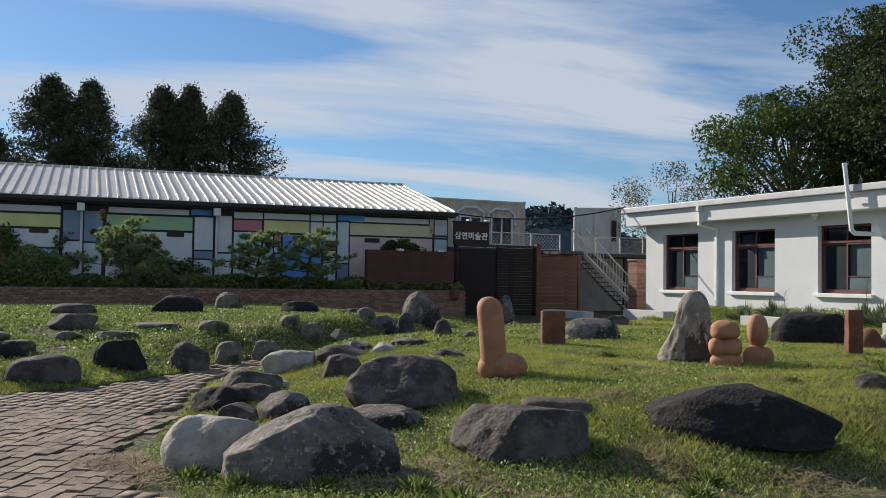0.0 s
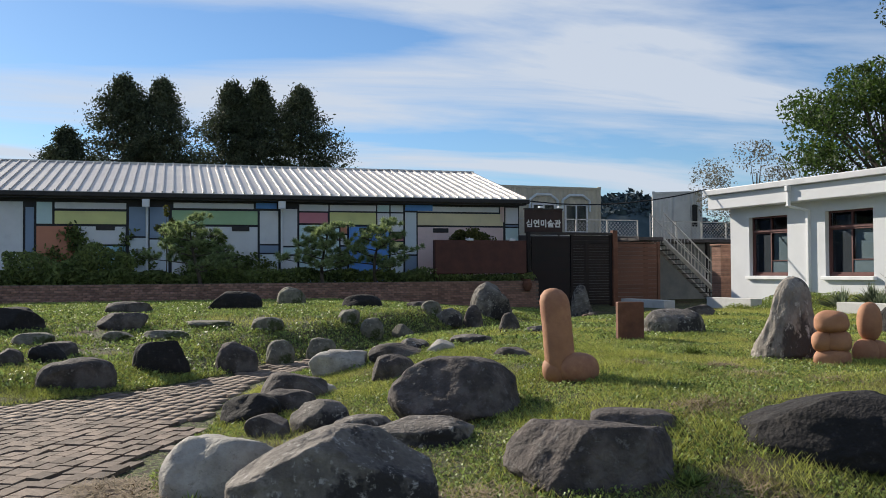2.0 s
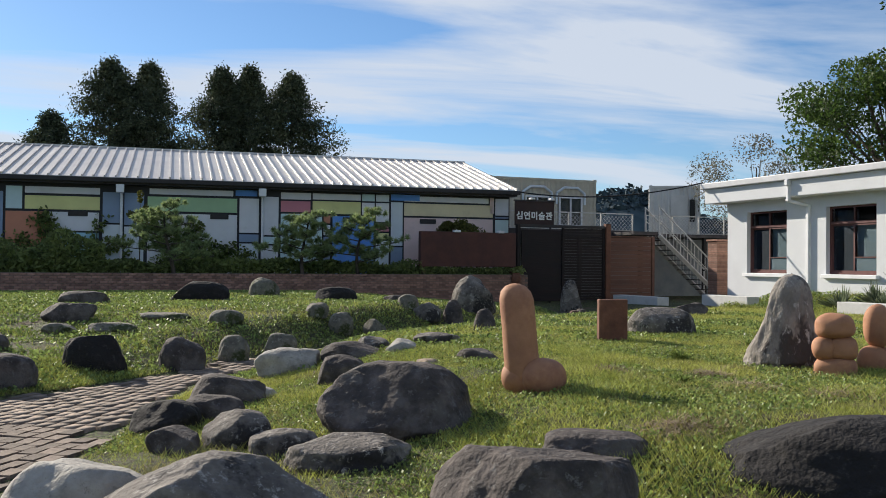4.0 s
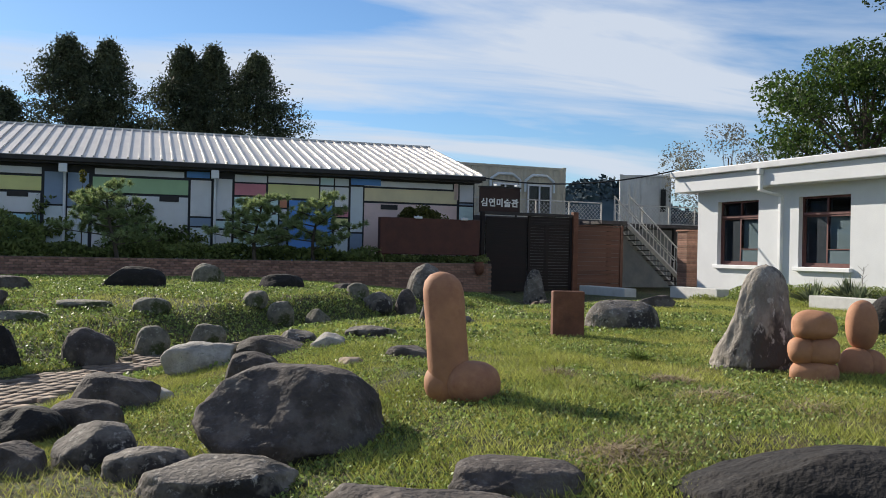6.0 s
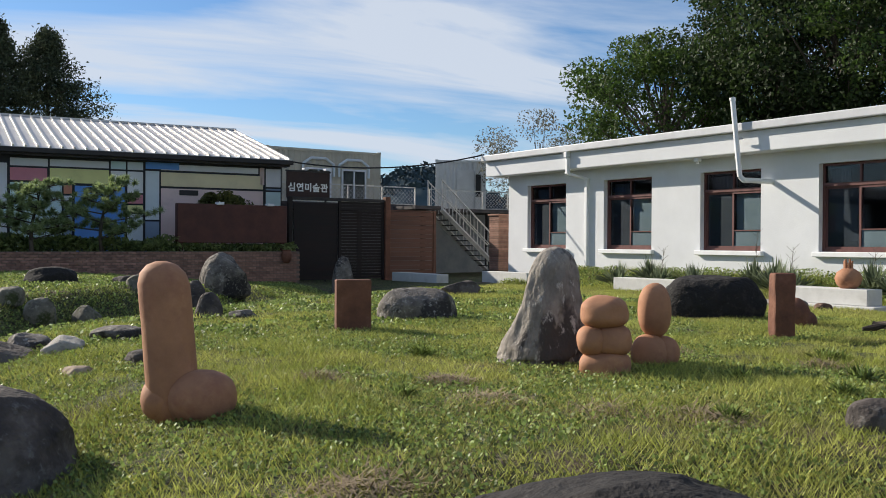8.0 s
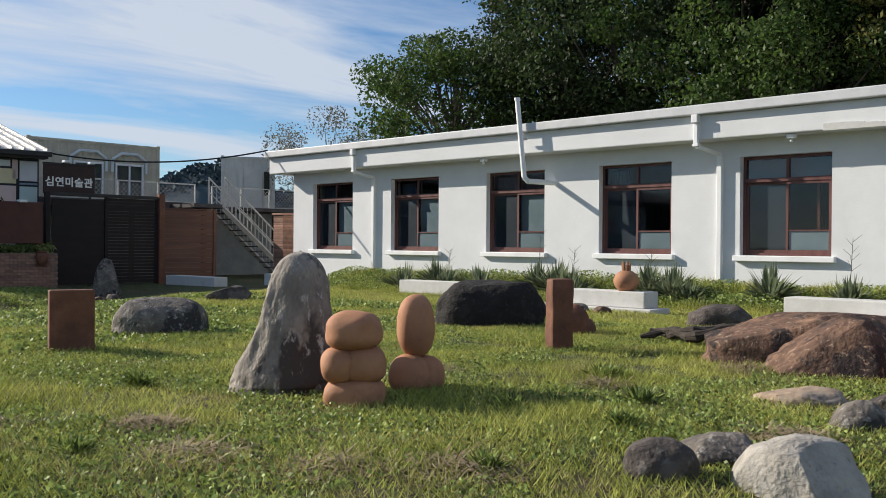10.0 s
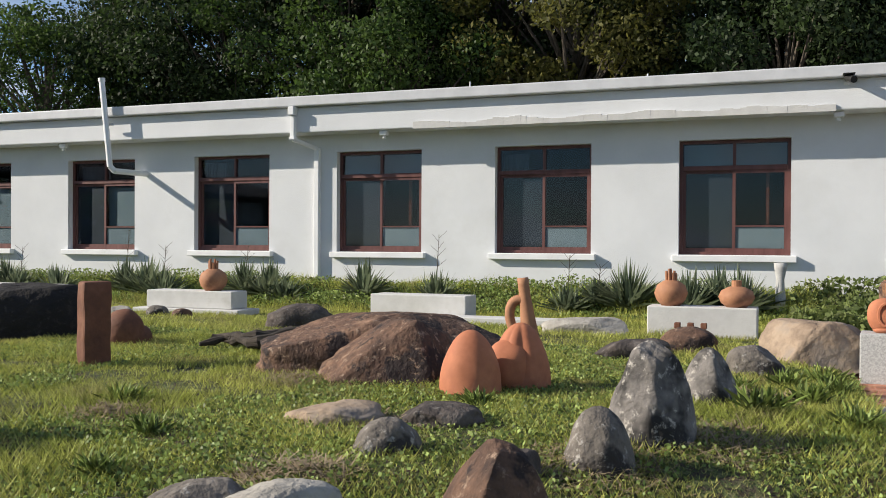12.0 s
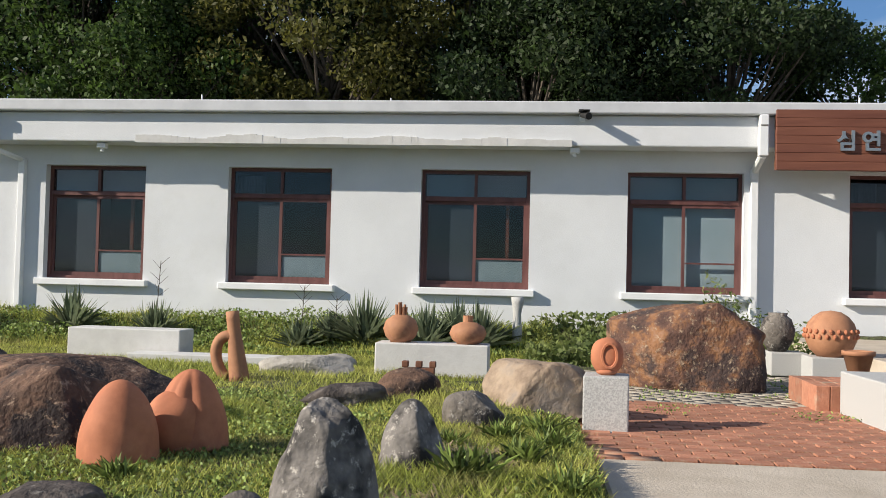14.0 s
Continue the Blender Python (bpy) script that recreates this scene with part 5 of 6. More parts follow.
boulder("boulder", "low grey boulder on the lawn", -3.38, 1.31, 0.90, 0.61, 0.38, 60, ROCK_GREY, 17, "r")
boulder("rock", "small dark rock behind the boulder", -7.44, 4.74, 0.68, 0.54, 0.25, 56, ROCK_DARK, 18, "f")
boulder("standing_stone", "small upright grey stone near the gate", -15.30, 6.68, 0.62, 0.37, 0.93, 61, ROCK_GREY, 19, "r")
boulder("stump_rock", "large dark notched rock at the path bend", -11.46, 2.12, 0.97, 0.77, 0.80, 65, ROCK_MID, 20, "r")
boulder("black_boulder", "large black boulder before the planted strip", -1.88, 4.39, 1.23, 0.71, 0.52, 40, ROCK_BLACK, 21, "l", (((0, 0, 1), 0.84),))
boulder("rock", "dark low rock in the lawn", -0.33, 6.67, 0.78, 0.61, 0.28, 28, ROCK_DARK, 22, "f")
boulder("brown_boulder", "brown boulder with a broken sunlit face", 2.21, 3.25, 0.95, 0.62, 0.42, 25, ROCK_BROWN, 23, "b", (((-0.6, -0.2, 0.78), 0.45), ((-0.1, -0.9, 0.45), 0.6), ((0.85, -0.4, 0.35), 0.7), ((0.3, 0.3, 0.9), 0.75)))
boulder("maroon_boulder", "long low dark brown boulder behind the broken one", 1.95, 3.74, 1.75, 0.80, 0.41, 26, ROCK_BROWN, 24, "l", (((-0.5, -0.1, 0.85), 0.7), ((0.0, 0.1, 1.0), 0.78)))
boulder("pale_boulder", "pale rounded boulder in the ring", 3.23, 0.20, 0.49, 0.42, 0.25, 25, ROCK_PALE, 25, "r")
boulder("dark_rock", "dark rough rock in the ring", 2.78, -0.03, 0.29, 0.22, 0.16, 34, ROCK_DARK, 26, "r")
boulder("flat_rock", "flat grey stone in the ring", 2.84, 0.35, 0.36, 0.28, 0.13, 30, ROCK_GREY, 27, "f")
boulder("pointed_rock", "brown wedge-shaped rock in the ring", 3.67, 0.83, 0.46, 0.36, 0.33, 15, ROCK_BROWN, 28, "p", (((-0.7, -0.3, 0.6), 0.5), ((0.6, -0.7, 0.3), 0.7)))
boulder("grey_rock", "rough grey upright rock in the ring", 3.90, 1.61, 0.31, 0.27, 0.27, 12, ROCK_GREY, 29, "p")
boulder("egg_boulder", "tall pale egg-shaped boulder with a black side", 4.04, 2.08, 0.42, 0.32, 0.47, 9, ROCK_PALED, 30, "p", (((-0.7, -0.6, 0.35), 0.72), ((0.75, -0.55, 0.3), 0.72), ((0.1, -0.2, 1), 0.86)))
boulder("grey_rock", "pointed grey rock in the ring", 4.23, 3.14, 0.33, 0.26, 0.33, 5, ROCK_PALED, 31, "p", (((-0.6, -0.7, 0.35), 0.74), ((0.8, -0.4, 0.4), 0.7)))
boulder("rock", "rounded grey rock in short grass", 4.43, 4.44, 0.39, 0.31, 0.22, 2, ROCK_GREY, 32, "r")
boulder("flat_rock", "low dark rock behind the egg-shaped boulder", 3.50, 5.02, 0.62, 0.48, 0.18, 10, ROCK_DARK, 33, "f")
boulder("rock", "low brown rock before the granite block", 3.86, 5.65, 0.49, 0.34, 0.23, 6, ROCK_BROWN, 34, "r")
boulder("tan_boulder", "broad tan and grey boulder", 4.82, 5.44, 0.83, 0.56, 0.36, -1, ROCK_TAN, 35, "b", (((-0.6, -0.5, 0.6), 0.66), ((0.4, -0.9, 0.2), 0.68), ((0, 0, 1), 0.75)))
boulder("rock", "small grey rock in the grass", 3.04, 1.39, 0.30, 0.24, 0.17, 26, ROCK_GREY, 36, "p")
boulder("flat_rock", "flat dark stone in the grass", 3.05, 1.99, 0.44, 0.30, 0.13, 22, ROCK_DARK, 37, "f")
boulder("straw_rock", "low stone half covered by dry straw", 2.55, 1.85, 0.49, 0.37, 0.13, 29, ROCK_TAN, 38, "f")
boulder("rock", "low dark rock in the ring", 3.61, 1.34, 0.23, 0.18, 0.12, 18, ROCK_DARK, 39, "f")
boulder("rust_boulder", "huge rust-brown weathered boulder by the wall", 6.2, 7.78, 1.52, 0.80, 0.83, -9, ROCK_RUST, 40, "B", (((-0.25, -0.1, 0.95), 0.78), ((0.25, -0.95, 0.15), 0.76), ((-0.6, -0.8, 0.2), 0.8)))
boulder("path_rock", "dark broad rock at the paving edge", -3.36, -6.55, 0.85, 0.50, 0.34, 87, ROCK_DARK, 41, "l")
boulder("path_rock", "black rounded rock at the paving edge", -4.32, -5.58, 0.70, 0.48, 0.41, 83, ROCK_BLACK, 42, "r")
boulder("path_rock", "dark rock at the paving edge", -4.76, -4.59, 0.56, 0.44, 0.40, 79, ROCK_DARK, 43, "r")
boulder("path_rock", "small mossy rounded rock at the paving edge", -5.58, -3.85, 0.41, 0.33, 0.36, 77, ROCK_MOSS, 44, "r")
boulder("path_rock", "mossy rounded rock at the paving edge", -6.17, -3.11, 0.46, 0.36, 0.33, 75, ROCK_MOSS, 45, "r")
boulder("mound_rock", "dark flat rock on the green mound", -7.83, -5.91, 0.78, 0.53, 0.28, 86, ROCK_DARK, 46, "f")
boulder("mound_rock", "dark rock on the green mound", -10.46, -5.71, 0.87, 0.60, 0.26, 86, ROCK_DARK, 47, "f")
boulder("mound_rock", "long black rock before the planter wall", -11.41, -3.62, 1.11, 0.66, 0.41, 80, ROCK_BLACK, 48, "l")
boulder("mound_rock", "upright mossy rock before the planter wall", -13.64, -1.99, 0.68, 0.47, 0.45, 77, ROCK_MOSS, 49, "r")
boulder("mound_rock", "low black rock before the planter wall", -11.12, -1.02, 0.87, 0.52, 0.31, 73, ROCK_BLACK, 50, "l")
boulder("mound_rock", "mossy flat rock on the mound", -7.41, -3.69, 0.53, 0.42, 0.21, 78, ROCK_MOSS, 51, "f")
boulder("mound_rock", "mossy rounded rock by the path", -7.97, -1.76, 0.42, 0.33, 0.36, 72, ROCK_MOSS, 52, "r")
boulder("mound_rock", "mossy small rock by the path", -8.21, -1.10, 0.40, 0.32, 0.32, 70, ROCK_MOSS, 53, "r")
boulder("mound_rock", "rounded grey rock by the path", -9.70, 0.40, 0.54, 0.43, 0.35, 68, ROCK_GREY, 54, "r")
boulder("mound_rock", "dark rounded rock at the path bend", -5.05, -0.47, 0.32, 0.26, 0.30, 64, ROCK_DARK, 55, "p")
boulder("mound_rock", "dark small rock at the path bend", -9.95, 1.03, 0.43, 0.34, 0.50, 66, ROCK_DARK, 56, "p")
boulder("mound_rock", "flat mossy stone on the mound", -7.81, -4.55, 0.78, 0.46, 0.12, 81, ROCK_MOSS, 57, "f")
boulder("mound_rock", "flat mossy stone on the mound", -6.78, -5.35, 0.71, 0.42, 0.14, 83, ROCK_MOSS, 58, "f")
boulder("mound_rock", "flat mossy stone on the mound", -6.70, -6.00, 0.48, 0.28, 0.16, 86, ROCK_MOSS, 59, "f")
boulder("mound_rock", "dark low rock at the paving edge", -5.53, -6.78, 0.47, 0.37, 0.21, 89, ROCK_DARK, 60, "f")
boulder("mound_rock", "small grey rock by the path", -2.94, -2.74, 0.37, 0.30, 0.17, 69, ROCK_GREY, 61, "r")
boulder("mound_rock", "small pale rock by the path", -2.51, -2.57, 0.33, 0.26, 0.15, 68, ROCK_PALE, 62, "f")
boulder("mound_rock", "low grey rock by the path", -2.95, -2.00, 0.54, 0.37, 0.15, 66, ROCK_GREY, 63, "f")
boulder("mound_rock", "mossy low rock on the mound", -8.30, -2.10, 0.43, 0.34, 0.25, 73, ROCK_MOSS, 64, "f")
boulder("mound_rock", "dark flat rock near the planter wall", -10.91, 0.23, 0.64, 0.44, 0.18, 69, ROCK_DARK, 65, "f")
boulder("mound_rock", "mossy small rock by the path", -9.93, 0.10, 0.42, 0.34, 0.28, 69, ROCK_MOSS, 66, "r")
boulder("mound_rock", "small flat grey rock by the lawn", -4.55, -0.24, 0.36, 0.29, 0.12, 62, ROCK_GREY, 67, "f")
boulder("mound_rock", "pale rounded rock at the paving edge", -5.86, -7.79, 0.49, 0.39, 0.51, -265, ROCK_PALE, 68, "r")
boulder("mound_rock", "long black rock on the mound", -7.96, -7.49, 0.93, 0.55, 0.38, -267, ROCK_BLACK, 69, "l")
boulder("mound_rock", "dark rounded rock at the paving edge", -4.78, -7.34, 0.37, 0.30, 0.24, -267, ROCK_DARK, 70, "r")
boulder("mound_rock", "low black rock at the paving edge", -5.10, -6.90, 0.48, 0.38, 0.25, -269, ROCK_BLACK, 71, "f")
boulder("mound_rock", "flat mossy rock on the mound", -6.60, -7.14, 0.57, 0.45, 0.18, -268, ROCK_MOSS, 72, "f")
boulder("ring_rock", "low flat grey stone in the ring", 2.77, 0.45, 0.36, 0.21, 0.09, 27, ROCK_GREY, 73, "f")

# ---- plants by the wall ----


def yucca(x, y, size, seed, stalk=0.0):
    r = np.random.default_rng(seed)
    t = thing("yucca", "spiky grey-green yucca clump by the white wall", "plant", (x, y, gz(x, y) - 0.02), group="yuccas along the wall")
    n = 130
    az, el = r.uniform(0, 2 * np.pi, n), np.radians(r.uniform(18, 88, n))
    ln = size * r.uniform(0.7, 1.15, n)
    d = np.stack([np.cos(az) * np.cos(el), np.sin(az) * np.cos(el), np.sin(el)], 1)
    side = np.stack([-np.sin(az), np.cos(az), np.zeros(n)], 1) * 0.024
    base = np.stack([r.normal(0, 0.05, n), r.normal(0, 0.05, n), np.full(n, 0.03)], 1)
    mid = base + d * ln[:, None] * 0.55
    tip = base + d * ln[:, None] - np.stack([np.zeros(n), np.zeros(n), 0.12 * ln * np.cos(el)], 1)
    v = np.stack([base - side * 0.6, base + side * 0.6, mid + side, tip, mid - side], 1).reshape(-1, 3)
    quads("leaves", v, np.arange(5 * n).reshape(-1, 5), YUCCA, t)
    if stalk:
        bm = tube(bmesh.new(), (0, 0, 0), (0.05, 0.02, stalk), 0.008, 0.004, 5)
        for k in range(9):
            z = stalk * (0.55 + 0.05 * k)
            a = k * 2.4
            tube(bm, (0.05 * z / stalk, 0.02 * z / stalk, z), (0.05 + 0.14 * math.cos(a), 0.12 * math.sin(a), z + 0.12), 0.004, 0.002, 4)
        part("dry_stalk", bm, BARK, t)
    return t


for k, (x, s, st) in enumerate([(-10.6, 0.6, 0), (-9.9, 0.6, 0), (-9.4, 0.5, 0.9), (-8.3, 0.6, 0), (-7.0, 0.6, 1.2), (-6.4, 0.7, 0), (-5.9, 0.62, 1.0), (-4.4, 0.6, 0.9), (-3.8, 0.66, 0), (-3.4, 0.5, 0), (-2.05, 0.62, 0), (-0.7, 0.55, 1.15), (1.5, 0.45, 0.9), (1.9, 0.42, 0.6), (2.4, 0.72, 0), (3.3, 0.7, 0), (3.7, 0.6, 0), (4.05, 0.66, 0)]):
    yucca(x, 11.55 + 0.35 * ((k * 5) % 3) / 2, s, 20 + k, st)

r = np.random.default_rng(8)


def strip(name, label, n, x0, x1, y0, y1, h0, h1, size, mat, aspect=0.5):
    x, y = r.uniform(x0, x1, n), r.uniform(y0, y1, n)
    c = np.array([noise.noise((a * 1.1, b * 1.1, 0)) for a, b in zip(x, y)])
    z = ground_z(x, y) + r.uniform(0, 1, n) * np.clip(h0 + (h1 - h0) * (c * 0.9 + 0.5), 0.02, None)
    v, f = leaves(r, np.stack([x, y, z], 1), size, aspect)
    return tagged(quads(name, v, f, mat), label, "plants", kind="stuff")


strip("low_plants", "bright green low leafy plants along the wall foot", 42000, -14.5, 5.0, 11.0, 12.6, 0.03, 0.24, 0.024, WEED, 0.6)
strip("leafy_bushes", "dense dark green leafy plants by the wall", 6500, 4.7, 7.6, 10.2, 12.55, 0.1, 0.36, 0.04, SHRUB, 0.6)
strip("low_plants", "low plants round the rust boulder", 2500, 7.2, 8.2, 9.6, 12.55, 0.1, 1.1, 0.04, SHRUB, 0.35)


def branchy(name, label, x, y, h, crown, n, size, mat, seed, trunk=0.08, aspect=0.5, clumps=26, flat=0.7, base=None, low=0.45, droop=0.0, groupname=""):
    """A tree: tapered trunk, limbs to each leaf clump, and a crown of separate leaves round the clumps."""
    rr = np.random.default_rng(seed)
    z0 = gz(x, y) - 0.1 if base is None else base
    t = thing(name, label, "tree", (x, y, z0), group=groupname)
    bm = tube(bmesh.new(), (0, 0, 0), (0.03 * h, 0, h * 0.8), trunk, trunk * 0.3, 9)
    cs = []
    for k in range(clumps):
        u = rr.normal(size=3)
        u /= np.linalg.norm(u)
        rad = rr.uniform(0.45, 1.0) ** 0.6
        c = np.array([u[0] * crown * rad, u[1] * crown * rad, h * (low + 1) / 2 + u[2] * h * (1 - low) / 2 * rad])
        cs.append((c, crown * rr.uniform(0.22, 0.42)))
        z = max(h * 0.15, c[2] * 0.62)
        tube(bm, (0.03 * z, 0, z), tuple(c), trunk * 0.32, trunk * 0.06, 5)
    part("trunk", bm, BARK, t)
    each = n // clumps
    pts = []
    for c, rad in cs:
        p = rr.normal(size=(each, 3))
        p /= np.linalg.norm(p, axis=1)[:, None]
        p *= (rr.uniform(0.25, 1, each) ** 0.5)[:, None] * rad
        p[:, 2] *= flat
        pts.append(p + c)
    v, f = leaves(rr, np.concatenate(pts), size, aspect, droop)
    quads("crown", v, f, mat, t)
    return t


def conifer(x, y, h, wid, seed):
    rr = np.random.default_rng(seed)
    t = thing("conifer", "tall dark conifer behind the painted building", "tree", (x, y, -0.4), group="dark conifers")
    part("trunk", tube(bmesh.new(), (0, 0, 0), (0, 0, h * 0.95), 0.28, 0.03, 9), BARK, t)
    pts = []
    bm = bmesh.new()
    for k in range(300):
        z = h * (0.1 + 0.9 * rr.uniform(0, 1) ** 0.8)
        f0 = 1 - z / h
        out = wid * min(1.0, 2.1 * f0 ** 0.78) * rr.uniform(0.45, 1.1)
        a = rr.uniform(0, 2 * np.pi)
        tip = np.array([math.cos(a) * out, math.sin(a) * out, z + 0.1 * out])
        if k % 3 == 0:
            tube(bm, (0, 0, z - 0.1), tuple(tip), 0.03, 0.008, 4)
        m = 125
        s = rr.uniform(0.35, 1.05, m)[:, None]
        p = np.array([0, 0, z]) * (1 - s) + tip * s + rr.normal(size=(m, 3)) * np.array([0.2, 0.2, 0.2])
        pts.append(p)
    part("limbs", bm, BARK, t)
    v, f = leaves(rr, np.concatenate(pts), 0.085, 0.45)
    quads("crown", v, f, CONIFER, t)


for k, (y, h, w) in enumerate([(-7.4, 8.8, 2.8), (-4.5, 12.0, 3.7), (-2.5, 11.8, 3.0), (1.5, 12.1, 2.9), (2.9, 12.1, 2.6), (5.5, 12.1, 3.5)]):
    conifer(-45.5 - 0.8 * (k % 2), y, h, w, 40 + k)

GROVE = "trees behind the white building"
for k, (x, y, h, c, m, n) in enumerate([
        (-21.2, 24.5, 9.8, 3.6, LEAF, 12000), (-17.6, 26.5, 13.0, 3.8, LEAF_DARK, 12000), (-14.0, 26.0, 12.5, 4.6, LEAF_DARK, 14000), (-9.0, 25.0, 13.0, 4.2, LEAF, 14000), (-4.5, 27.0, 14.0, 4.8, LEAF_DARK, 15000),
        (-1.5, 24.6, 12.5, 3.6, LEAF_YELLOW, 11000), (2.6, 26.5, 13.5, 4.4, LEAF_DARK, 14000), (6.5, 26.0, 12.0, 4.0, LEAF_DARK, 13000), (10.0, 25.5, 10.6, 3.6, LEAF_DARK, 13000),
        (14.2, 27.0, 8.8, 3.4, LEAF, 10000), (-11.5, 31.0, 15.0, 5.5, LEAF_DARK, 14000), (-2.0, 32.0, 16.0, 5.5, LEAF_DARK, 14000), (5.5, 32.0, 13.0, 5.0, LEAF_DARK, 12000), (-6.5, 23.6, 9.0, 3.0, LEAF, 9000), (4.4, 23.6, 8.5, 2.8, LEAF_DARK, 8000)]):
    branchy("broadleaf_tree", "tall leafy tree rising behind the white building", x, y, h, c, int(n * 2.9), 0.078, m, 60 + k, 0.24, 0.55, 60, 0.62, -0.4, 0.36, groupname=GROVE)
branchy("thin_tree", "sparse grey-leaved small tree beyond the roof corner", -28.0, 23.5, 7.4, 2.9, 6500, 0.06, LEAF_DRY, 90, 0.1, 0.5, 30, 0.8, -0.4, 0.4)
strip_y = r.uniform(22.6, 33, 16000)
strip_x = r.uniform(-20, 22, 16000)
v, f = leaves(r, np.stack([strip_x, strip_y, r.uniform(0.2, 5.0, 16000)], 1), 0.2, 0.6)
tagged(quads("undergrowth", v, f, LEAF_DARK), "dark undergrowth below the trees", "bushes", kind="stuff")

# planter shrubs
PZ = 0.5


def garden_pine(x, y, h, spread, seed):
    """A trained pine: bent trunk, level limbs, and tufts of needles that radiate from every twig end."""
    rr = np.random.default_rng(seed)
    t = thing("garden_pine", "spreading trained pine in the brick planter", "tree", (x, y, PZ), group="trained pines")
    trunk = [Vector((0.1 * math.sin(2.2 * k / 8 + seed), 0.14 * math.sin(3.0 * k / 8 + 2 * seed), h * 0.92 * k / 8)) for k in range(9)]
    part("trunk", sweep(trunk, [0.06 - 0.0055 * k for k in range(9)], 8), BARK, t)
    tips = []
    for k in range(15):
        bm = bmesh.new()
        f0 = 0.28 + 0.72 * k / 14
        start = trunk[min(8, int(f0 * 8))]
        a = k * 2.4 + rr.uniform(-0.4, 0.4)
        reach = spread * (1.12 - 0.75 * f0) * rr.uniform(0.7, 1.1)
        end = start + Vector((math.cos(a) * reach * 0.7, math.sin(a) * reach, 0.12 + 0.1 * rr.uniform(0, 1)))
        tube(bm, start, end, 0.02, 0.008, 5)
        for j in range(12):
            p = start.lerp(end, rr.uniform(0.4, 1.0))
            q = p + Vector((rr.normal(0, 0.13), rr.normal(0, 0.16), rr.uniform(0.02, 0.16)))
            tube(bm, p, q, 0.008, 0.004, 4)
            tips.append(q)
        part("limb", bm, BARK, t)
    n = 120
    c = np.repeat(np.array([tuple(q) for q in tips]), n, 0)
    d = rr.normal(size=(len(c), 3)) + np.array([0, 0, 0.5])
    d /= np.linalg.norm(d, axis=1)[:, None]
    side = np.cross(d, rr.normal(size=d.shape))
    side *= 0.009 / np.linalg.norm(side, axis=1)[:, None]
    end = c + d * rr.uniform(0.08, 0.17, len(c))[:, None]
    v = np.stack([c - side, c + side, end], 1).reshape(-1, 3)
    quads("needles", v, np.arange(3 * len(c)).reshape(-1, 3), PINE, t)


for x, y, h, c, seed in ((-18.75, -3.6, 1.85, 1.6, 1), (-18.7, 0.1, 1.7, 1.45, 2), (-18.75, 1.75, 1.8, 1.7, 5)):
    garden_pine(x, y, h, c, seed)
branchy("sapling", "thin yellow-green sapling in the planter", -19.7, -4.3, 2.4, 0.3, 500, 0.05, LEAF_YELLOW, 7, 0.02, 0.5, 10, 1.0, PZ, 0.5)
branchy("shrub", "yellow-green shrub behind the brown panel", -19.9, 5.2, 1.75, 0.8, 5200, 0.05, LEAF_YELLOW, 8, 0.03, 0.5, 22, 0.8, PZ, 0.3)


def bush(label, y0, y1, h, n, mat, seed):
    rr = np.random.default_rng(seed)
    y = rr.uniform(y0, y1, n)
    x = rr.uniform(-20.5, -18.7, n)
    top = np.array([h * (0.65 + 0.5 * noise.noise((b * 0.9, seed, 0))) for b in y])
    z = PZ + rr.uniform(0, 1, n) ** 0.7 * top
    v, f = leaves(rr, np.stack([x, y, z], 1), 0.07, 0.4)
    tagged(quads("planter_bushes", v, f, mat), label, "bushes", kind="stuff")


bush("dark tangled bushes filling the brick planter", -9.5, 3.6, 0.7, 15000, SHRUB, 11)
bush("low dark plants under the brown panel", 3.6, 7.0, 0.45, 3500, SHRUB, 12)
bush("tall weeds in the planter", -8.5, -5.2, 1.5, 5000, SHRUB, 13)


def vine(y, h, seed):
    rr = np.random.default_rng(seed)
    t = thing("climbing_vine", "dark climbing vine on the painted wall", "plant", (FX + 0.09 + 0.0875 * (y - 7.42), y, PZ), -5, group="vines")
    bm = bmesh.new()
    pts = []
    for k in range(9):
        p = Vector((0.02, 0, 0))
        a = rr.uniform(-1.2, 1.2)
        for j in range(8):
            q = p + Vector((0, math.sin(a) * 0.22, math.cos(a) * h / 8))
            a += rr.normal(0, 0.35)
            tube(bm, p, q, 0.012, 0.009, 4)
            m = 26
            pts.append(np.array(q) + rr.normal(size=(m, 3)) * np.array([0.03, 0.13, 0.1]))
            p = q
    part("stems", bm, BARK, t)
    v, f = leaves(rr, np.concatenate(pts), 0.06, 0.7)
    quads("leaves", v, f, SHRUB, t)


vine(-3.1, 1.7, 3)
vine(-6.1, 1.9, 4)
vine(-2.2, 1.0, 6)

# wooded hill far off, its bluish haze carried by the colour
hv, hf = [], []
th = np.radians(np.linspace(100, 200, 240))
ridge = np.array([16 + 12 * noise.noise((a * 3.1, 0, 0)) + 5 * noise.noise((a * 11, 1, 0)) + 1.8 * noise.noise((a * 60, 2, 0)) + 1.4 * noise.noise((a * 190, 5, 0)) for a in th]) + 15 * np.exp(-((np.degrees(th) - 147.6) / 3.2) ** 2)
hx, hy = 300 * np.cos(th), 300 * np.sin(th)
v = np.concatenate([np.stack([hx, hy, np.full_like(hx, -2)], 1), np.stack([hx * 1.04, hy * 1.04, ridge * 0.6], 1), np.stack([hx * 1.12, hy * 1.12, ridge], 1)])
k = np.arange(239)
hf = np.concatenate([np.stack([k + 240 * j, k + 1 + 240 * j, k + 241 + 240 * j, k + 240 + 240 * j], 1) for j in (0, 1)])
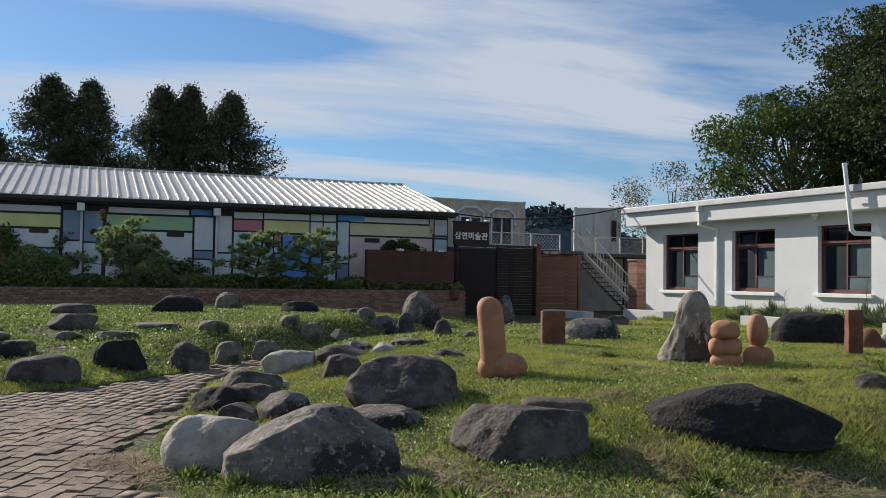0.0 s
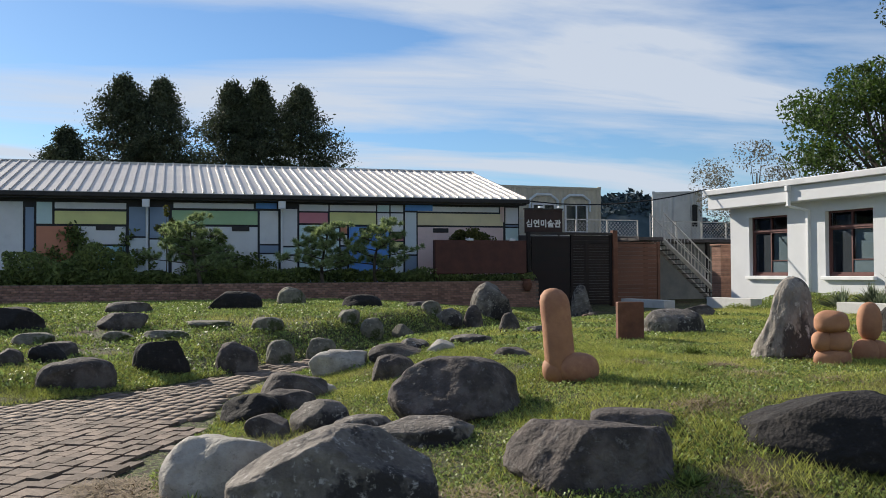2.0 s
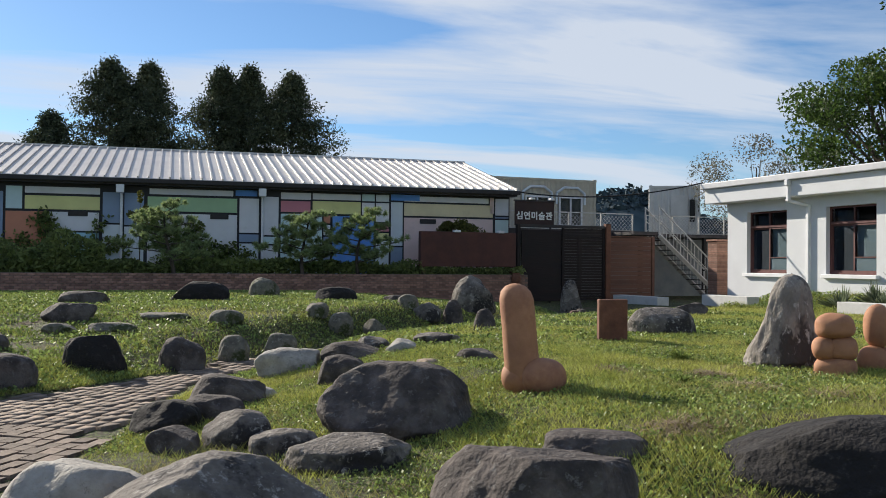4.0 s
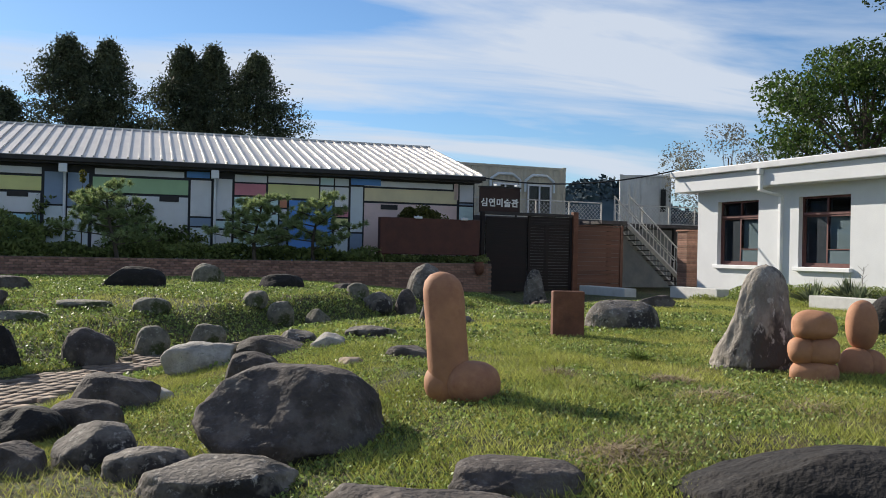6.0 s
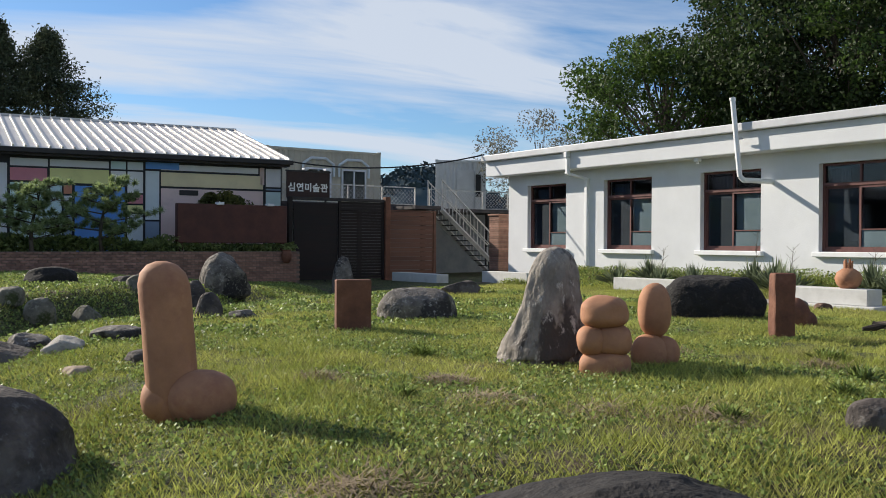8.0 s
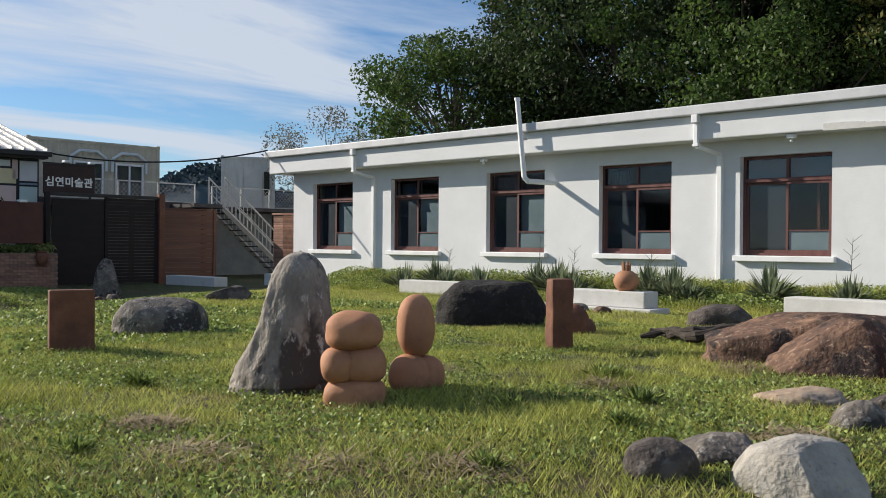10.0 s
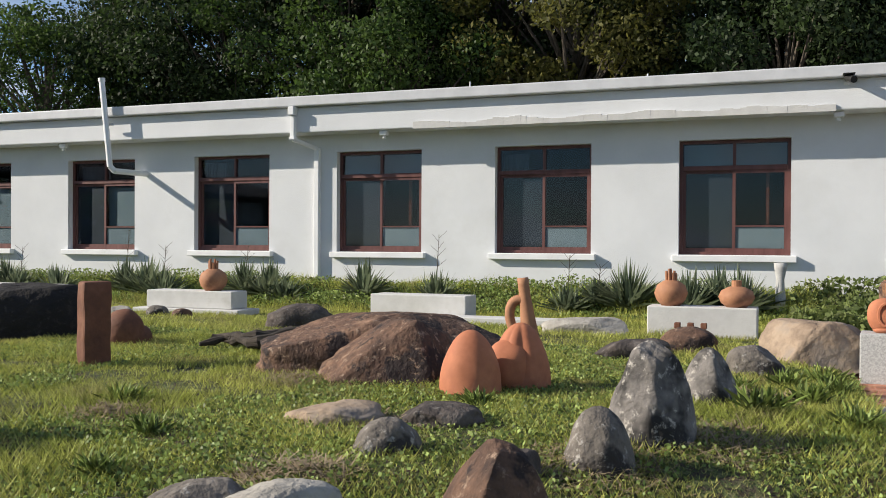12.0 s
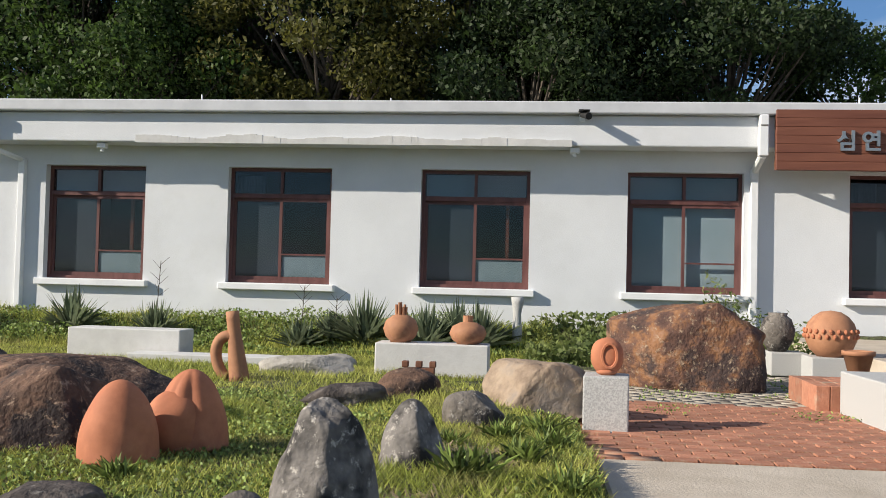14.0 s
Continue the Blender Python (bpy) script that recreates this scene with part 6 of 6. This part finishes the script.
tagged(quads("backdrop_hill", v, hf, HILL, smooth=True), "wooded hill on the horizon, distance haze painted into its colour", "hill", kind="structure")

rh = np.random.default_rng(77)
pick, lift = rh.integers(60, 170, 9000), rh.uniform(0.25, 1.0, 9000)
wx = np.stack([hx[pick] * (1.04 + 0.08 * lift), hy[pick] * (1.04 + 0.08 * lift), ridge[pick] * (0.6 + 0.4 * lift)], 1) + rh.normal(size=(9000, 3)) * np.array([1.6, 1.6, 0.7])
v, f = leaves(rh, wx, 1.15, 0.7)
tagged(quads("far_woods", v, f, HILL), "treetops on the far hill, blue-green from painted haze", "woods", kind="stuff")

# fallen log by the brown boulder
t = thing("rotten_log", "dark rotting branch lying in the grass", "log", (0.95, 4.2, gz(0.95, 4.2) + 0.03), 5)
bm = bmesh.new()
limbs = [sweep([Vector((-0.8 + 0.085 * k, 0.12 * math.sin(k * 0.7 + j) + 0.1 * j, 0.02 + 0.05 * math.sin(k * 0.5 + 2 * j) ** 2 + 0.006 * k)) for k in range(15 - 3 * j)], [0.018 + 0.05 * (k / 15) ** 0.7 + 0.012 * math.sin(k * 2.1 + j) for k in range(15 - 3 * j)], 9) for j in range(3)]
bm.free()
bm = joined(*limbs)
part("stem", bm, DRYWOOD, t)

# ---- grass ----
r = np.random.default_rng(21)


def scatter(n, x0, x1, y0, y1):
    x, y = r.uniform(x0, x1, n), r.uniform(y0, y1, n)
    keep = (paved_gap(x, y) > 0.03) & ~((x > 5.1) & (y > 1.95) & (y < 10.5)) & (chain(x, y, TRACK) > 0.15) & (np.hypot((x + 16.9) / 2.3, (y - 8.2) / 2.2) > 1)
    return x[keep], y[keep]


def patch(x, y):
    return np.array([noise.noise((a * 0.55, b * 0.55, 7)) + 0.5 * noise.noise((a * 1.9, b * 1.9, 2)) for a, b in zip(x, y)])


def blades(name, label, n, area, h, wid, mat, lean=0.5, need=-0.15):
    x, y = scatter(n, *area)
    keep = patch(x, y) > need - 0.25 * r.uniform(0, 1, len(x))
    keep &= r.uniform(0, 1, len(x)) < np.clip(chain(x, y, TRACK) / 1.3, 0.4, 1)
    # bare soil shows between the ring stones and before the gate
    bare = (x > 0.2) & (y < -3.6) & (mat is GRASS)
    keep &= ~bare | (r.uniform(0, 1, len(x)) < 0.35)
    x, y = x[keep], y[keep]
    m = len(x)
    z = ground_z(x, y) - 0.005
    a = r.uniform(0, 2 * np.pi, m)
    tall = np.array([noise.noise((a * 1.3, b * 1.3, 11)) for a, b in zip(x, y)])
    hh = h * r.uniform(0.5, 1.3, m) * (1 + 1.1 * np.clip(tall, -0.3, 1))
    base = np.stack([x, y, z], 1)
    side = np.stack([np.cos(a), np.sin(a), np.zeros(m)], 1) * wid
    b = r.uniform(0, 2 * np.pi, m)
    tip = base + np.stack([np.cos(b) * hh * lean, np.sin(b) * hh * lean, hh], 1)
    v = np.stack([base - side, base + side, tip], 1).reshape(-1, 3)
    return tagged(quads(name, v, np.arange(3 * m).reshape(-1, 3), mat), label, "grass", kind="stuff")


blades("grass", "short sunlit lawn grass with thin patches", 420000, (-4.5, 5.2, -7.4, 5.0), 0.05, 0.0038, GRASS, 0.8, -0.5)
blades("grass", "lawn grass nearer the building", 170000, (-13, 5.0, 3.5, 11.6), 0.055, 0.005, GRASS, 0.7, -0.6)
blades("grass", "grass on the stone-dotted mound", 160000, (-17.8, -2.5, -12, 6), 0.055, 0.006, GRASS, 0.7, -0.4)
blades("dry_straw", "dry straw lying among the grass", 75000, (-3.5, 5.1, -7.6, 5.0), 0.03, 0.003, STRAW, 2.6, -0.1)


blades("strip_grass", "long bright grass along the wall foot", 30000, (-14.5, 5.0, 10.9, 12.6), 0.13, 0.006, GRASS, 0.5, -2)


def straw_pile(x, y, rad, seed):
    rr = np.random.default_rng(seed)
    n = 500
    a = rr.uniform(0, 2 * np.pi, n)
    d = rad * rr.uniform(0, 1, n) ** 0.6
    px, py = np.minimum(x + d * np.cos(a), 5.06), y + d * np.sin(a)
    c = np.stack([px, py, ground_z(px, py) + 0.012 + 0.045 * (1 - d / rad) * rr.uniform(0, 1, n)], 1)
    b = rr.uniform(0, 2 * np.pi, n)
    along = np.stack([np.cos(b), np.sin(b), rr.normal(0, 0.25, n)], 1) * rr.uniform(0.03, 0.09, n)[:, None]
    side = np.stack([-np.sin(b), np.cos(b), np.zeros(n)], 1) * 0.0025
    v = np.stack([c - along - side, c - along + side, c + along + side, c + along - side], 1).reshape(-1, 3)
    tagged(quads("straw_pile", v, np.arange(4 * n).reshape(-1, 4), STRAW), "flattened pile of dry straw on the lawn", "straw", kind="stuff")


for k, (x, y, d) in enumerate(((1.75, 2.95, 0.25), (2.75, 1.85, 0.26), (1.3, -1.2, 0.3), (1.9, -0.9, 0.25), (2.2, -0.6, 0.3), (0.1, -1.6, 0.2), (0.6, -1.0, 0.2), (2.9, 0.9, 0.25), (3.9, 1.6, 0.3), (4.3, 2.2, 0.35), (1.4, 1.6, 0.22), (3.4, -4.6, 0.4), (2.2, -6.1, 0.35), (1.7, -6.3, 0.3), (4.4, 3.3, 0.35), (0.2, 1.3, 0.25), (2.4, -2.6, 0.25), (4.1, -4.4, 0.45), (3.2, -5.0, 0.4), (4.5, -3.3, 0.4), (3.6, -3.2, 0.3), (4.1, -2.2, 0.4), (3.9, -0.6, 0.4), (3.0, -4.5, 0.35), (4.6, 0.9, 0.4))):
    straw_pile(x, y, d, 300 + k)


jx, jy = r.uniform(5.0, 8.2, 9000), r.uniform(5.2, 8.6, 9000)
jn = np.array([noise.noise((a * 1.6, b * 1.6, 3)) for a, b in zip(jx, jy)]) + 0.12 * (jy - 6.6)
row = np.abs((jy - 4.1) / 0.105 - np.round((jy - 4.1) / 0.105) ) > 0.36
jk = (jn > 0.12) & row
v, f = leaves(r, np.stack([jx[jk], jy[jk], np.full(jk.sum(), -0.095) + r.uniform(0, 0.02, jk.sum())], 1), 0.014, 0.5)
tagged(quads("joint_weeds", v, f, WEED), "small weeds growing in the paving joints", "weeds", kind="stuff")


def clover(name, label, n, area, need, size, mat, h=0.05):
    x, y = scatter(n, *area)
    keep = -patch(x + 9, y) > need
    x, y = x[keep], y[keep]
    v, f = leaves(r, np.stack([x, y, ground_z(x, y) + r.uniform(0.0, h, len(x))], 1), size, 0.7)
    return tagged(quads(name, v, f, mat), label, "ground cover", kind="stuff")


clover("clover", "patches of clover and low weeds in the lawn", 300000, (-4.5, 5.2, -7.4, 5.5), -0.16, 0.0105, WEED, 0.04)
clover("mound_clover", "low green weeds on the mound", 150000, (-17.8, -2.5, -12, 6), -0.3, 0.021, WEED, 0.06)


def weed(x, y, size, seed):
    rr = np.random.default_rng(seed)
    t = thing("weed_tuft", "bright green leafy weed tuft in the grass", "plant", (x, y, gz(x, y)), group="weed tufts")
    n = 95
    az, el = rr.uniform(0, 2 * np.pi, n), np.radians(rr.uniform(22, 84, n))
    ln = size * rr.uniform(0.6, 1.2, n)
    d = np.stack([np.cos(az) * np.cos(el), np.sin(az) * np.cos(el), np.sin(el)], 1)
    side = np.stack([-np.sin(az), np.cos(az), np.zeros(n)], 1) * size * 0.042
    base = rr.normal(0, size * 0.24, (n, 3)) * np.array([1, 1, 0])
    mid = base + d * ln[:, None] * 0.6
    tip = base + d * ln[:, None] * np.array([1.1, 1.1, 0.85])
    v = np.stack([base - side * 0.3, base + side * 0.3, mid + side, tip, mid - side], 1).reshape(-1, 3)
    quads("leaves", v, np.arange(5 * n).reshape(-1, 5), WEED, t)


k = 0
for x, y, s in ((3.95, -4.75, 0.16), (3.6, -4.85, 0.14), (4.3, -4.3, 0.15), (3.1, -5.0, 0.13), (2.9, -5.75, 0.15), (2.45, -5.95, 0.12), (4.55, -3.7, 0.16), (4.2, -3.3, 0.13), (4.0, -3.0, 0.12), (4.35, -4.75, 0.14), (3.3, -5.35, 0.12), (3.05, 2.55, 0.12), (4.5, 2.9, 0.18), (4.75, 3.3, 0.15), (4.9, 3.7, 0.16), (4.62, 3.9, 0.14), (4.95, 2.75, 0.15), (1.9, 1.3, 0.13), (1.25, 1.9, 0.14), (1.5, 0.6, 0.12), (2.2, 0.6, 0.12), (4.85, 4.3, 0.16), (4.35, 3.6, 0.12), (2.3, -0.5, 0.1), (0.9, -1.5, 0.1), (-0.6, -0.4, 0.12), (-1.4, 1.1, 0.14), (3.4, -3.4, 0.12)):
    k += 1
    weed(x, y, s, 200 + k)

# ---- paving ----


def paver_mesh(w, d, h, name, mat):
    bm = boxed(-w / 2, w / 2, -d / 2, d / 2, -h, 0, 0)
    top = [v for v in bm.verts if v.co.z > -h / 2]
    for v in top:
        v.co.x *= 0.93
        v.co.y *= 0.93
    return bm


way = thing("paving", "worn grey-brown stone setts of the garden way", "paving", kind="structure")
ALL = []
CA, SA = math.cos(math.radians(60)), math.sin(math.radians(60))
SU, SV = 0.122, 0.2
cand = []
for i in range(-90, 90):
    for j in range(-40, 60):
        u0, v0 = i * SU, (j + 0.5 * (i % 2) + 0.25 * math.sin(i * 2.3)) * SV
        # long sides point away from the building; the rows drift a little
        wob = 0.035 * noise.noise((u0 * 0.7, v0 * 0.7, 9))
        x, y = -2.0 + u0 * CA - v0 * SA + wob, -6.6 + u0 * SA + v0 * CA + wob
        if -7.6 < x < 6 and -12.5 < y < -1.4:
            cand.append((x, y))
gaps = paved_gap(np.array([c[0] for c in cand]), np.array([c[1] for c in cand]))
for (x, y), g in zip(cand, gaps):
    if g < -0.05 - 0.3 * max(0, noise.noise((x * 2.3, y * 2.3, 4)) + 0.25):
        ALL.append((x, y, noise.noise((x * 9, y * 9, 0)), noise.noise((x * 7, y * 7, 5))))
ALL.sort(key=lambda q: abs(q[0] - 0.6) + abs(q[1] + 6.6))
shapes = [part("sett", paver_mesh(0.114 + 0.004 * k, 0.19, 0.08, "sett", PAVE_GREY), PAVE_GREY, way) for k in (-1, 0, 1)]
base = 60
for k, (x, y, n1, n2) in enumerate(ALL[:300]):
    m = pose(x, y, -0.395 + 0.014 * n1, 3 * n2, 4 * n1, base + 7 * n2)
    if k < 3:
        shapes[k].matrix_basis = m
    else:
        share("sett", shapes[k % 3], way, m)
tpl = np.array([(sx * 0.057 * (0.93 if sz == 0 else 1), sy * 0.095 * (0.95 if sz == 0 else 1), sz) for sz in (-0.08, 0) for sx, sy in ((-1, -1), (1, -1), (1, 1), (-1, 1))])
tf = np.array([(4, 5, 6, 7), (0, 1, 5, 4), (1, 2, 6, 5), (2, 3, 7, 6), (3, 0, 4, 7)])


def many(name, placed, mat, parent, template, faces):
    vs, fs = [], []
    for k, m in enumerate(placed):
        mm = np.array(m)
        vs.append(template @ mm[:3, :3].T + mm[:3, 3])
        fs.append(faces + 8 * k)
    return tagged(quads(name, np.concatenate(vs), np.concatenate(fs), mat, parent), kind="stuff")


many("setts", [pose(x, y, -0.395 + 0.014 * n1, 3 * n2, 4 * n1, base + 7 * n2) for x, y, n1, n2 in ALL[300:]], PAVE_GREY_MANY, way, tpl, tf)

red = thing("brick_paving", "worn red brick paving with weeds in the joints", "paving", kind="structure")
RED = []
for j in range(34):
    for i in range(30):
        x, y = 5.2 + (i + 0.5 * (j % 2)) * 0.205, 4.1 + j * 0.105
        if y < 6.55 + 0.25 * noise.noise((x, 0, 0)):
            RED.append((x, y, noise.noise((x * 9, y * 9, 0)), noise.noise((x * 7, y * 7, 5))))
RED.sort(key=lambda q: abs(q[0] - 6.2) + abs(q[1] - 5.6))
one = part("brick", paver_mesh(0.2, 0.1, 0.06, "brick", PAVE_RED), PAVE_RED, red)
for k, (x, y, n1, n2) in enumerate(RED[:300]):
    m = pose(x, y, -0.098 + 0.006 * n1, 2 * n2, 2 * n1, 2 * n2)
    if k == 0:
        one.matrix_basis = m
    else:
        share("brick", one, red, m)
tpl2 = np.array([(sx * 0.1 * (0.96 if sz == 0 else 1), sy * 0.05 * (0.93 if sz == 0 else 1), sz) for sz in (-0.06, 0) for sx, sy in ((-1, -1), (1, -1), (1, 1), (-1, 1))])
many("bricks", [pose(x, y, -0.098 + 0.006 * n1, 2 * n2, 2 * n1, 2 * n2) for x, y, n1, n2 in RED[300:]], PAVE_RED_MANY, red, tpl2, tf)
grey = thing("stone_paving", "mossy grey paving stones before the rust boulder", "paving", kind="structure")
many("paving_stones", [pose(4.7 + (i + 0.5 * (j % 2)) * 0.205, 6.55 + j * 0.105, -0.1 + 0.006 * noise.noise((i * 3.1, j * 2.7, 0)), 0, 0, 2 * noise.noise((i * 1.7, j, 3))) for j in range(24) for i in range(18)], PAVE_BEIGE, grey, tpl2, tf)
ob = part("concrete_apron", boxed(5.15, 14, 2.0, 4.03, -0.5, -0.1, 0.015), SLABCON)
tagged(ob, "worn pale concrete apron before the brick paving", "paving", kind="structure")

# bricks of the planter wall, the stretch by the gate piece by piece
PB = []
for c in range(14):
    for i in range(156):
        y = BWE - 0.1 - (i + 0.5 * (c % 2)) * 0.2
        PB.append((y, -0.34 + c * 0.067))
PB.sort(key=lambda q: -q[0])
bone = part("brick", boxed(-0.1, 0.0, -0.095, 0.095, 0, 0.057), BRICK_ONE, planter)
for k, (y, z) in enumerate(PB[:300]):
    m = pose(BWX + 0.004 * noise.noise((y * 5, z * 9, 0)), y, z)
    if k == 0:
        bone.matrix_basis = m
    else:
        share("brick", bone, planter, m)
tpl3 = np.array([(sx, sy * 0.095, sz) for sz in (0, 0.057) for sx, sy in ((-0.1, -1), (0, -1), (0, 1), (-0.1, 1))])
many("bricks", [pose(BWX + 0.004 * noise.noise((y * 5, z * 9, 0)), y, z) for y, z in PB[300:]], BRICK, planter, tpl3, tf)
many("end_bricks", [pose(BWX - 0.15 - (i + 0.5 * (c % 2)) * 0.2, BWE, -0.34 + c * 0.067, 0, 0, 90) for c in range(14) for i in range(13)], BRICK, planter, tpl3, tf)
